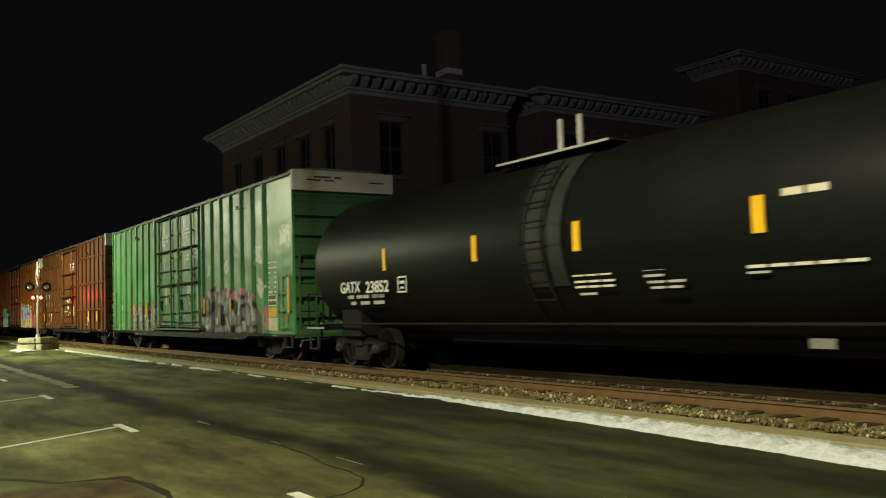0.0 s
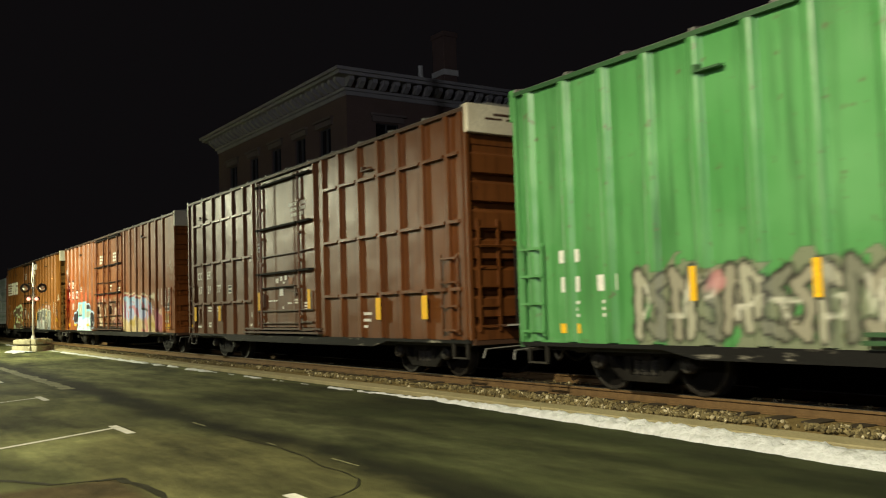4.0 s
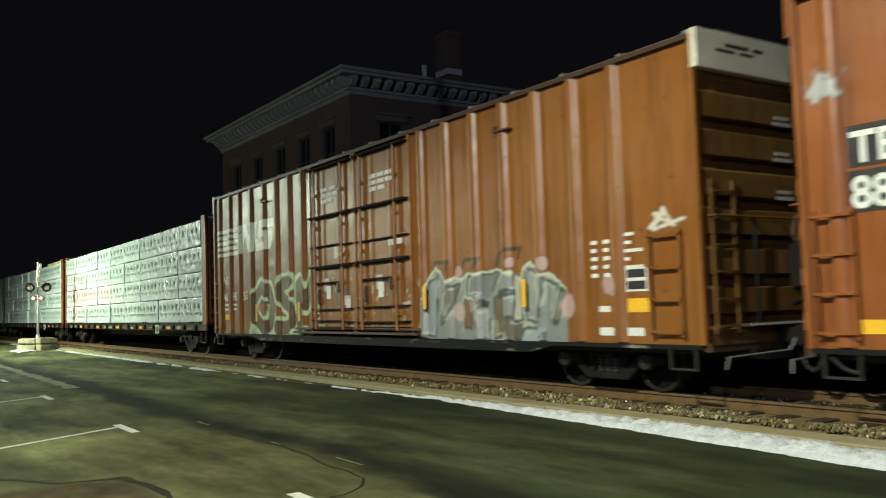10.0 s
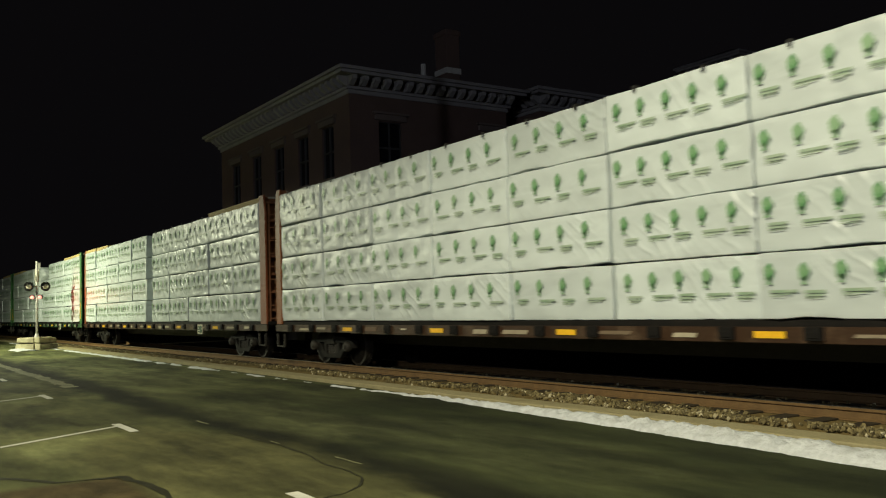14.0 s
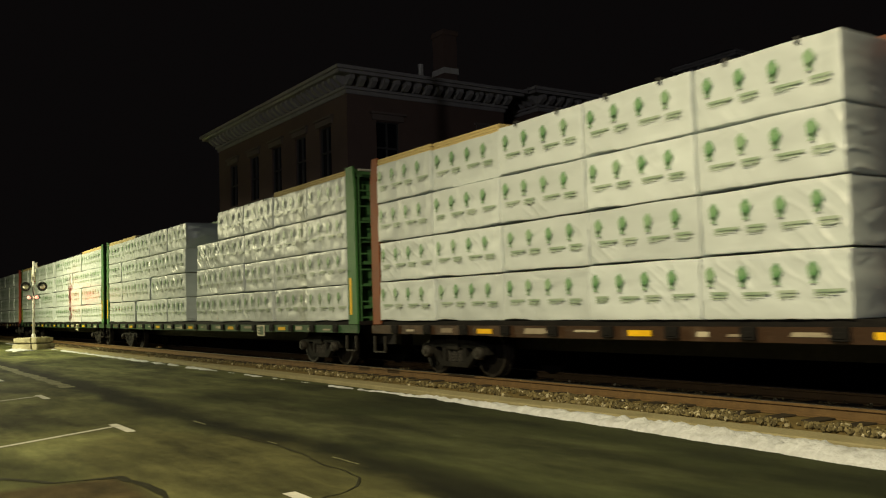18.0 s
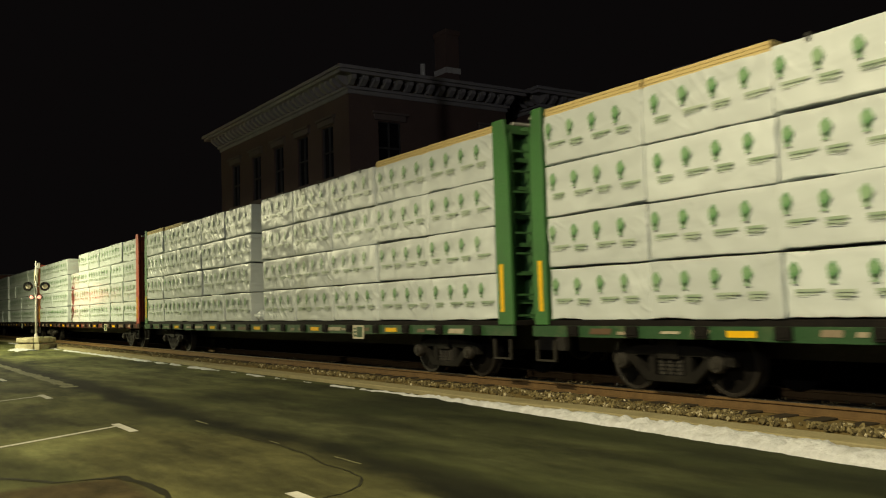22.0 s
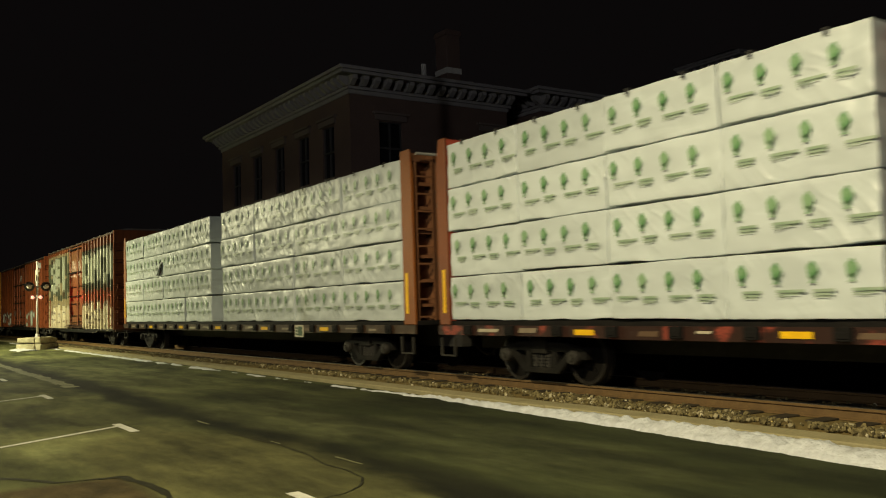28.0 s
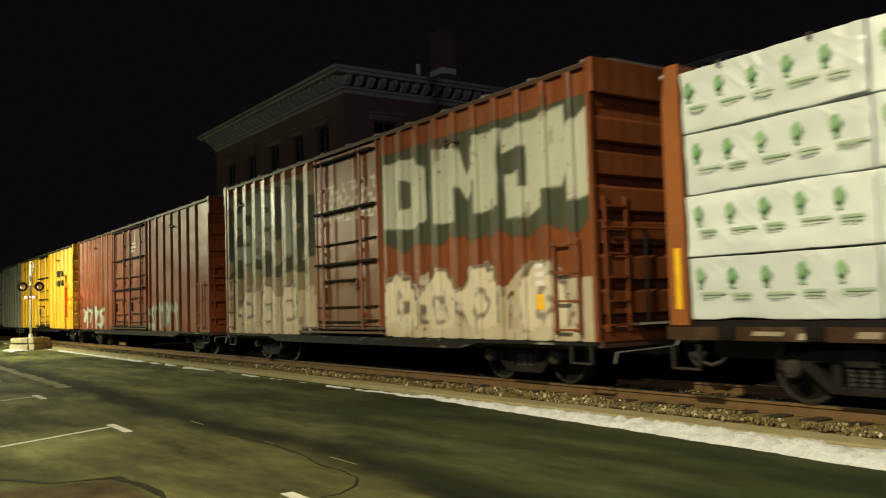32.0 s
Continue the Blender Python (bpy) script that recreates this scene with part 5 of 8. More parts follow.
# sprayed paint and fading for each painted car
def paint_green(x, z):
    c = np.zeros((len(x), 4))
    w = wobble(x, z, 3.0, 1)
    # black field with grey lobes, pale strokes and pink tips
    tops = [(-7.3, 1.3), (-6.93, 1.84), (-6.58, 2.02), (-6.25, 2.09), (-5.8, 2.24), (-5.46, 2.03), (-5.24, 2.06), (-4.91, 2.1), (-4.27, 1.95), (-3.94, 1.89), (-3.58, 2.04), (-3.09, 1.9), (-2.76, 1.77), (-2.2, 1.3)]
    ww = 0.05 * wobble(x, z, 6.0, 2)
    lay(c, skyline(x + ww, z + ww, tops, 0.02), (0.018, 0.018, 0.016), 0.97)
    lobes = [(-6.13, 1.84, 0.25, 0.2, 0.4), (-5.48, 1.8, 0.26, 0.22, 0.2), (-4.68, 1.72, 0.24, 0.2, -0.3), (-3.69, 1.7, 0.34, 0.15, 0.1), (-6.67, 1.6, 0.22, 0.22, 0.3), (-6.7, 1.05, 0.3, 0.2, -0.4),
             (-6.05, 1.15, 0.17, 0.33, 0.3), (-5.55, 1.25, 0.16, 0.3, -0.4), (-5.05, 1.5, 0.16, 0.26, 0.3), (-4.5, 1.2, 0.24, 0.26, -0.5), (-3.95, 1.2, 0.22, 0.22, 0.4), (-3.3, 1.25, 0.26, 0.3, -0.2),
             (-2.75, 1.2, 0.22, 0.32, 0.1), (-3.8, 0.86, 0.42, 0.1, 0.9), (-5.9, 0.84, 0.3, 0.09, 0.0), (-5.15, 0.88, 0.26, 0.12, 0.6), (-2.9, 0.86, 0.3, 0.1, 0.0)]
    greys = [(0.19, 0.19, 0.165), (0.27, 0.27, 0.245), (0.14, 0.14, 0.12), (0.23, 0.225, 0.19)]
    for i, (a, b, rx, rz, lean) in enumerate(lobes):
        lay(c, np.clip((1 - oval(x, z, a, b, rx, rz, lean) + 0.16 * wobble(x, z, 6.0, i)) / 0.12, 0, 1), greys[i % 4])
    strokes = [(-6.98, 1.2, -6.9, 0.95), (-6.9, 0.95, -6.72, 0.86), (-6.3, 1.76, -6.36, 1.19), (-5.19, 2.01, -5.23, 1.72), (-5.23, 1.66, -5.1, 1.46), (-4.5, 1.58, -4.55, 1.36), (-4.55, 1.36, -4.72, 1.2),
               (-4.42, 1.42, -4.3, 1.2), (-5.02, 1.2, -4.78, 0.84), (-3.92, 1.6, -3.98, 1.32), (-5.55, 1.08, -5.4, 0.86), (-3.13, 1.91, -3.19, 1.66), (-5.75, 1.3, -5.84, 1.02), (-3.5, 1.05, -3.46, 0.84), (-2.75, 1.5, -2.7, 1.15)]
    for i, (a, b, e, f) in enumerate(strokes):
        lay(c, soft_in(seg_dist(x, z, a, b, e, f) + 0.02 * wobble(x, z, 9.0, i), 0.048), (0.56, 0.57, 0.5), 0.95)
    for i, (a, b, r) in enumerate(((-6.51, 1.93, 0.15), (-5.69, 2.08, 0.13), (-4.76, 1.98, 0.19), (-4.2, 1.86, 0.2), (-3.56, 1.95, 0.14), (-2.9, 1.7, 0.2))):
        d = oval(x, z, a, b, r * 1.2, r, 0.5 * math.sin(4 * i)) + 0.4 * wobble(x, z, 9.0, i)
        lay(c, np.clip((1 - d) / 0.15, 0, 1), (0.56, 0.24, 0.27))
        lay(c, soft_in(np.hypot((x - a) / 1.3, z - b + r * 1.1), 0.07), (0.02, 0.02, 0.018))
    for i in range(10):
        scribble(c, x, z, -6.7 + 0.43 * i, 1.2 + 0.3 * math.sin(3.3 * i), 0.3, 0.4, 70 + i, (0.02, 0.02, 0.018), 0.028, 4)
    lay(c, soft_in(np.hypot((x + 1.75) / 0.6, z - 1.15) + 0.1 * w, 0.35), (0.45, 0.22, 0.22))
    band2 = (x > -16.3) & (x < -12.0) & (z < 1.85 + 0.2 * w)
    lay(c, band2 & (wobble(x, z, 2.2, 2) > -0.45), (0.24, 0.24, 0.17), 0.85)
    wild(c, x, z, -16.4, -11.9, 0.9, 1.75, 14, [(0.36, 0.36, 0.27), (0.18, 0.19, 0.14), (0.28, 0.27, 0.2)], (0.04, 0.04, 0.03), 0.065, 0.05, 5)
    for i in range(8):
        scribble(c, x, z, -16.1 + 0.55 * i, 1.35, 0.4, 0.6, 90 + i, (0.55, 0.55, 0.45), 0.025, 4)
    for a, b, r in ((-0.55, 3.3, 0.34), (-2.4, 2.9, 0.28), (-4.9, 2.72, 0.24), (-6.5, 2.66, 0.2), (-2.2, 2.05, 0.25)):
        scribble(c, x, z, a, b, 2.0 * r, 2.0 * r, int(-a * 10), (0.62, 0.68, 0.54), 0.04, 19)
    lay(c, soft_in(np.hypot((x + 2.2) / 1.3, (z - 1.98) * 1.2) + 0.1 * wobble(x, z, 8.0, 4), 0.26, 0.05), (0.74, 0.76, 0.62), 0.9)
    lay(c, soft_in(np.hypot((x + 2.25) / 1.2, (z - 2.38) * 1.3) + 0.05 * w, 0.16, 0.1), (0.03, 0.12, 0.16), 0.6)
    wide = (x > -12.0) & (x < -7.4)
    lay(c, wide, (0.035, 0.21, 0.075), 0.75)
    door = wide & (z < 2.25)
    lay(c, door & (wobble(x, z, 3.1, 9) > 0.75), (0.42, 0.42, 0.30), 0.6)
    lay(c, door & (wobble(x, z, 4.3, 5) > 0.7), (0.09, 0.10, 0.05), 0.8)
    # rust runs from the door edges and rods
    for i, a in enumerate((12.0, 11.75, 10.25, 9.72, 9.35, 9.15, 7.95, 7.45)):
        run = 0.03 + 0.05 * (0.5 + 0.5 * wobble(z * 0 + a, z, 2.3, i))
        lay(c, (np.abs(x + a) < run) & (wobble(x, z, 3.0, i) > -0.15), (0.16, 0.12, 0.035), 0.7)
    for i in range(26):
        lay(c, (np.abs(x + 7.5 + 0.175 * i) < 0.05 + 0.03 * math.sin(9 * i)) & (z < 1.45 + 0.5 * math.sin(5.1 * i)) & (z > 0.8) & (wobble(x, z, 4.0, i) > 0.0), (0.10, 0.085, 0.03), 0.65)
    # buffed squares, rust and pink overspray round the door edges
    for a, b, z0, z1, rgb in ((11.62, 11.2, 1.69, 2.05, (0.03, 0.05, 0.035)), (11.12, 10.95, 1.72, 2.33, (0.60, 0.60, 0.45)), (10.95, 10.7, 1.75, 2.33, (0.26, 0.16, 0.06)),
                              (9.4, 9.24, 1.6, 1.86, (0.03, 0.05, 0.035)), (8.65, 8.25, 1.95, 2.33, (0.60, 0.62, 0.47)), (8.5, 8.2, 1.66, 1.92, (0.30, 0.28, 0.14)),
                              (7.62, 7.32, 1.52, 2.25, (0.62, 0.63, 0.50)), (10.6, 10.4, 1.9, 2.3, (0.45, 0.47, 0.36))):
        lay(c, (x > -a) & (x < -b) & (z > z0 + 0.04 * w) & (z < z1 + 0.04 * w), rgb, 0.85)
    for a, b, r in ((7.35, 1.35, 0.3), (7.7, 0.95, 0.25), (7.05, 1.75, 0.2), (11.65, 1.0, 0.26), (12.0, 1.35, 0.2), (14.9, 1.6, 0.15)):
        lay(c, soft_in(np.hypot((x + a) / 0.8, z - b) + 0.07 * wobble(x, z, 7.0, a), r, 0.08), (0.50, 0.23, 0.23), 0.8)
    lay(c, (x > -1.72) & (x < -1.12) & (z > 0.85) & (z < 1.2), (0.72, 0.68, 0.46), 0.9)
    return c


def paint_tbox(x, z):
    c = np.zeros((len(x), 4))
    w = wobble(x, z, 2.6, 3)
    # light blue and yellow piece with pink haze
    e = 0.25 * wobble(x, z, 4.5, 9)
    lay(c, np.clip((0.62 - np.maximum(np.abs(x + 1.95 + e) / 1.15, np.abs(z - 1.2) / 0.85) + 0.16 * w + 0.1 * wobble(x, z, 6.0, 2)) / 0.3, 0, 1), (0.48, 0.13, 0.21), 0.8)
    lay(c, (np.abs(x + 1.95) < 0.75) & (np.abs(z - 1.2) < 0.42) & (wobble(x, z, 4.1, 12) > 0.35), (0.60, 0.34, 0.36), 0.6)
    lay(c, np.clip((0.5 - np.maximum(np.abs(x + 0.98 + 0.5 * e) / 0.95, np.abs(z - 1.25) / 1.05) + 0.05 * w) / 0.12, 0, 1), (0.62, 0.17, 0.02), 0.9)
    lay(c, np.clip((0.5 - np.hypot((x + 7.9) / 1.4, (z - 1.5) / 0.8) + 0.1 * w) / 0.25, 0, 1), (0.5, 0.16, 0.16), 0.5)
    tops = [(-7.27, 1.6), (-7.2, 1.9), (-7.0, 2.06), (-6.8, 2.05), (-6.74, 2.34), (-6.22, 2.33), (-6.05, 2.2), (-5.73, 2.29), (-5.31, 2.32), (-5.03, 2.24), (-4.49, 2.15), (-4.37, 2.35), (-3.95, 2.24), (-3.48, 2.13), (-3.1, 2.06), (-2.93, 1.79), (-2.88, 1.4), (-2.67, 1.23), (-2.43, 0.96), (-2.38, 0.7)]
    ww = 0.03 * wobble(x, z, 7.0, 6)
    lay(c, skyline(x + ww, z + ww, tops), (0.74, 0.66, 0.46))
    lay(c, skyline(x + ww, z + ww, tops, 0.065), (0.34, 0.05, 0.035))
    blue = np.stack([0.36 + 0.10 * np.clip((2.1 - z), 0, 1), 0.53 - 0.06 * np.clip((2.1 - z), 0, 1), np.full(len(x), 0.72)], -1)
    m = skyline(x + ww, z + ww, tops, 0.15)[:, None]
    c[:, :3] = c[:, :3] * (1 - m) + blue * m
    lay(c, (m[:, 0] > 0.5) & (z > 1.65) & (wobble(x, z, 2.2, 15) > 0.3), (0.34, 0.60, 0.74), 0.8)
    # gaps between the letters, their red shading and inner lines
    for a, b, e, f in ((-6.8, 2.0, -6.72, 0.9), (-6.08, 2.1, -6.25, 0.95), (-5.05, 2.15, -5.35, 1.0), (-4.42, 2.1, -4.25, 1.0), (-3.62, 2.05, -3.8, 0.95)):
        lay(c, soft_in(seg_dist(x, z, a + 0.07, b, e + 0.07, f) + ww, 0.05), (0.52, 0.14, 0.19), 0.85)
        lay(c, soft_in(seg_dist(x, z, a, b, e, f) + ww, 0.035), (0.76, 0.66, 0.5), 0.9)
    for i, (a, b, e, f, r) in enumerate(((-6.58, 2.0, -6.5, 1.62, 0.03), (-6.5, 1.62, -6.3, 1.5, 0.035), (-5.95, 1.72, -5.35, 1.74, 0.06), (-5.45, 1.72, -5.3, 1.35, 0.05), (-5.7, 1.95, -5.45, 1.9, 0.028), (-4.95, 1.62, -4.8, 1.4, 0.10),
                                          (-4.15, 1.95, -3.98, 1.68, 0.07), (-3.2, 1.75, -3.05, 1.35, 0.10), (-6.2, 1.42, -6.05, 1.15, 0.12), (-7.1, 1.8, -7.0, 1.4, 0.05), (-4.7, 1.95, -4.62, 1.6, 0.03), (-3.4, 1.95, -3.3, 1.75, 0.03))):
        lay(c, soft_in(seg_dist(x, z, a, b, e, f) + 0.06 * wobble(x, z, 8.0, i), r), (0.58, 0.17, 0.21), 0.9)
    ochre = [(-7.3, 1.35), (-6.89, 1.34), (-6.02, 1.1), (-5.28, 1.42), (-4.29, 1.2), (-3.41, 1.24), (-2.88, 1.4), (-2.67, 1.23), (-2.43, 0.96), (-2.38, 0.7)]
    lay(c, skyline(x, z + 0.06 * w, ochre, 0.0, 0.12), (0.62, 0.45, 0.2), 0.93)
    for i, (a, b, e, f, r, rgb) in enumerate(((-5.75, 1.1, -5.25, 1.05, 0.13, (0.48, 0.33, 0.05)), (-2.95, 1.05, -2.65, 0.98, 0.09, (0.48, 0.33, 0.05)), (-4.2, 1.15, -3.75, 0.8, 0.05, (0.74, 0.60, 0.38)), (-3.45, 1.25, -3.1, 0.8, 0.05, (0.74, 0.60, 0.38)),
                                              (-3.85, 1.2, -3.5, 0.85, 0.11, (0.60, 0.19, 0.22)), (-4.0, 0.8, -3.4, 0.8, 0.06, (0.60, 0.19, 0.22)), (-6.6, 1.2, -6.2, 0.85, 0.05, (0.74, 0.60, 0.38)), (-5.0, 1.2, -4.9, 0.8, 0.05, (0.74, 0.60, 0.38)), (-6.15, 1.1, -6.0, 0.9, 0.06, (0.58, 0.2, 0.2)))):
        lay(c, soft_in(seg_dist(x, z, a, b, e, f) + 0.07 * wobble(x, z, 7.0, i), r, 0.06), rgb, 0.85)
    lay(c, soft_in(seg_dist(x, z, -4.12, 1.66, -3.39, 1.55), 0.045), (0.03, 0.02, 0.02))
    lay(c, soft_in(seg_dist(x, z, -4.12, 1.66, -4.05, 1.78), 0.04), (0.03, 0.02, 0.02))
    scribble(c, x, z, -2.8, 2.08, 0.5, 0.3, 57, (0.66, 0.62, 0.48), 0.06, 12)
    for k in range(6):
        lay(c, (np.abs(x + 2.79) < 0.09) & (np.abs(z - 1.70 + 0.085 * k) < 0.025), (0.72, 0.62, 0.5), 0.9)
    scribble(c, x, z, -1.9, 1.5, 0.35, 0.2, 58, (0.70, 0.55, 0.4), 0.04, 10)
    # cyan block with grey windows between black flames that have a pale blue rim
    rim = (0.38, 0.56, 0.78)
    left = [(-17.0, 1.33), (-16.5, 1.5), (-15.8, 1.82), (-15.45, 1.78), (-15.45, 1.14), (-16.3, 1.13), (-16.55, 1.25)]
    upper = [(-13.65, 2.0), (-13.3, 1.97), (-13.15, 1.86), (-12.85, 1.8), (-12.68, 1.6), (-13.0, 1.7), (-13.6, 1.76)]
    right = [(-13.35, 1.3), (-13.0, 1.5), (-12.68, 1.62), (-12.35, 1.5), (-12.05, 1.31), (-12.4, 1.1), (-12.5, 0.95), (-12.75, 0.82), (-13.1, 1.0)]
    for shape in (left, upper, right):
        d = np.full(len(x), 1e9)
        for (x0, z0), (x1, z1) in zip(shape, shape[1:] + shape[:1]):
            d = np.minimum(d, seg_dist(x, z, x0, z0, x1, z1))
        d = d + 0.025 * wobble(x, z, 11.0, 2)
        lay(c, np.maximum(inside(x, z, shape), soft_in(d, 0.06)), rim)
        lay(c, inside(x, z, shape) * (1 - soft_in(d, 0.015)), (0.015, 0.015, 0.022))
    cy = [(-16.2, 0.70), (-15.95, 1.0), (-15.55, 1.15), (-15.45, 2.12), (-14.62, 2.13), (-14.56, 2.0), (-14.47, 2.14), (-13.73, 2.16), (-13.65, 1.74), (-12.98, 1.73), (-13.3, 1.36), (-13.0, 0.98), (-12.65, 0.70)]
    lay(c, inside(x + 0.02 * wobble(x, z, 9.0, 3), z, cy), (0.20, 0.60, 0.66))
    lay(c, inside(x, z, [(-16.1, 0.70), (-15.8, 1.05), (-15.35, 1.4), (-14.7, 1.4), (-14.55, 1.2), (-14.35, 1.34), (-13.4, 1.36), (-13.0, 0.95), (-12.65, 0.70)]), (0.52, 0.70, 0.74))
    for pts in ([(-15.36, 1.5), (-15.36, 2.02), (-14.66, 2.04), (-14.68, 1.5)], [(-14.35, 1.36), (-14.32, 2.07), (-13.78, 2.07), (-13.8, 1.42)], [(-13.61, 1.38), (-13.61, 1.66), (-13.03, 1.68), (-13.3, 1.4)]):
        lay(c, inside(x, z, pts), (0.36, 0.37, 0.31))
    lay(c, soft_in(seg_dist(x, z, -15.36, 1.47, -14.68, 1.5), 0.035), (0.015, 0.015, 0.022))
    for k in range(9):
        lay(c, soft_in(np.hypot(x + 12.5 + 0.11 * (k % 3) + 0.3 * (k // 3), z - 1.0 - 0.13 * (k % 4)), 0.03), (0.62, 0.66, 0.68), 0.9)
    # buffed patches on the doors and one grey patch
    door = (x > -11.5) & (x < -7.15) & (z < 2.2)
    lay(c, door & (z < 2.15 + 0.1 * w), (0.13, 0.05, 0.022), 0.6)
    lay(c, (x > -8.5) & (x < -6.9) & (z < 1.85 + 0.25 * w), (0.42, 0.13, 0.15), 0.65)
    for s, seed, level, rgb in ((3.9, 6, 0.6, (0.62, 0.50, 0.34)), (5.2, 17, 0.55, (0.30, 0.14, 0.07)), (6.4, 23, 0.62, (0.66, 0.60, 0.46)), (5.7, 31, 0.66, (0.56, 0.40, 0.10)), (4.8, 41, 0.62, (0.06, 0.03, 0.02))):
        lay(c, door & (wobble(x, z, s, seed) > level), rgb, 0.8)
    for a, b, r in ((11.25, 1.75, 0.24), (10.9, 1.35, 0.2), (10.35, 2.05, 0.3), (10.15, 1.6, 0.24), (10.75, 0.95, 0.25), (9.1, 1.9, 0.2), (8.2, 1.6, 0.2)):
        lay(c, soft_in(np.hypot((x + a) / 0.9, z - b) + 0.09 * wobble(x, z, 8.0, a), r, 0.06), (0.62, 0.55, 0.44), 0.85)
    lay(c, (np.abs(x + 16.8) < 0.34) & (np.abs(z - 1.94) < 0.16 + 0.04 * w), (0.56, 0.52, 0.47), 0.85)
    d = np.hypot(x + 0.65, z - 2.95) + 0.2 * wobble(x, z, 7.0, 1)
    lay(c, soft_in(np.abs(d - 0.22), 0.05, 0.05), (0.5, 0.36, 0.25), 0.8)
    d = np.hypot(x + 18.3, (z - 3.8) * 1.2) + 0.16 * wobble(x, z, 8.0, 2)
    lay(c, soft_in(d, 0.22, 0.1), (0.5, 0.55, 0.56), 0.8)
    return c


def paint_ns(x, z):
    c = np.zeros((len(x), 4))
    w = wobble(x, z, 2.4, 5)
    # brown letters in a pale green cloud
    big = [[(-15.72, 1.2), (-15.74, 1.7), (-15.25, 2.02), (-14.65, 1.92), (-14.45, 1.5), (-14.6, 1.02), (-15.1, 0.92), (-15.72, 1.2)], [(-13.28, 2.12), (-13.72, 2.1), (-13.98, 1.86), (-13.7, 1.64), (-13.24, 1.46), (-13.1, 1.16), (-13.42, 0.92), (-14.2, 0.95)],
           [(-12.7, 0.95), (-12.78, 1.98), (-12.62, 2.06), (-12.32, 1.55), (-11.92, 2.12), (-11.72, 1.0)]]
    cloud = stroke_dist(x, z, big, 0, 0, 1, 1)
    lay(c, soft_in(cloud + 0.05 * w, 0.31), (0.50, 0.60, 0.34))
    lay(c, (x > -16.2) & (x < -11.0) & (z < 0.93 + 0.12 * w), (0.50, 0.58, 0.36), 0.9)
    lay(c, soft_in(cloud + 0.03 * w, 0.185), (0.105, 0.066, 0.036))
    lay(c, soft_in(cloud + 0.03 * w, 0.2) * (wobble(x, z, 5.0, 19) > 0.3), (0.16, 0.10, 0.05), 0.7)
    lay(c, soft_in(seg_dist(x, z, -15.2, 1.62, -14.6, 1.6), 0.04), (0.05, 0.035, 0.02), 0.9)
    # silver piece: flat grey planes with a pale rim, dark bars and thin hooks above
    tops = [(-7.09, 0.9), (-6.9, 1.45), (-6.72, 1.92), (-6.44, 2.13), (-6.23, 2.04), (-6.1, 1.86), (-5.78, 1.92), (-5.58, 1.88), (-5.38, 1.97), (-4.35, 1.99), (-4.03, 1.95), (-3.83, 1.81), (-3.74, 2.01), (-3.55, 2.08), (-3.3, 1.88), (-3.04, 1.88), (-2.68, 1.6), (-2.8, 1.3), (-2.66, 0.7)]
    ww = 0.03 * wobble(x, z, 6.0, 4)
    lay(c, skyline(x + ww, z + ww, tops), (0.56, 0.57, 0.42))
    lay(c, skyline(x + ww, z + ww, tops, 0.07), (0.225, 0.235, 0.21))
    planes = [((-6.9, 0.8), (-6.7, 1.8), (-6.35, 1.95), (-6.45, 0.8), (0.26, 0.28, 0.29)), ((-6.3, 1.0), (-6.05, 1.75), (-5.6, 1.75), (-5.95, 1.2), (0.15, 0.14, 0.11)), ((-5.4, 1.55), (-5.35, 1.9), (-4.4, 1.92), (-4.7, 1.5), (0.17, 0.175, 0.16)),
              ((-5.5, 0.95), (-5.47, 1.47), (-5.22, 1.45), (-5.25, 0.95), (0.17, 0.08, 0.03)), ((-4.58, 0.8), (-4.56, 1.5), (-4.34, 1.5), (-4.36, 0.8), (0.14, 0.09, 0.045)), ((-5.1, 0.75), (-5.05, 1.3), (-4.75, 1.3), (-4.7, 0.75), (0.30, 0.31, 0.30)),
              ((-4.3, 0.75), (-4.2, 1.15), (-3.8, 1.2), (-3.75, 0.75), (0.12, 0.10, 0.07)), ((-4.02, 1.1), (-4.0, 1.9), (-3.82, 1.75), (-3.8, 1.1), (0.42, 0.42, 0.33)), ((-3.7, 1.1), (-3.65, 1.95), (-3.4, 1.85), (-3.35, 1.05), (0.27, 0.28, 0.26)),
              ((-3.3, 1.1), (-3.2, 1.8), (-2.9, 1.65), (-3.05, 1.1), (0.20, 0.22, 0.19)), ((-3.0, 1.05), (-2.82, 1.6), (-2.72, 1.55), (-2.9, 1.05), (0.05, 0.055, 0.045)), ((-3.9, 0.7), (-3.75, 0.95), (-3.2, 0.96), (-3.2, 0.7), (0.30, 0.35, 0.38)),
              ((-5.0, 1.33), (-5.0, 1.47), (-4.7, 1.44), (-4.75, 1.3), (0.035, 0.03, 0.03)), ((-4.45, 1.52), (-4.4, 1.62), (-4.0, 1.6), (-4.0, 1.52), (0.03, 0.03, 0.03))]
    for *pts, rgb in planes:
        d = stroke_dist(x + ww, z + ww, [[*pts, pts[0]]], 0, 0, 1, 1)
        lay(c, inside(x + ww, z + ww, pts), rgb, 0.92)
        lay(c, soft_in(d, 0.022) * (wobble(x, z, 2.0, 9) > -0.25), (0.045, 0.045, 0.04), 0.85)
        lay(c, soft_in(np.abs(d - 0.055), 0.02) * (wobble(x, z, 2.6, 4) > 0.1), (0.46, 0.47, 0.38), 0.7)
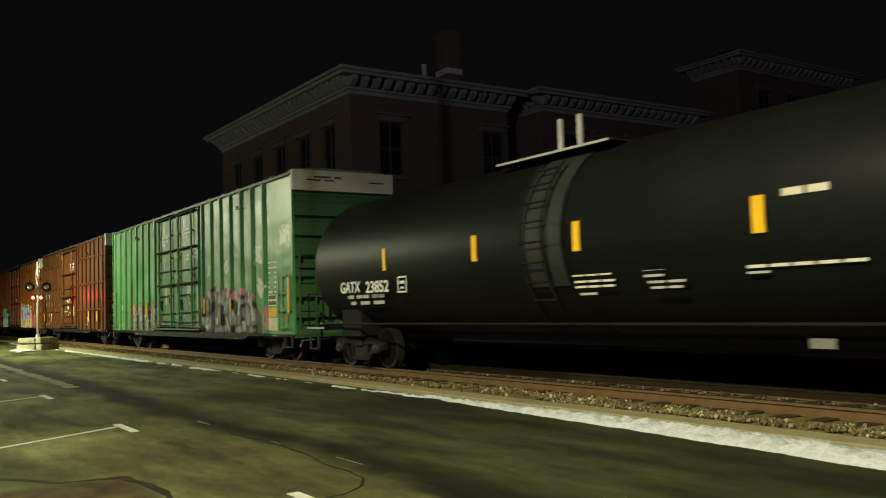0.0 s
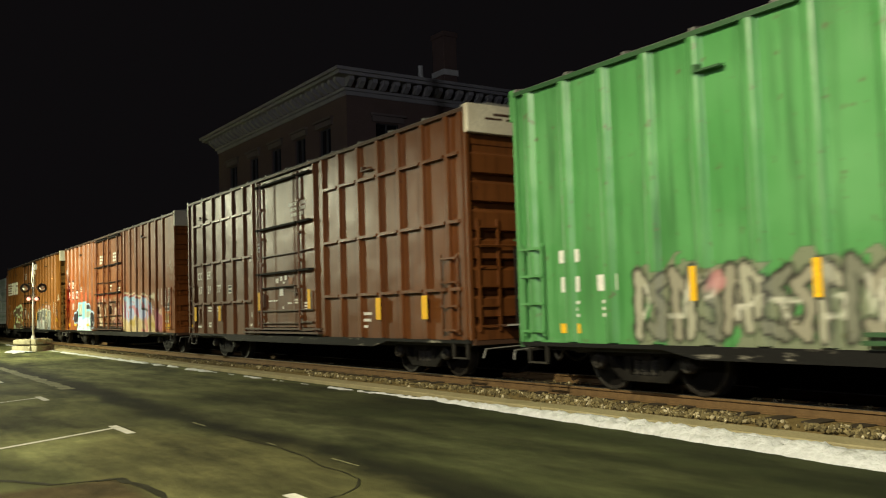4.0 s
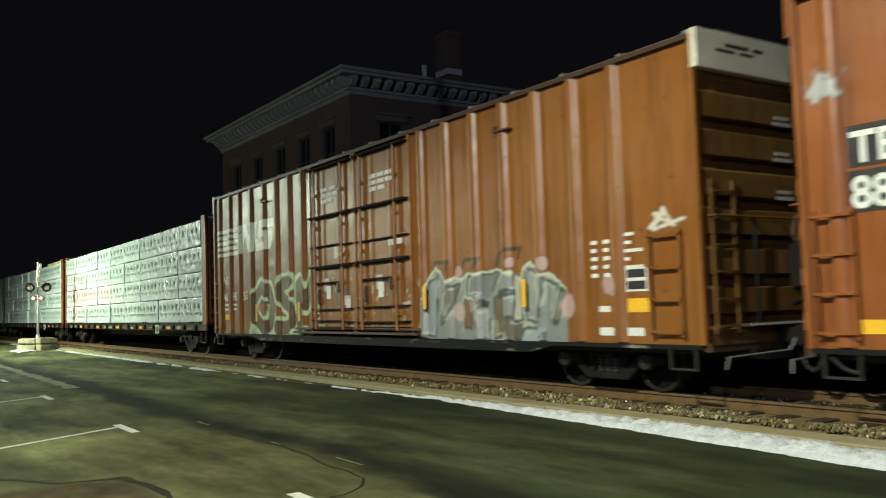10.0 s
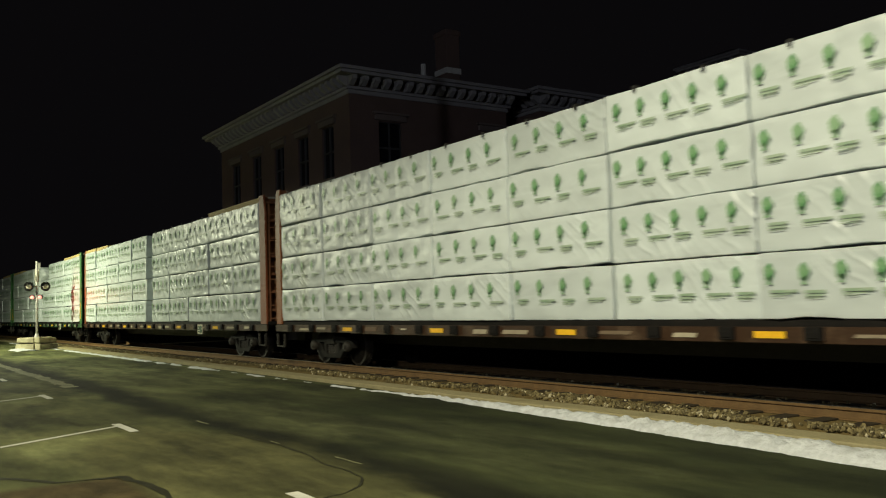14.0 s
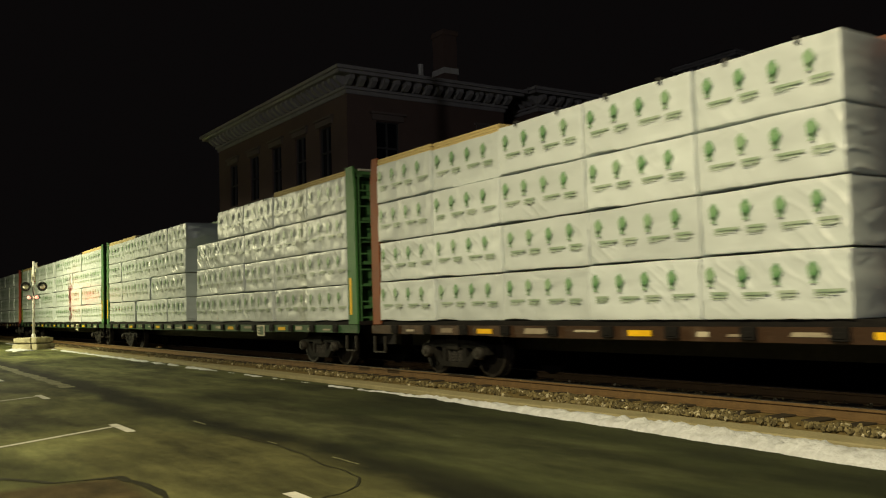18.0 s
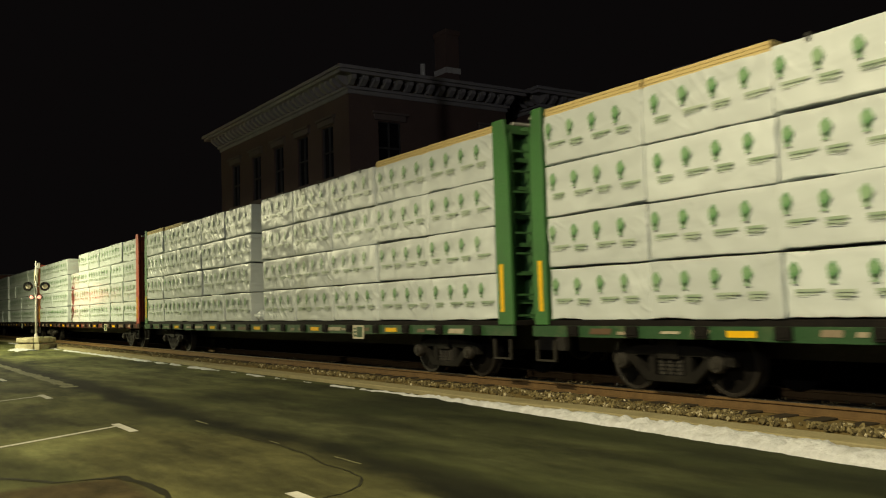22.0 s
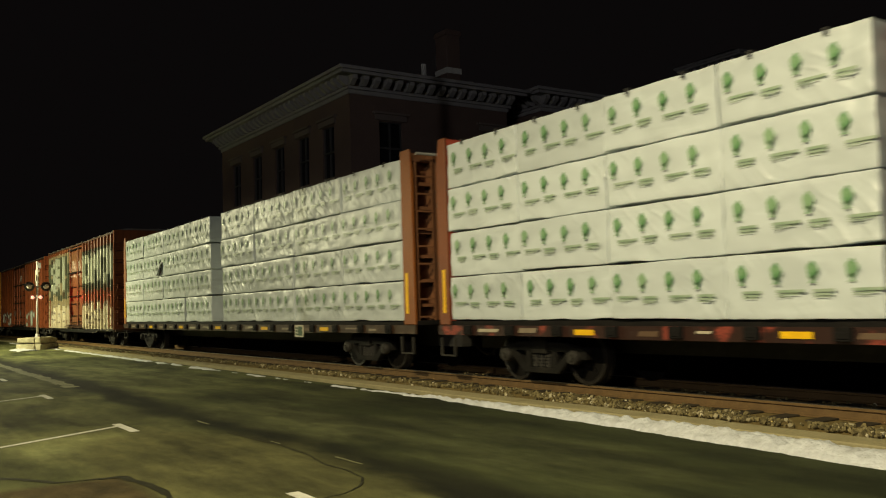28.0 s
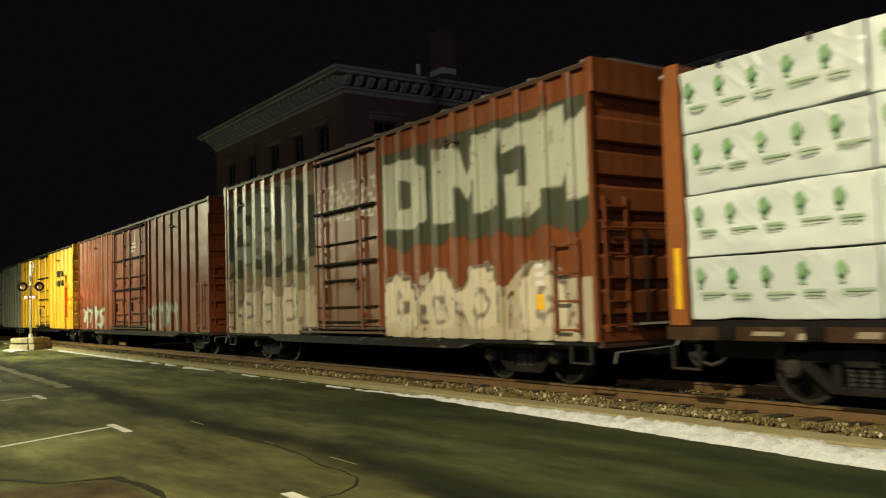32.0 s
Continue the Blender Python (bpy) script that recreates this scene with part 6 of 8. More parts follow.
    for a, b, r in ((-5.66, 1.25, 0.2), (-2.62, 1.32, 0.22), (-3.22, 2.03, 0.14), (-4.08, 2.08, 0.12), (-6.98, 1.85, 0.13), (-5.66, 2.0, 0.13), (-1.7, 1.6, 0.2)):
        lay(c, np.clip((1 - oval(x, z, a, b, r * 1.1, r) + 0.2 * wobble(x, z, 7.0, a)) / 0.3, 0, 1), (0.52, 0.36, 0.33), 0.85)
    for pts in ([(-6.5, 2.1), (-6.45, 2.21), (-5.92, 2.2), (-6.02, 1.98)], [(-5.5, 2.1), (-5.44, 2.21), (-4.97, 2.2), (-5.12, 2.02)], [(-4.48, 2.05), (-4.4, 2.24), (-4.2, 2.31), (-3.8, 2.31), (-3.86, 2.16)]):
        lay(c, soft_in(stroke_dist(x, z, [pts], 0, 0, 1, 1), 0.035), (0.04, 0.03, 0.025), 0.9)
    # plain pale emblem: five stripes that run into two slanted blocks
    ex, ez, pale = -18.72, 3.06, (0.84, 0.82, 0.66)
    for i in range(5):
        q = ez + 0.175 * i
        lay(c, inside(x, z, [(ex, q), (ex + 1.9 + 0.05 * i, q), (ex + 1.9 + 0.05 * i, q + 0.12), (ex, q + 0.12)]), pale)
    for pts in ([(1.72, 0), (2.12, 0), (2.3, 0.5), (2.55, 0), (3.0, 0), (3.25, 0.85), (2.85, 0.85), (2.68, 0.38), (2.42, 0.85), (1.98, 0.85)],
                [(3.1, 0.0), (4.15, 0.0), (4.3, 0.22), (4.3, 0.5), (4.1, 0.55), (3.75, 0.55), (3.75, 0.62), (4.45, 0.62), (4.45, 0.85), (3.38, 0.85), (3.3, 0.36), (3.85, 0.36), (3.85, 0.22), (3.12, 0.22)]):
        lay(c, inside(x, z, [(ex + p, ez + q) for p, q in pts]), pale)
    door = (x > -11.9) & (x < -7.2) & (z < 2.3)
    lay(c, door & (wobble(x, z, 3.4, 11) > 0.7), (0.62, 0.56, 0.44), 0.7)
    for s, seed, level, rgb in ((5.2, 17, 0.72, (0.13, 0.05, 0.022)), (6.4, 27, 0.76, (0.66, 0.60, 0.46)), (4.8, 43, 0.75, (0.32, 0.16, 0.07)), (7.1, 12, 0.8, (0.05, 0.03, 0.02))):
        lay(c, door & (wobble(x, z, s, seed) > level), rgb, 0.75)
    for x0, x1, z0, z1, rgb in ((-10.58, -9.9, 1.41, 1.82, (0.14, 0.13, 0.10)), (-10.25, -9.87, 1.48, 1.69, (0.70, 0.70, 0.64)), (-11.17, -10.95, 1.79, 2.1, (0.66, 0.62, 0.52)), (-8.67, -8.42, 1.77, 2.08, (0.70, 0.66, 0.56)),
                                (-9.42, -9.28, 1.4, 1.95, (0.40, 0.22, 0.06)), (-7.6, -7.3, 1.35, 1.5, (0.56, 0.5, 0.4)), (-9.7, -9.6, 2.55, 2.9, (0.64, 0.6, 0.5)), (-10.65, -10.4, 2.55, 2.85, (0.6, 0.55, 0.45))):
        lay(c, (x > x0) & (x < x1) & (z > z0 + 0.02 * w) & (z < z1 + 0.02 * w), rgb, 0.85)
    for i in range(22):
        lay(c, (np.abs(x + 7.3 + 0.21 * i) < 0.05 + 0.03 * math.sin(9 * i)) & (z < 1.3 + 0.45 * math.sin(5.1 * i)) & (z > 0.8) & (wobble(x, z, 4.0, i) > 0.0), (0.30, 0.20, 0.08), 0.6)
    scribble(c, x, z, -0.55, 2.5, 0.7, 0.3, 31, (0.7, 0.66, 0.54), 0.035, 10)
    return c


def paint_last(x, z):
    c = np.zeros((len(x), 4))
    w = wobble(x, z, 2.2, 7)
    # a pale wash over the rear half, then huge pale letters on a dull green field
    lay(c, (x < -9.4) & (z > 0.8) & (z < 4.75), (0.33, 0.29, 0.17), 0.85)
    lay(c, (x > -9.2) & (x < -6.5) & (z > 0.8) & (z < 4.6), (0.18, 0.085, 0.035), 0.75)
    lay(c, ((x > -6.3) & (z > 2.55 + 0.2 * w) & (z < 4.55) | (x < -9.4) & (z > 2.3 + 0.15 * w) & (z < 4.6) & (wobble(x, z, 1.5, 6) > -0.2)), (0.05, 0.066, 0.042), 0.95)
    blocks = ((6.09, 4.6, [(0, 0.05), (0.02, 1.05), (0.78, 1.08), (1, 0.85), (1, 0.1), (0.8, -0.02)]), (4.3, 2.2, [(0, 0), (0.03, 1.08), (0.36, 1.1), (0.52, 0.6), (0.68, 1.12), (1, 1.12), (0.98, 0.1), (0.68, 0.06), (0.66, 0.55), (0.52, 0.28), (0.37, 0.5), (0.36, 0)]),
              (2.12, 1.15, [(-0.05, 0.8), (-0.05, 1.08), (1.05, 1.14), (1.05, 0.05), (0.6, -0.1), (0, -0.08), (0, 0.5), (0.5, 0.5), (0.5, 0.3), (0.6, 0.3), (0.6, 0.82)]), (1.12, 0.03, [(-0.1, 0.2), (-0.1, 1.12), (0.5, 1.18), (0.5, 0.85), (1, 1.12), (1, 0.08), (0.6, 0.02), (0.58, 0.5), (0.42, 0.22)]))
    for a, b, pts in blocks:
        lay(c, inside(x + 0.02 * w, z + 0.03 * w, [(-a + (a - b) * p, 2.92 + 1.32 * q) for p, q in pts]), (0.43, 0.455, 0.355), 0.95)
    lay(c, inside(x, z, [(-5.5, 3.3), (-5.48, 3.95), (-5.15, 3.85), (-5.15, 3.35)]), (0.05, 0.066, 0.042), 0.95)
    piece(c, x, z, "SRI", -14.5, -10.4, 2.9, 4.4, (0.34, 0.36, 0.28), (0.06, 0.075, 0.05), 0.2, 0.05)
    lay(c, (z < 1.75 + 0.2 * w) & (z > 0.75) & ((x > -6.3) | (x < -9.4)) & (wobble(x, z, 2.1, 21) > -0.5), (0.50, 0.44, 0.30), 0.9)
    for i, a in enumerate((-5.6, -4.2, -2.9, -1.2, -11.0, -12.4, -13.8)):
        d = np.hypot(x - a, (z - 1.35) * 0.85) + 0.10 * wobble(x, z, 4.0, i)
        lay(c, soft_in(d, 0.62), (0.60, 0.54, 0.40))
        lay(c, soft_in(np.abs(d - 0.58), 0.03), (0.14, 0.11, 0.08))
        lay(c, soft_in(np.abs(d - 0.2), 0.04), (0.16, 0.12, 0.09), 0.8)
    lay(c, (z < 0.98 + 0.12 * w) & ((x > -6.3) | (x < -9.4)), (0.50, 0.44, 0.30), 0.85)
    lay(c, (z > 0.8) & (z < 2.1) & (wobble(x, z, 3.7, 13) > 0.55) & ((x > -6.3) | (x < -9.4)), (0.50, 0.47, 0.38), 0.8)
    lay(c, (wobble(x, z * 0.25, 6.0, 23) > 0.7) & (z > 0.75) & (z < 4.7), (0.10, 0.05, 0.025), 0.5)
    d = np.abs(wobble(x, z, 4.2, 3)) + np.where((x > -9.3) & (x < -6.4) & (z > 3.35) & (z < 4.2), 0, 9)
    lay(c, soft_in(d, 0.2, 0.1), (0.52, 0.48, 0.4), 0.85)
    return c


def paint_tags(x, z):
    c = np.zeros((len(x), 4))
    wild(c, x, z, -17.6, -13.6, 0.85, 1.75, 8, [(0.45, 0.45, 0.40)], (0.08, 0.07, 0.06), 0.08, 0.04, 15)
    wild(c, x, z, -7.0, -3.2, 0.85, 1.7, 8, [(0.35, 0.40, 0.33)], (0.30, 0.29, 0.25), 0.08, 0.04, 17)
    lay(c, (z < 1.6) & (wobble(x, z, 2.6, 17) > 0.68), (0.42, 0.40, 0.34), 0.7)
    return c


def centerbeam(u, load, material, sill, label, strips=True, inner=None, rear=None):
    """u: place of the load's front face at the start; load: its length. x runs from 0 back to -load."""
    car = empty("centerbeam_flatcar", u, TRACK_Y, RAIL_Z, label, "flatcar", "lumber flatcars of the train")
    MOVERS.append(car)
    L, top = load, 4.56
    boxed("deck", (-L - 0.4, 0.45, -1.36, 1.36, 0.98, 1.07), GEAR, car, "", 0.006)
    bm = bmesh.new()
    prism(bm, [(-L - 0.4, 0.81), (-L - 0.4, 0.985), (0.45, 0.985), (0.45, 0.81), (-3.6, 0.81), (-4.4, 0.79), (-L + 4.4, 0.79), (-L + 3.6, 0.81)], -1.40, -1.36)
    part("side_sill", bm, sill, car, "grimy side sill")
    boxed("far_sill", (-L - 0.4, 0.45, 1.36, 1.40, 0.76, 1.0), material, car)
    boxed("centre_sill", (-L - 0.5, 0.5, -0.3, 0.3, 0.5, 0.98), BLACK, car)
    # stake pockets with load winches under the edge
    bm = bmesh.new()
    box(bm, -0.12, 0.12, -1.45, -1.40, 0.82, 0.985)
    box(bm, -0.07, 0.07, -1.465, -1.45, 0.85, 0.93)
    me = mesh_of(bm, "winch", GEAR, 0.008)
    bm = bmesh.new()
    prism(bm, [(-0.36, 0.84), (0.30, 0.84), (0.36, 0.94), (-0.30, 0.94)], -1.408, -1.40)
    tag_me = mesh_of(bm, "sill_plate", SILLPLATE)
    n, chips = int(L / 1.2), random.Random(int(-u))
    for i in range(n):
        w = part("winch", me, GEAR, car, "dark load winch")
        w.location = (-0.6 - (L - 1.2) * i / (n - 1), 0, 0)
        if i < n - 1 and i % 3 != 2:
            for k in range(chips.randrange(1, 3)):
                p = part("sill_plate", tag_me, SILLPLATE, car, "pale worn sill plate")
                sz = chips.uniform(0.3, 0.95)
                p.scale = (chips.uniform(0.3, 1.05) / (1 + 0.6 * k), 1, sz)
                p.location = (-0.6 - (L - 1.2) * (i + 0.5) / (n - 1) + chips.uniform(-0.2, 0.2) + 0.45 * k, -0.004 * k, 0.89 * (1 - sz) + chips.uniform(-0.02, 0.02))
    for i in range(2, n - 1, 3):
        x = -0.6 - (L - 1.2) * (i + 0.5) / (n - 1)
        boxed("reflector", (x - 0.22, x + 0.22, -1.412, -1.40, 0.845, 0.93), YELLOW, car, "yellow reflective strip")
    # placard in a pale frame
    x = -5.1
    boxed("placard", (x - 0.24, x + 0.24, -1.425, -1.405, 0.68, 0.98), CREAM, car, "small framed placard")
    boxed("placard_field", (x - 0.05, x + 0.2, -1.43, -1.425, 0.715, 0.945), DARKGREEN, car, "dark green field")
    for k in range(3):
        boxed("placard_bar", (x - 0.2, x - 0.08, -1.43, -1.425, 0.73 + 0.075 * k, 0.775 + 0.075 * k), DARKGREEN, car)
    # the beam that runs down the middle: top chord, posts and diagonal braces
    boxed("top_chord", (-L - 0.1, 0.15, -0.16, 0.16, top - 0.28, top), material, car, "", 0.01)
    m = 12
    for i in range(m + 1):
        x = -0.2 - (L - 0.4) * i / m
        boxed("beam_post", (x - 0.06, x + 0.06, -0.09, 0.09, 1.07, top - 0.28), material, car)
    for i in range(m):
        a, b = -0.2 - (L - 0.4) * i / m, -0.2 - (L - 0.4) * (i + 1) / m
        bm = bmesh.new()
        if i % 2:
            a, b = b, a
        beam(bm, (a, 0, 1.2), (b, 0, top - 0.3), 0.09, 0.1)
        part("brace", bm, material, car)
    # bulkheads: a flanged plate at each end with ribs on its outer face
    for x, s, d in ((0.0, 1, 0.44), (-L, -1, 0.34)):
        x1 = x + s * d
        bm = bmesh.new()
        box(bm, min(x + s * 0.02, x + s * 0.08), max(x + s * 0.02, x + s * 0.08), -1.36, 1.36, 1.07, top)
        part("bulkhead", bm, inner or material, car, "steel bulkhead at the end of the car")
        for y in (-1.40, 1.34):
            bm = bmesh.new()
            pts = [(x + s * 0.02, 1.0), (x1, 1.0), (x1 - s * 0.02, top - 0.5), (x1 - s * 0.1, top + 0.02), (x + s * 0.02, top + 0.02)]
            prism(bm, pts, y, y + 0.06)
            part("bulkhead_flange", bm, rear if rear and s < 0 else material, car, "", 0.006)
        if strips:
            boxed("reflector", (x + s * 0.16 - 0.05, x + s * 0.16 + 0.05, -1.408, -1.401, 1.22, 2.05), YELLOW, car, "yellow reflective strip")
        for k in range(7):
            z = 1.35 + k * 0.5
            bm = bmesh.new()
            box(bm, min(x + s * 0.08, x + s * 0.3), max(x + s * 0.08, x + s * 0.3), -1.34, 1.34, z, z + 0.07)
            part("bulkhead_rib", bm, inner or material, car)
        for y in (-0.75, 0.0, 0.75):
            bm = bmesh.new()
            box(bm, min(x + s * 0.08, x + s * 0.34), max(x + s * 0.08, x + s * 0.34), y - 0.05, y + 0.05, 1.1, top - 0.05)
            part("bulkhead_post", bm, material if y == 0.0 else inner or material, car)
        bm = bmesh.new()
        tube(bm, (x1 + s * 0.04, -1.3, top - 0.08), (x1 + s * 0.04, 1.3, top - 0.08), 0.03, 8)
        part("hand_rail", bm, GREYPAINT, car)
        ladder_x = x + s * 0.36
        steps = boxed("ladder", (ladder_x - 0.015, ladder_x + 0.015, -1.27, -1.23, 1.05, top - 0.2), inner or material, car)
        boxed("ladder_rail", (ladder_x - 0.015, ladder_x + 0.015, -0.87, -0.83, 1.05, top - 0.2), inner or material, steps)
        for k in range(9):
            z = 1.15 + 0.36 * k
            boxed("rung", (ladder_x - 0.018, ladder_x + 0.018, -1.23, -0.87, z - 0.018, z + 0.018), inner or material, steps)
        coupler(car, x + s * 0.45, s)
        for y in (-1.38, 1.38):
            stirrup(car, x + s * 0.1, y)
    bogie(car, -2.2)
    bogie(car, -L + 2.2)
    return car


def sill_material():
    """Chipped paint that differs from plate to plate."""
    m, nt, b = shader("sill_paint", 0.38)
    oi = nt.nodes.new("ShaderNodeObjectInfo")
    ramp = nt.nodes.new("ShaderNodeValToRGB")
    ramp.color_ramp.elements[0].color = (0.10, 0.055, 0.03, 1)
    ramp.color_ramp.elements[1].color = (0.52, 0.47, 0.34, 1)
    nt.links.new(oi.outputs["Random"], ramp.inputs[0])
    c = mix(nt, noise_fac(nt, 3.0, 0.4, 0.75), ramp.outputs[0], (0.09, 0.055, 0.035))
    nt.links.new(c, b.inputs["Base Color"])
    return m


SILLPLATE = sill_material()
BUNDLE_CACHE = {}


def mark_meshes():
    """A leafy tree shape with a leaning trunk, and two blocks of bars for the small writing beside and below it."""
    bt = bmesh.new()
    cx, cz = 0.10, 0.57
    crown = []
    for i in range(36):
        a = math.tau * i / 36
        r = 0.088 * (1 + 0.10 * math.sin(5 * a + 0.6) + 0.07 * math.sin(11 * a + 2.0))
        # the lower right side is cut back where the trunk leans out
        r *= 0.86 if -1.3 < math.atan2(math.sin(a), math.cos(a)) < -0.35 else 1.0
        crown.append((cx + r * 0.82 * math.cos(a), cz + r * 1.22 * math.sin(a)))
    bt.faces.new([bt.verts.new((p, 0, q)) for p, q in crown])
    trunk = ((cx - 0.03, cz - 0.13), (cx - 0.06, cz - 0.15), (cx + 0.05, cz - 0.15), (cx + 0.016, cz - 0.13), (cx + 0.02, cz - 0.06), (cx - 0.034, cz - 0.06))
    bt.faces.new([bt.verts.new((p, 0, q)) for p, q in trunk])
    blocks = []
    for lines in (((0.38, 0.036, 0.35, 1), (0.30, 0.014, 0.302, 1), (0.2, 0.008, 0.276, 1)), ((0.27, 0.036, 0.35, 1), (0.25, 0.028, 0.302, 1), (0.22, 0.010, 0.262, 1))):
        bw = bmesh.new()
        for w, t, z, n in lines:
            for j in range(n):
                p0 = 0.10 + w * j / n
                bw.faces.new([bw.verts.new(p) for p in ((p0, 0, z - t), (p0 + w / n, 0, z - t), (p0 + w / n, 0, z), (p0, 0, z))])
        blocks.append(mesh_of(bw, "print_block", PRINTGREY))
    return mesh_of(bt, "tree_mark", PRINTGREEN), blocks


TREE_MARK, PRINT_BLOCKS = mark_meshes()


def bundle_mesh(length, variant, open_top, tall=False):
    """A stack of boards in a sagging, creased sheet: a rounded block with an uneven skin."""
    key = (round(length, 2), variant, open_top, tall)
    if key in BUNDLE_CACHE:
        return BUNDLE_CACHE[key]
    h, d = (0.85 if tall else 0.822), 1.22
    bm = bmesh.new()
    box(bm, -length, 0, -d, 0, 0, h)
    bmesh.ops.bevel(bm, geom=bm.edges[:], offset=0.014, segments=2, affect="EDGES", profile=0.6)
    long_edges = [e for e in bm.edges if abs(e.verts[0].co.x - e.verts[1].co.x) > 0.5]
    bmesh.ops.subdivide_edges(bm, edges=long_edges, cuts=34, use_grid_fill=True)
    tall = [e for e in bm.edges if abs(e.verts[0].co.z - e.verts[1].co.z) > 0.3]
    bmesh.ops.subdivide_edges(bm, edges=tall, cuts=11, use_grid_fill=True)
    for v in bm.verts:
        x, y, z = v.co
        o = variant * 9.7
        n = noise.noise((x * 2.2 + o, z * 3.2, y)) * 0.019 + noise.noise((x * 5.5 + o, (z + 0.8 * x) * 5.5, y)) * 0.013
        if y < -d + 0.03:
            swag = abs(((x * 0.93 + 0.35 * z + 0.13 * o) % 0.9) / 0.9 - 0.5)
            n += 0.012 * math.exp(-((swag - 0.2) / 0.03) ** 2) * (0.5 + 0.5 * math.sin(3 * x + o))
            v.co.y += n + 0.014 * math.exp(-(((x - 0.3) % 1.08 - 0.54) / 0.05) ** 2)
        if z < 0.05:
            v.co.z += 0.10 * max(0.0, noise.noise((x * 0.9 + o, 3.0, y * 0.3)) - 0.2) + 0.014 * max(0.0, noise.noise((x * 4.5 + o, 4.0, y)))
        if z > h - 0.05:
            v.co.z += 0.012 * noise.noise((x * 1.1 + o, 8.0, y)) - 0.006
        if x > -0.03 or x < -length + 0.03:
            v.co.x += 0.014 * noise.noise((y * 2.5 + o, z * 4, x)) + 0.003 * math.sin(9 * (z - 0.6 * y) + o)
    me = mesh_of(bm, "wrap", WRAP, 0, True)
    # where the printed marks stand along the outer face
    rnd = random.Random(variant * 13 + int(length * 100))
    n = max(1, round(length / 0.54))
    shift = rnd.uniform(0.0, 0.16)
    marks = [(-length + 0.02 + shift + (length - 0.12) * i / n, rnd.uniform(-0.012, 0.012)) for i in range(n)]
    boards = None
    if open_top:
        bm = bmesh.new()
        box(bm, -length + 0.01, -0.01, 0, 0.138, 0, 0.047)
        boards = mesh_of(bm, "board", WOOD, 0.004)
    bm = bmesh.new()
    lift = 0.15 if open_top else 0.0
    box(bm, -0.025, 0.025, -d - 0.035, -d + 0.1, h + lift + 0.012, h + lift + 0.022)
    box(bm, -0.025, 0.025, -d - 0.042, -d - 0.034, h - 0.07, h + lift + 0.022)
    strap = mesh_of(bm, "edge_protector", BLACK)
    BUNDLE_CACHE[key] = (me, marks, boards, strap)
    return BUNDLE_CACHE[key]


def bundle(u, tier, length, variant, open_top=False, dx=0.0, dy=0.0, torn=False, bulge=False):
    """u: place of its front end at the start."""
    me, marks, boards, strap = bundle_mesh(length, variant, open_top, tier == 3 and not open_top)
    b = new("lumber_bundle")
    b.location = (u + dx, TRACK_Y - 0.17 + dy, RAIL_Z + 1.075 + tier * 0.836)
    tagged(b, "lumber bundle in white printed plastic wrap, boards showing on top" if open_top else "lumber bundle in creased white plastic wrap with green tree marks", "lumber bundle", "lumber bundles on the flatcars")
    part("wrap", me, WRAP, b)
    for i, (x, z) in enumerate(marks):
        t = part("tree_mark", TREE_MARK, PRINTGREEN, b, "printed green tree shape")
        t.location = (x, -1.254, z)
        t = part("print_block", PRINT_BLOCKS[(i + variant) % 2], PRINTGREY, b, "rows of small grey print")
        t.location = (x, -1.254, z)
    if boards:
        for i in range(8):
            for j in range(3):
                part("board", boards, WOOD, b, "bare yellow lumber board").location = (0.011 * math.sin(7 * i + 3 * j + variant), -1.20 + i * 0.15, 0.80 + j * 0.05)
    if tier == 3 and not open_top:
        for k in (0.25, 0.75):
            part("edge_protector", strap, BLACK, b, "dark strap corner protector").location.x = -length * k
    if torn:
        # a gash in the sheet with its flap hanging out
        bm = bmesh.new()
        prism(bm, [(-0.77, 0.05), (-0.44, 0.06), (-0.02, 0.48), (-0.10, 0.52), (-0.36, 0.36)], -1.256, -1.25)
        part("tear", bm, GEAR, b, "dark tear in the wrap")
        bm = bmesh.new()
        v = [bm.verts.new(p) for p in ((-0.44, -1.258, 0.06), (-0.02, -1.258, 0.48), (0.0, -1.30, 0.40), (-0.22, -1.34, 0.1))]
        bm.faces.new(v)
        part("loose_flap", bm, WRAP, b)
    if bulge:
        # the sheet has slipped and bellies out over the end of the stack
        bm = bmesh.new()
        n, rows = 14, []
        for j in range(n + 1):
            y = -1.24 + 1.2 * j / n
            row = []
            for k in range(n + 1):
                a = math.pi * k / n
                out = 0.34 * math.sin(a) ** 0.7 * (0.75 + 0.35 * noise.noise((y * 2.0, k * 0.35, 4.0))) * min(1.0, 4.0 * (j + 0.4) / n)
                row.append(bm.verts.new((0.004 + out, y, 0.02 + 0.83 * k / n + 0.04 * math.sin(a))))
            rows.append(row)
        for p, q in zip(rows, rows[1:]):
            for k in range(n):
                bm.faces.new((p[k], q[k], q[k + 1], p[k + 1]))
        bm.faces.new(rows[0])
        part("slack_wrap", bm, WRAP, b, "slack bulging sheet over the end", 0, True)
    # spacer boards under the stack
    if tier:
        key = ("spacer", round(length, 2))
        if key not in BUNDLE_CACHE:
            bm = bmesh.new()
            box(bm, -0.05, 0.05, -0.98, -0.03, -0.05, -0.002)
            BUNDLE_CACHE[key] = mesh_of(bm, "spacer", WOOD)
        for k in (0.12, 0.5, 0.88):
            part("spacer", BUNDLE_CACHE[key], WOOD, b).location.x = -length * k
    MOVERS.append(b)


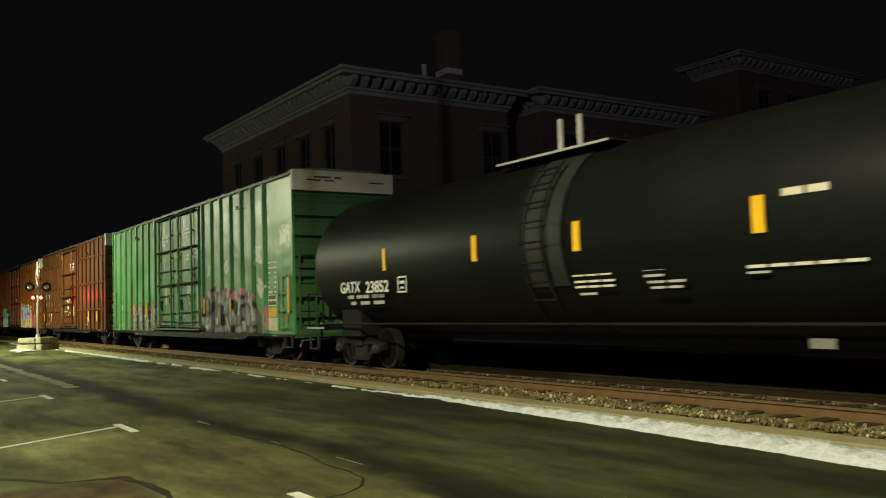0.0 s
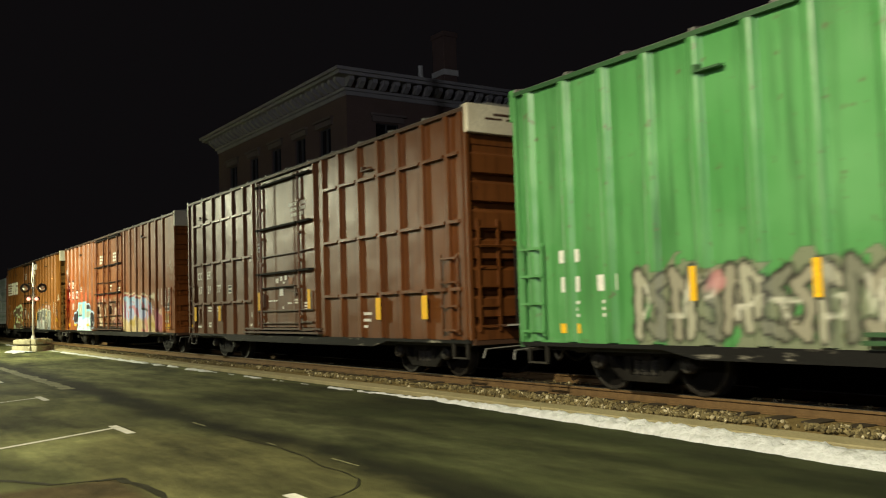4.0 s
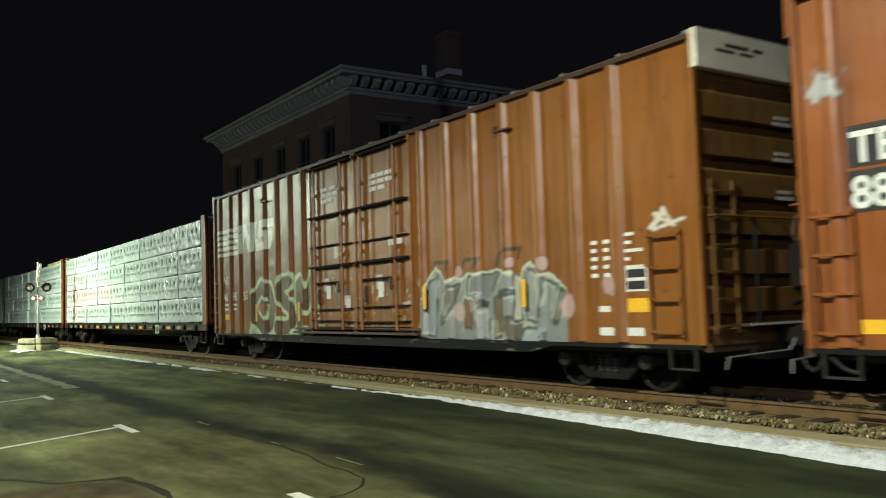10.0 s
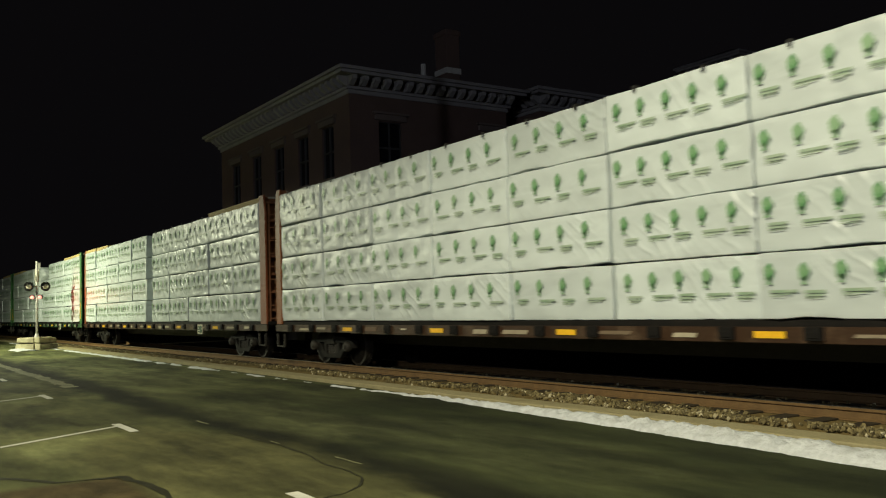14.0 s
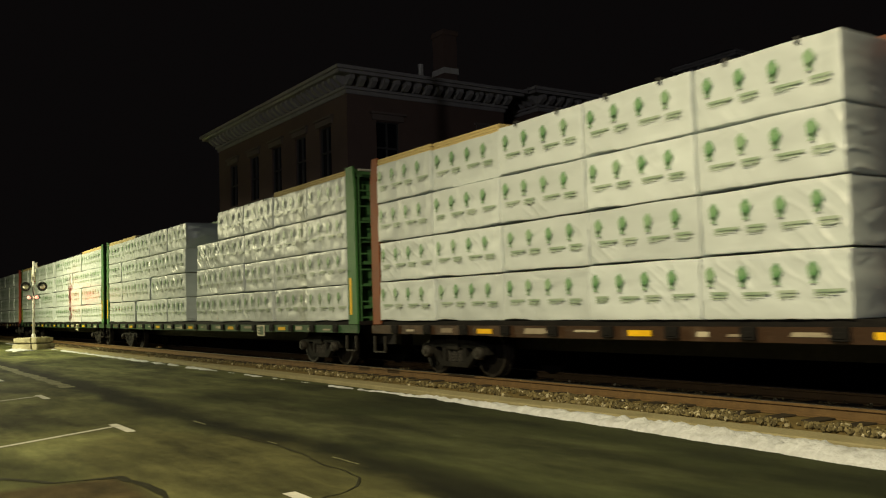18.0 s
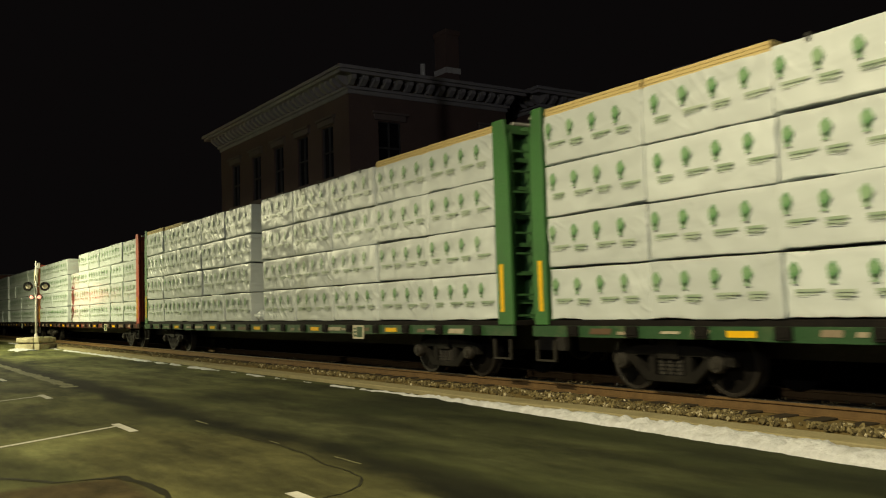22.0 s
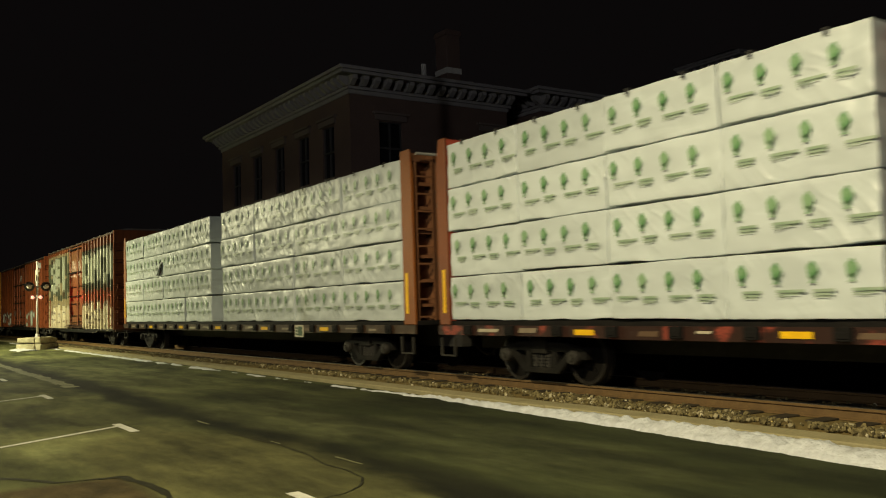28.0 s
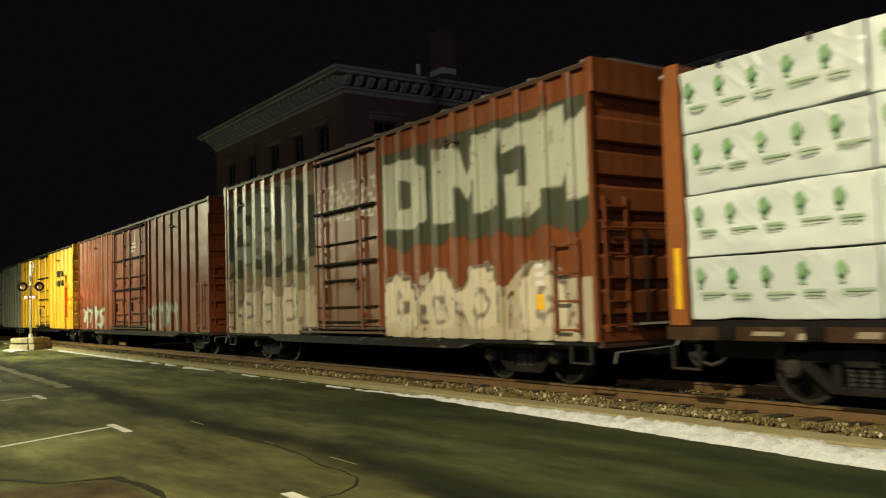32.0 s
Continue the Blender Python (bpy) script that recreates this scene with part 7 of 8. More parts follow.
def wrap_wad(u):
    """A crumpled wad of torn sheet that lies on a deck in the gap of the load."""
    bm = bmesh.new()
    bmesh.ops.create_icosphere(bm, subdivisions=4, radius=1.0)
    for v in bm.verts:
        d = v.co.normalized()
        r = 1 + 0.28 * noise.noise(d * 1.7) + 0.14 * noise.noise(d * 4.5) + 0.06 * abs(noise.noise(d * 11.0))
        v.co = Vector((0.26 * d.x, 0.24 * d.y, 0.17 * d.z)) * r
        v.co.z = max(0.002, v.co.z + 0.15)
    ob = part("wrap_wad", bm, WRAP, None, "", 0, True)
    tagged(ob, "crumpled wad of torn white plastic wrap on the deck", "plastic wrap")
    ob.location = (u, TRACK_Y - 1.14, RAIL_Z + 1.07)
    MOVERS.append(ob)


def load_lumber(u, front, rear, gap, seed, open_front=0, open_rear=0, missing=(), torn=None):
    """front, rear: (count, length) of the bundles of both halves; u: the load's front face. missing: (half, index) of bundles left out on top."""
    rnd = random.Random(seed)
    x, rest = u, bmesh.new()
    for half, (count, length) in enumerate((front, rear)):
        for i in range(count):
            for tier in range(4):
                op = tier == 3 and (half == 0 and i < open_front or half == 1 and i >= count - open_rear)
                if tier == 3 and (half, i) in missing:
                    continue
                bundle(x, tier, length - 0.028, rnd.randrange(4), op, rnd.uniform(-0.012, 0.012), rnd.uniform(-0.035, 0.035), (half, i, tier) == torn, bool(missing) and gap > 0.9 and (half, i, tier) == (1, 0, 3))
                box(rest, x - u - length + 0.012, x - u, 0.17, 1.39, 1.075 + tier * 0.836, 1.075 + tier * 0.836 + 0.805)
            x -= length
        x -= gap if half == 0 else 0
    # the row behind the beam, which stays hidden from the near side
    ob = part("lumber_stack", rest, WRAP, None, "", 0.02)
    ob.location = (u, TRACK_Y, RAIL_Z)
    tagged(ob, "far row of lumber bundles in white plastic wrap", "lumber stack", "far lumber rows", "stuff")
    MOVERS.append(ob)


def tank_car(u):
    """u: place of the rear end sill at the start; x runs forward from it."""
    car = empty("tank_car", u, TRACK_Y, RAIL_Z, "glossy black railway tank car with yellow reflectors", "tank car")
    MOVERS.append(car)
    r, zc, L = 1.62, 2.38, 17.6
    bm = bmesh.new()
    prof = [(0.28, 0.0)] + [(0.28 + 0.62 * (1 - math.cos(a)), r * math.sin(a)) for a in (0.2, 0.45, 0.7, 0.95, 1.2, 1.4, math.pi / 2)]
    prof = prof + [(L - x, q) for x, q in prof[::-1]]
    n, rings = 64, []
    for x, q in prof:
        rings.append([bm.verts.new((x, q * math.sin(math.tau * k / n), zc + q * math.cos(math.tau * k / n))) for k in range(n)] if q > 0 else [bm.verts.new((x, 0, zc))])
    for a, b in zip(rings, rings[1:]):
        for k in range(n):
            j = (k + 1) % n
            if len(a) == 1:
                bm.faces.new((a[0], b[j], b[k]))
            elif len(b) == 1:
                bm.faces.new((a[k], a[j], b[0]))
            else:
                bm.faces.new((a[k], a[j], b[j], b[k]))
    part("tank_shell", bm, TANKBLACK, car, "", 0, True)
    for x in (8.62, 9.72):
        bm = bmesh.new()
        hoops = [[bm.verts.new((x + dx, q * math.sin(math.tau * k / 48), zc + q * math.cos(math.tau * k / 48))) for k in range(48)] for dx, q in ((-0.03, r - 0.01), (-0.025, r + 0.012), (0.025, r + 0.012), (0.03, r - 0.01))]
        for a, b in zip(hoops, hoops[1:]):
            for k in range(48):
                bm.faces.new((a[k], a[k - 1], b[k - 1], b[k]))
        part("shell_band", bm, TANKBLACK, car)
    bm = bmesh.new()
    rows = [[bm.verts.new((x, -(r + 0.022) * math.sin(a), zc + (r + 0.022) * math.cos(a))) for x in (8.66, 9.68)] for a in np.linspace(0.3, 2.05, 20)]
    for a, b in zip(rows, rows[1:]):
        bm.faces.new((a[0], a[1], b[1], b[0]))
    part("ladder_jacket", bm, TANKGREY, car, "dull grey jacket under the ladder", 0, True)
    # walkway, hand rails and ladder in the middle
    xm = 9.1
    bm = bmesh.new()
    box(bm, xm - 1.75, xm + 1.1, -1.02, -0.45, zc + r - 0.11, zc + r - 0.09)
    part("walkway", bm, BLACK, car, "grated steel walkway on top", 0.006)
    boxed("walkway_edge", (xm - 1.75, xm + 1.1, -1.05, -1.02, zc + r - 0.13, zc + r - 0.09), GREYPAINT, car, "pale walkway edge")
    bm = bmesh.new()
    for x in (xm - 0.05, xm + 0.42):
        tube(bm, (x, -0.98, zc + r - 0.1), (x, -0.98, zc + r + 0.42), 0.05, 10)
    part("hand_rail", bm, GREYPAINT, car, "pale upright rail posts")
    bm = bmesh.new()
    tube(bm, (xm, 0, zc + r - 0.05), (xm, 0, zc + r + 0.12), 0.42, 24)
    part("dome", bm, TANKBLACK, car, "", 0.02)
    for dx in (-0.26, 0.26):
        bm = bmesh.new()
        rows = []
        for a in np.linspace(0.75, 2.2, 12):
            rows.append([bm.verts.new((xm + dx + e, -q * math.sin(a), zc + q * math.cos(a))) for e, q in ((-0.03, r + 0.13), (0.03, r + 0.13), (0.03, r + 0.15), (-0.03, r + 0.15))])
        for p, q in zip(rows, rows[1:]):
            for k in range(4):
                bm.faces.new((p[k], p[k - 1], q[k - 1], q[k]))
        part("ladder_rail", bm, GEAR, car)
    for a in np.linspace(0.85, 2.15, 8):
        p = (-(r + 0.16) * math.sin(a), zc + (r + 0.16) * math.cos(a))
        bm = bmesh.new()
        tube(bm, (xm - 0.26, *p), (xm + 0.26, *p), 0.018, 6)
        part("rung", bm, GEAR, car)
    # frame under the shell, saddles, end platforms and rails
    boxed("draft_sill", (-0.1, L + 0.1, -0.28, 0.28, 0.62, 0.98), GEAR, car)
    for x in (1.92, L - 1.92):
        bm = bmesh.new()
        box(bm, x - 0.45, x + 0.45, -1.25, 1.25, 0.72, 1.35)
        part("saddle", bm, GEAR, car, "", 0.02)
    for x0 in (0.0, L - 0.9):
        boxed("end_platform", (x0, x0 + 0.9, -1.45, 1.45, 0.9, 0.95), GEAR, car)
        boxed("platform_edge", (x0, x0 + 0.9, -1.47, -1.45, 0.9, 0.94), GREYPAINT, car, "pale platform edge")
        bm = bmesh.new()
        for x in (x0 + 0.05, x0 + 0.85):
            tube(bm, (x, -1.44, 0.95), (x, -1.44, 1.75), 0.022, 8)
        tube(bm, (x0 + 0.05, -1.44, 1.75), (x0 + 0.85, -1.44, 1.75), 0.022, 8)
        part("end_rail", bm, GEAR, car)
    for y in (-1.44, 1.44):
        bm = bmesh.new()
        tube(bm, (0.9, y, 1.02), (L - 0.9, y, 1.02), 0.025, 8)
        part("side_rail", bm, GEAR, car)
    # reflective strips, lettering and stencils on the shell
    def on_shell(z):
        return -math.sqrt(max(0.0, (r + 0.01) ** 2 - (z - zc) ** 2))
    for x, half in ((4.14, 0.05), (7.35, 0.07), (10.02, 0.075), (13.28, 0.09), (16.4, 0.09)):
        boxed("reflector", (x - half, x + half, on_shell(2.5) - 0.006, on_shell(2.5) + 0.03, 2.14, 2.6), YELLOW, car, "yellow reflective strip")
    y = on_shell(1.95) - 0.03
    lettering("GATX", 0.34, WHITE, car, 2.1, y, 1.72)
    wide = lettering("23852", 0.34, WHITE, car, 3.28, y, 1.70)
    wide.matrix_local = pose(3.28, y, 1.70, 90, 0, 0) @ Matrix.Diagonal((1.17, 1, 1, 1))
    bm = bmesh.new()
    for x0, x1, z0, z1 in ((4.64, 4.99, 1.66, 1.69), (4.64, 4.99, 1.96, 1.99), (4.64, 4.67, 1.69, 1.96), (4.96, 4.99, 1.69, 1.96), (4.72, 4.90, 1.84, 1.90), (4.74, 4.88, 1.74, 1.78)):
        box(bm, x0, x1, y - 0.004, y, z0, z1)
    part("placard", bm, WHITE, car, "white stencilled square")
    for x0, z, w in ((2.2, 1.66, 0.32), (2.6, 1.66, 0.62), (3.3, 1.66, 0.58), (2.35, 1.52, 0.28), (2.8, 1.52, 0.48), (3.38, 1.52, 0.54)):
        stencil(car, x0, z, (w,), on_shell(1.62) - 0.02, 0.1, 0.075, GREYPAINT)
    for x, z, w in ((9.78, 1.79, 0.88), (9.82, 1.69, 0.9), (9.84, 1.61, 0.88), (9.94, 1.5, 0.42)):
        stencil(car, x, z, (w,), on_shell(1.7) - 0.02, 0.1, 0.035, GREYPAINT if w < 0.5 else CREAM)
    for x, z, w in ((11.22, 1.81, 0.5), (11.26, 1.72, 0.42), (11.33, 1.63, 0.72), (11.38, 1.55, 0.62)):
        stencil(car, x, z, (w,), on_shell(1.7) - 0.02, 0.1, 0.035, GREYPAINT)
    stencil(car, 13.0, 1.76, (1.62,), on_shell(1.72) - 0.02, 0.09, 0.04, CREAM)
    stencil(car, 13.0, 1.68, (0.38,), on_shell(1.72) - 0.02, 0.09, 0.03, GREYPAINT)
    stencil(car, 13.62, 2.64, (0.66,), on_shell(2.62) - 0.01, 0.07, 0.09, CREAM)
    boxed("placard", (13.78, 14.11, -1.47, -1.45, 0.74, 0.86), ROOF, car, "small pale placard under the frame")
    bogie(car, 1.92)
    bogie(car, L - 1.92)
    coupler(car, 0.0, -1)
    coupler(car, L, 1)
    for x in (0.4, L - 0.4):
        stirrup(car, x, -1.46)
    return car


SILL_BROWN = worn("grimy_brown_sill", (0.045, 0.023, 0.012), (0.15, 0.10, 0.06), 0.38, scale=2.2, amount=(0.52, 0.72))
SILL_GREEN = worn("grimy_green_sill", (0.03, 0.085, 0.035), (0.13, 0.15, 0.08), 0.38, scale=2.2, amount=(0.52, 0.72))
SILL_RED = worn("grimy_red_sill", (0.035, 0.015, 0.011), (0.42, 0.08, 0.05), 0.38, scale=2.4, amount=(0.54, 0.62))
GREEN = painted("green_car_paint", (0.068, 0.26, 0.072), (0.10, 0.32, 0.105), (0.10, 0.10, 0.05))
BROWN = painted("brown_car_paint", (0.1098, 0.0360, 0.0086), (0.1260, 0.0441, 0.0108), (0.065, 0.022, 0.010))
ORANGE = painted("orange_car_paint", (0.2358, 0.0684, 0.0108), (0.2655, 0.0864, 0.0144), (0.16, 0.06, 0.03))
OCHRE = painted("ochre_car_paint", (0.2250, 0.0819, 0.0126), (0.2475, 0.1017, 0.0180), (0.12, 0.06, 0.025))
# darker ochre for the end walls, with the shade between cars in its colour
SHADED_OCHRE_END = painted("shaded_ochre_end", (0.125, 0.062, 0.014), (0.16, 0.085, 0.022), (0.07, 0.035, 0.015))
REDBROWN = painted("red_brown_car_paint", (0.185, 0.055, 0.018), (0.21, 0.07, 0.025), (0.14, 0.05, 0.03))
OXIDE = painted("oxide_red_car_paint", (0.225, 0.052, 0.016), (0.25, 0.066, 0.022), (0.12, 0.05, 0.03))
# ends of the red brown car: shade from the car ahead, as colour
SHADED_OXIDE_END = painted("shaded_oxide_end", (0.17, 0.05, 0.017), (0.19, 0.06, 0.02), (0.09, 0.035, 0.02))
YELLOWCAR = painted("yellow_car_paint", (0.75, 0.42, 0.02), (0.70, 0.42, 0.06), (0.20, 0.10, 0.04))
GREYCAR = painted("grey_car_paint", (0.20, 0.20, 0.17), (0.25, 0.24, 0.20), (0.12, 0.08, 0.05))
# green car's ends, coloured darker for the shade between the cars
SHADED_GREEN_END = worn("shaded_green_end", (0.040, 0.125, 0.040), (0.040, 0.085, 0.035), 0.7, scale=1.6)
DARKGREEN = worn("dark_green_part", (0.03, 0.10, 0.035), (0.05, 0.07, 0.04), 0.5)
DARKBROWN = worn("dark_brown_part", (0.07, 0.035, 0.02), (0.05, 0.03, 0.02), 0.5)
BEAM_ORANGE = worn("beam_orange", (0.28, 0.085, 0.017), (0.18, 0.062, 0.02), 0.5, scale=1.5)
BEAM_RUST = worn("beam_rust", (0.23, 0.066, 0.021), (0.14, 0.048, 0.024), 0.55, scale=1.5)
# duller copies of the beam paints: shade inside the bulkheads put into colour
BEAM_SHADE = worn("beam_shade", (0.20, 0.078, 0.030), (0.08, 0.042, 0.024), 0.7, scale=1.5)
SHADE_RED = worn("red_shade", (0.42, 0.065, 0.032), (0.10, 0.03, 0.02), 0.7, scale=1.5)
SHADE_GREEN = worn("green_shade", (0.042, 0.14, 0.042), (0.024, 0.05, 0.022), 0.7, scale=1.5)
BEAM_GREEN = worn("beam_green", (0.045, 0.17, 0.045), (0.04, 0.11, 0.04), 0.5, scale=1.5)
BEAM_RED = worn("beam_red", (0.52, 0.075, 0.035), (0.36, 0.055, 0.03), 0.5, scale=1.5)


def spaced(a, b, n):
    return [a + (b - a) * i / (n - 1) for i in range(n)]


def train():
    tank_car(-19.6 - 0.35)
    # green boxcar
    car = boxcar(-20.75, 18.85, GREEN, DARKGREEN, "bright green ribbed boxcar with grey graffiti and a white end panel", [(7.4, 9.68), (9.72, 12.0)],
                 spaced(1.9, 7.05, 7) + spaced(12.5, 18.55, 8), paint_green, end_panel=CREAM, end_shade=SHADED_GREEN_END)
    for a, z in ((4.35, 1.35), (6.7, 1.35), (13.4, 1.35), (15.2, 1.35)):
        reflector(car, -a, z)
    reflector(car, -0.14, 1.30, h=0.92)
    stencil(car, -9.0, 4.25, (0.8, 0.85, 0.6), -1.50, 0.13, 0.08)
    stencil(car, -11.4, 4.15, (0.75, 0.8, 0.5), -1.50, 0.13, 0.08)
    stencil(car, -1.68, 2.7, (0.58, 0.6), -1.445, 0.14, 0.055)
    stencil(car, -1.68, 2.42, (0.2, 0.11, 0.12, 0.14, 0.3, 0.22), -1.445, 0.13, 0.05)
    stencil(car, -1.26, 2.42, (0.17, 0.14, 0.16, 0.13, 0.15, 0.16), -1.445, 0.13, 0.05)
    boxed("orange_tag", (-0.68, -0.34, -1.448, -1.442, 1.08, 1.26), BEAM_ORANGE, car, "small orange tag")
    placard_frame(car, -1.7, 1.5, 0.55, 0.3)
    boxed("placard", (-1.7, -1.14, -1.448, -1.442, 1.2, 1.46), YELLOW, car, "yellow placard")
    stencil(car, -8.6, 3.35, (0.3, 0.3), -1.50, 0.12, 0.07)
    stencil(car, -7.9, 3.35, (0.3, 0.3), -1.50, 0.12, 0.07)
    stencil(car, -17.93, 2.2, (0.24,), -1.445, 0.1, 0.2)
    stencil(car, -17.66, 2.2, (0.22,), -1.445, 0.1, 0.2)
    for a in (17.9, 17.67, 17.09, 16.87):
        stencil(car, -a, 1.78, (0.22,), -1.445, 0.1, 0.24)
    stencil(car, -17.8, 1.4, (0.36, 0.3, 0.34), -1.445, 0.1, 0.05)
    stencil(car, -17.0, 1.4, (0.34, 0.3, 0.3), -1.445, 0.1, 0.05)
    boxed("placard", (-17.95, -17.5, -1.448, -1.443, 0.9, 1.05), YELLOW, car, "yellow placard")
    # brown panelled boxcar
    posts = [0.12, 0.6, 1.45, 2.35, 3.2, 4.1, 5.0, 5.85, 10.25, 10.95, 11.83, 12.69, 13.55, 14.43, 15.35]
    car = boxcar(-41.1, 15.82, BROWN, DARKBROWN, "dark brown panelled boxcar with yellow reflectors and white numbers", [(6.3, 9.9)], posts, plain, end_panel=CREAM, style="panel", top=5.14, rod_at=(0.10, 0.775))
    for text, a, z in (("CO", 15.08, 2.46), ("ER", 14.2, 2.46), ("17", 15.0, 2.01), ("31", 14.14, 2.01), ("77", 13.3, 2.01)):
        lettering(text, 0.33, WHITE, car, -a, -1.446, z)
    for a in (15.03, 12.81, 3.2, 1.4):
        reflector(car, -a, 1.14, h=0.46, w=0.2)
    for a in (9.69, 6.57):
        reflector(car, -a, 1.42, h=0.48, w=0.16)
    for k, (w, sh) in enumerate(((1.02, 0.0), (0.9, 0.07), (0.78, 0.12))):
        stencil(car, -7.74 + sh, 4.12 - 0.135 * k, (w,), -1.50, 0.14, 0.085)
    for k, (w, sh) in enumerate(((0.29, 0.0), (0.25, 0.0), (0.2, 0.02))):
        stencil(car, -9.83 + sh, 3.25 - 0.1 * k, (w,), -1.50, 0.1, 0.055)
    stencil(car, -9.79, 2.71, (0.31,), -1.50, 0.13, 0.09)
    stencil(car, -10.65, 2.89, (0.34,), -1.445, 0.13, 0.08)
    stencil(car, -8.53, 2.40, (0.7,), -1.50, 0.2, 0.035)
    for a, b, w in ((8.66, 2.24, 0.2), (8.38, 2.28, 0.15), (8.11, 2.3, 0.18)):
        stencil(car, -a, b, (w,), -1.50, 0.2, 0.12)
    stencil(car, -8.2, 2.14, (0.12,), -1.50, 0.2, 0.05)
    stencil(car, -8.43, 1.97, (0.28,), -1.50, 0.2, 0.19)
    boxed("orange_tag", (-7.85, -7.62, -1.503, -1.5, 2.06, 2.22), BEAM_ORANGE, car, "small orange tag")
    stencil(car, -9.17, 1.68, (0.64,), -1.50, 0.2, 0.04)
    stencil(car, -7.93, 1.6, (0.3,), -1.50, 0.2, 0.04)
    stencil(car, -7.53, 1.68, (0.5, 0.3), -1.50, 0.07, 0.045)
    stencil(car, -6.93, 1.59, (0.32, 0.28, 0.2), -1.50, 0.075, 0.045)
    stencil(car, -8.27, 1.5, (0.12,), -1.50, 0.1, 0.06)
    stencil(car, -10.42, 2.22, (0.1,), -1.445, 0.1, 0.06)
    stencil(car, -10.52, 1.37, (0.24,), -1.445, 0.1, 0.13)
    stencil(car, -10.63, 1.06, (0.24,), -1.445, 0.1, 0.07)
    placard_frame(car, -12.33, 1.96, 0.28, 0.24)
    stencil(car, -14.14, 1.58, (0.44, 0.4), -1.445, 0.09, 0.05)
    stencil(car, -13.3, 1.58, (0.4, 0.36), -1.445, 0.09, 0.06)
    stencil(car, -15.1, 1.0, (0.42,), -1.445, 0.1, 0.06)
    stencil(car, -14.06, 1.1, (0.28, 0.24), -1.445, 0.09, 0.06)
    stencil(car, -4.1, 1.3, (0.5, 0.45, 0.3), -1.445, 0.14, 0.06)
    boxed("placard", (-15.75, -15.4, -1.448, -1.443, 0.95, 1.05), YELLOW, car, "yellow placard")
    # orange boxcar with the blue piece
    car = boxcar(-58.55, 18.6, ORANGE, DARKBROWN, "orange ribbed boxcar with blue and pink graffiti", [(7.1, 9.45), (9.5, 11.66)],
                 spaced(1.35, 6.8, 7) + [11.95, 12.75, 13.6, 14.5, 15.42, 16.36, 17.27, 18.2], paint_tbox, end_panel=CREAM, lifts=(4.0, 14.9))
    for text, a, z in (("TB", 18.02, 2.84), ("OX", 17.16, 2.84), ("88", 18.04, 2.33), ("92", 17.16, 2.33), ("72", 16.25, 2.33)):
        boxed("number_ground", (-a - 0.04, -a + 0.70, -1.447, -1.443, z - 0.05, z + 0.42), BLACK, car, "black patch behind the white characters")
        lettering(text, 0.50, WHITE, car, -a, -1.450, z)
    boxed("placard", (-1.29, -0.67, -1.448, -1.443, 0.88, 1.06), YELLOW, car, "yellow placard")
    boxed("placard", (-18.03, -17.4, -1.448, -1.443, 0.92, 1.08), YELLOW, car, "yellow placard")
    for a in (16.14, 13.43):
        boxed("reflector", (-a, -a + 0.45, -1.55, -1.544, 0.97, 1.07), YELLOW, car, "yellow reflective strip")
    stencil(car, -10.9, 4.1, (0.8, 0.8, 0.5), -1.50, 0.14, 0.09)
    stencil(car, -8.55, 4.1, (0.95, 0.9, 0.6), -1.50, 0.14, 0.09)
    stencil(car, -9.05, 2.73, (0.3, 0.2), -1.50, 0.13, 0.09)
    stencil(car, -7.7, 2.6, (0.5, 0.3), -1.50, 0.12, 0.06)
    stencil(car, -2.19, 2.33, (0.16,) * 6, -1.445, 0.075, 0.04)
    stencil(car, -1.74, 2.33, (0.14,) * 8, -1.445, 0.075, 0.04)
    stencil(car, -1.29, 2.31, (0.27, 0.22, 0.1, 0.16, 0.4, 0.36, 0.25), -1.445, 0.072, 0.035)
    stencil(car, -0.87, 2.33, (0.19,) * 3, -1.445, 0.075, 0.04)
    stencil(car, -0.87, 2.04, (0.19,) * 3, -1.445, 0.075, 0.04)
    placard_frame(car, -1.27, 1.51, 0.54, 0.3)
    boxed("worn_placard", (-1.24, -0.78, -1.447, -1.443, 1.2, 1.44), OLIVE, car, "rubbed yellow placard")
    stencil(car, -1.24, 1.19, (0.45,), -1.445, 0.1, 0.08, CREAM)
    placard_frame(car, -15.17, 2.62, 0.36, 0.24)
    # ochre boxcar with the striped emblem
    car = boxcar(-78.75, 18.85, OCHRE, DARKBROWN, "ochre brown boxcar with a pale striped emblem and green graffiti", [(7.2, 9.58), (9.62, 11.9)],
                 spaced(1.5, 6.85, 7) + [12.4, 13.2, 14.05, 14.9, 15.85, 16.76, 17.52, 18.4], paint_ns, end_panel=CREAM, end_shade=SHADED_OCHRE_END, lifts=(4.28, 14.94), res=0.024)
    lettering("NS", 0.34, WHITE, car, -18.2, -1.446, 2.21)
    for text, a in (("46", 18.19), ("95", 17.44), ("51", 16.57)):
        lettering(text, 0.34, WHITE, car, -a, -1.446, 1.72)
    stencil(car, -18.1, 1.62, (0.36, 0.36), -1.446, 0.13, 0.05)
    stencil(car, -17.4, 1.62, (0.36, 0.36), -1.446, 0.13, 0.05)
    boxed("placard", (-18.1, -17.65, -1.448, -1.443, 1.15, 1.32), YELLOW, car, "yellow placard")
    for a in (15.34, 12.53):
        reflector(car, -a, 1.1, h=0.48)
    for a in (6.67, 3.61):
        reflector(car, -a, 1.32, h=0.46)
    stencil(car, -11.23, 4.27, (0.8, 0.85, 0.6), -1.50, 0.14, 0.09)
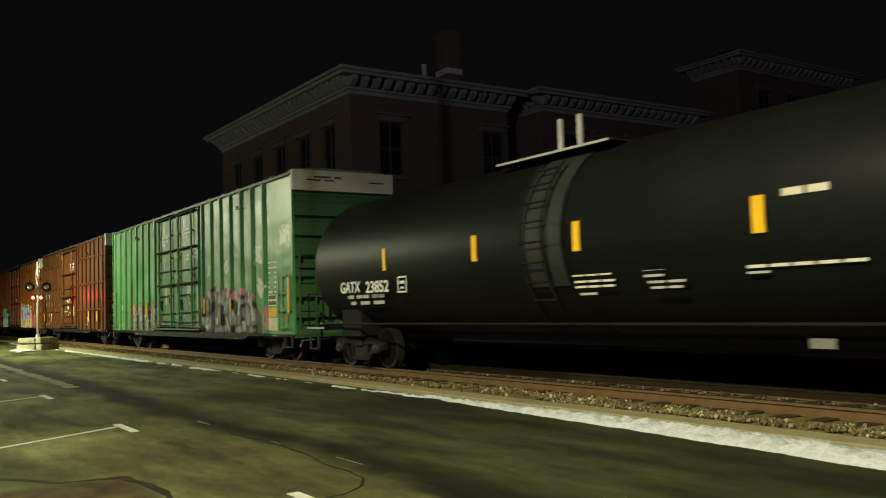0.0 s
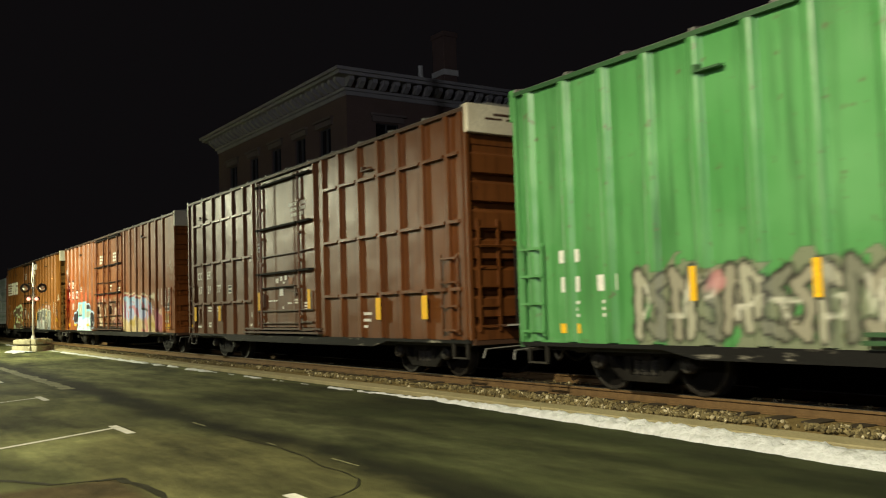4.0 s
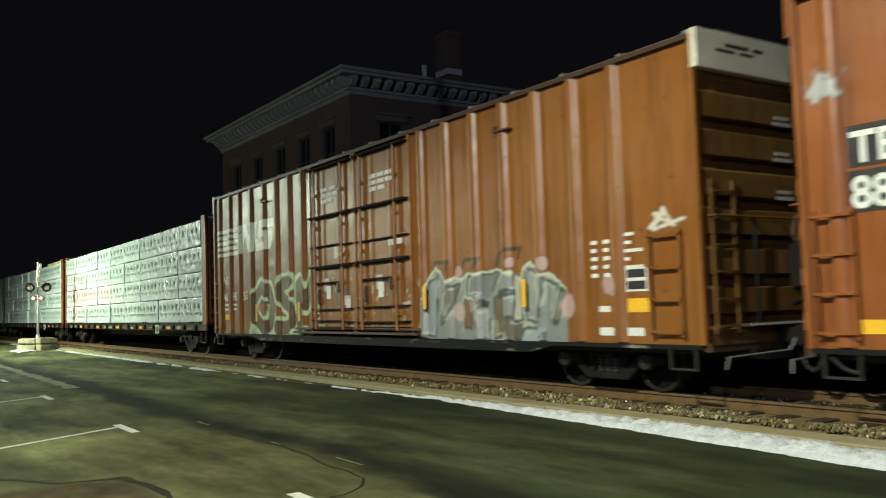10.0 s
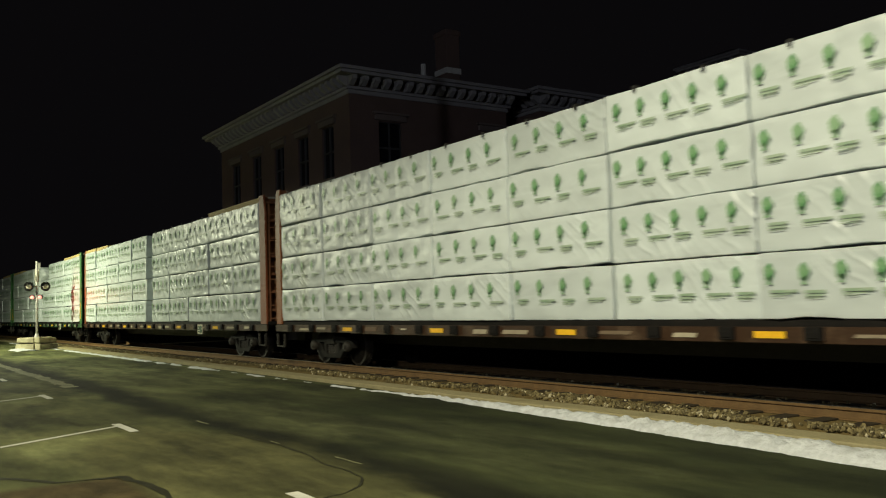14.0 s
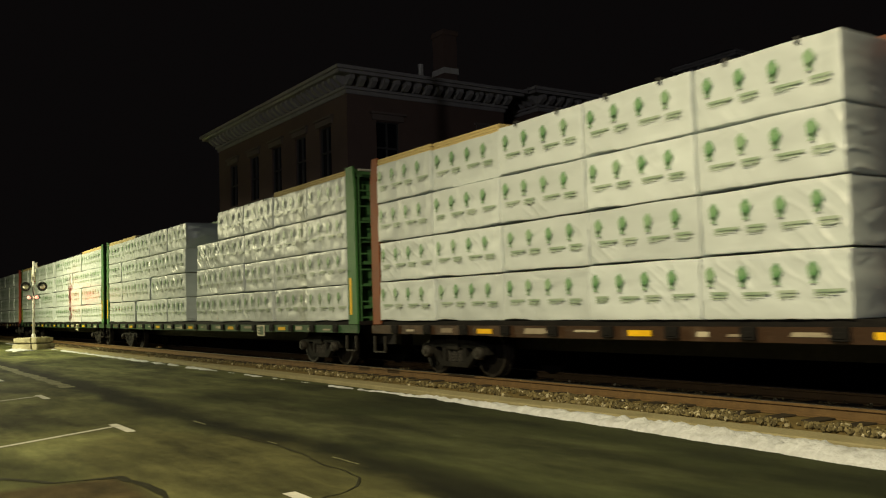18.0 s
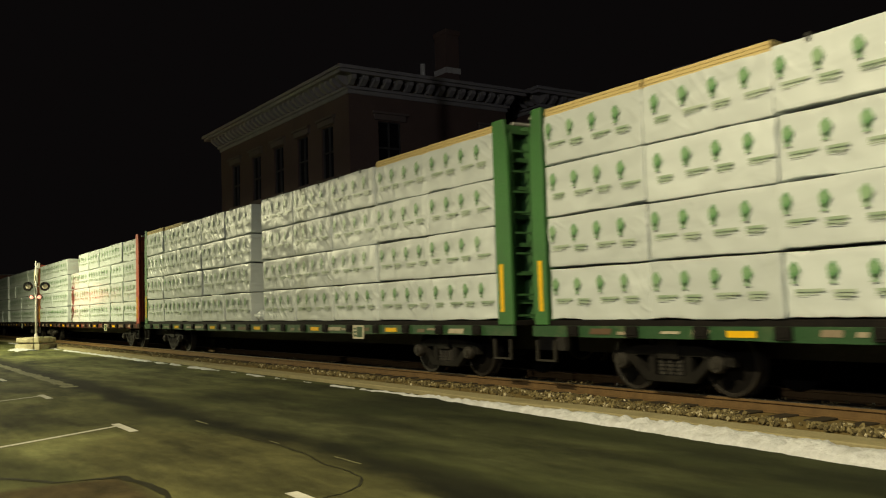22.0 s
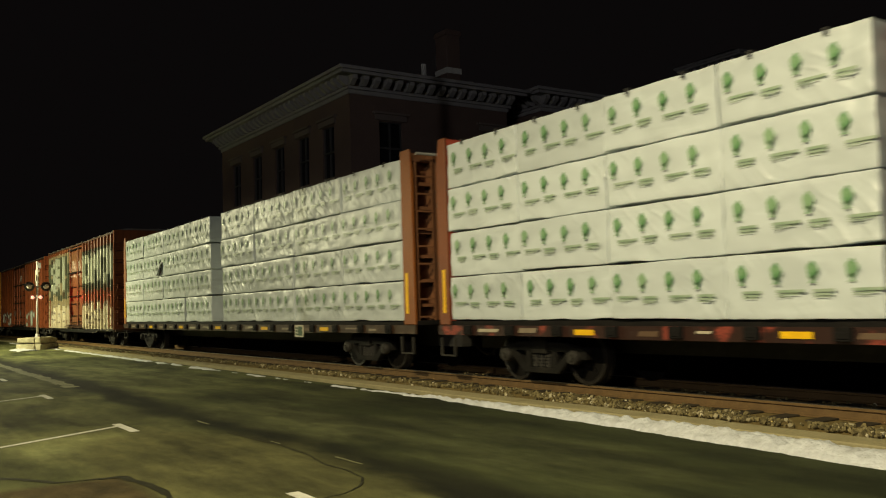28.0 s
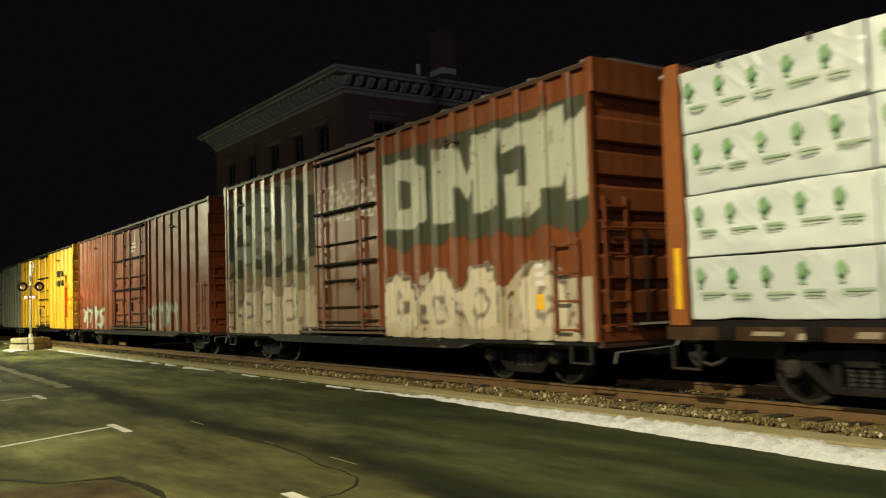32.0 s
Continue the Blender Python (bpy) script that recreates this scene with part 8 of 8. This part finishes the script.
    stencil(car, -8.85, 4.27, (1.0, 1.0, 0.7), -1.50, 0.14, 0.09)
    stencil(car, -10.3, 2.9, (0.22, 0.22, 0.22), -1.50, 0.2, 0.1)
    stencil(car, -8.1, 2.8, (0.6,), -1.50, 0.1, 0.12)
    stencil(car, -11.05, 1.92, (0.26,), -1.50, 0.1, 0.3)
    stencil(car, -10.07, 1.6, (0.26,), -1.50, 0.1, 0.26)
    stencil(car, -8.56, 1.92, (0.27,), -1.50, 0.1, 0.32)
    for a in (2.08, 1.82):
        stencil(car, -a, 2.29, (0.16, 0.14, 0.16, 0.14, 0.16), -1.445, 0.125, 0.06)
    stencil(car, -1.45, 2.36, (0.3, 0.24, 0.5, 0.2, 0.5), -1.445, 0.12, 0.05)
    placard_frame(car, -1.38, 1.5, 0.42, 0.34)
    stencil(car, -1.95, 1.3, (0.27,), -1.445, 0.1, 0.09)
    stencil(car, -1.95, 0.98, (0.34,), -1.445, 0.1, 0.12)
    stencil(car, -1.4, 0.98, (0.4,), -1.445, 0.1, 0.12)
    boxed("placard", (-1.36, -0.9, -1.448, -1.443, 1.2, 1.4), YELLOW, car, "yellow placard")
    # six lumber flatcars
    centerbeam(-99.17, 22.28, BEAM_ORANGE, SILL_BROWN, "orange centerbeam flatcar loaded with wrapped lumber", False, BEAM_SHADE)
    load_lumber(-99.17, (4, 2.52), (5, 2.43), 0.04, 1)
    centerbeam(-122.93, 22.2, BEAM_RUST, SILL_BROWN, "rust red centerbeam flatcar loaded with wrapped lumber", False, BEAM_SHADE)
    load_lumber(-122.93, (5, 2.14), (5, 2.13), 0.85, 2, open_front=2, open_rear=2)
    centerbeam(-146.62, 22.42, BEAM_GREEN, SILL_GREEN, "green centerbeam flatcar loaded with wrapped lumber", True, SHADE_GREEN)
    load_lumber(-146.62, (5, 2.12), (5, 2.16), 1.0, 3, open_front=2, open_rear=2, missing=((0, 4),))
    centerbeam(-170.4, 22.15, BEAM_GREEN, SILL_GREEN, "green centerbeam flatcar loaded with wrapped lumber", True, SHADE_GREEN)
    load_lumber(-170.4, (5, 2.13), (5, 2.14), 0.8, 4, open_front=2, open_rear=2)
    wrap_wad(-170.4 - 11.08)
    centerbeam(-194.18, 22.08, BEAM_RED, SILL_RED, "bright red centerbeam flatcar loaded with wrapped lumber", True, SHADE_RED, BEAM_RUST)
    load_lumber(-194.18, (6, 2.14), (4, 2.12), 0.74, 5, missing=((0, 5),))
    centerbeam(-217.95, 22.32, BEAM_ORANGE, SILL_BROWN, "orange centerbeam flatcar loaded with wrapped lumber", True, BEAM_SHADE)
    load_lumber(-217.95, (4, 2.70), (4, 2.64), 0.95, 6, torn=(1, 2, 2))
    # boxcars at the tail
    car = boxcar(-241.98, 15.4, REDBROWN, DARKBROWN, "red brown boxcar covered in huge pale letters", [(6.4, 9.36)], spaced(0.4, 6.05, 10) + spaced(9.75, 15.1, 9), paint_last, top=5.13, end_shade=SHADED_OXIDE_END, style="post")
    boxed("placard", (-1.4, -0.9, -1.448, -1.443, 1.25, 1.5), YELLOW, car, "yellow placard")
    stencil(car, -1.4, 2.0, (0.5, 0.4, 0.5), -1.446, 0.14, 0.08)
    car = boxcar(-259.0, 18.6, OXIDE, DARKBROWN, "oxide red ribbed boxcar with pale tags", [(6.9, 9.3), (9.34, 11.7)], spaced(1.2, 6.5, 7) + spaced(12.1, 18.2, 8), paint_tags, res=0.08)
    stencil(car, -9.0, 4.2, (0.8, 0.8, 0.5), -1.50, 0.14, 0.09)
    car = boxcar(-279.0, 15.6, YELLOWCAR, BLACK, "yellow boxcar with dark fittings", [(6.2, 9.2)], spaced(0.8, 5.8, 6) + spaced(9.6, 15.0, 6), plain, res=0.15)
    stencil(car, -4.0, 3.8, (1.6, 1.6), -1.51, 0.5, 0.3, BLACK)
    boxcar(-296.2, 18.4, GREYCAR, BLACK, "dull grey ribbed boxcar", [(6.9, 9.2), (9.24, 11.5)], spaced(1.2, 6.4, 6) + spaced(12.0, 18.0, 7), plain, res=0.15)
    boxcar(-316.2, 15.6, BROWN, DARKBROWN, "dark brown ribbed boxcar", [(6.2, 9.2)], spaced(0.8, 5.8, 6) + spaced(9.6, 15.0, 6), plain, res=0.15)


ground()
kerb()
snow()
track()
parking_marks()
worn_edge_line()
tar_seams()
buildings()
crossing_signal()
for lamp_row in LAMPS:
    unseen_lamp(*lamp_row)
train()


def motions():
    """The train rolls by to +x; every wheelset turns with it."""
    times = [0, 4, 8, 12, 16, 20, 24, 28, 32]
    for ob in MOVERS:
        m = ob.matrix_basis.copy()
        walk(ob, [(t, Matrix.Translation((rolled(t), 0, 0)) @ m) for t in times])
    steps, t = [], 0.0
    while t < 32.0:
        steps.append(t)
        t += 2 / FPS
    steps.append(32.0)
    rows = [(t, math.degrees(rolled(t) / 0.457)) for t in steps]
    for w, dx in WHEELS:
        walk(w, [(t, pose(dx, 0, 0.457, 0, a, 0)) for t, a in rows])


motions()
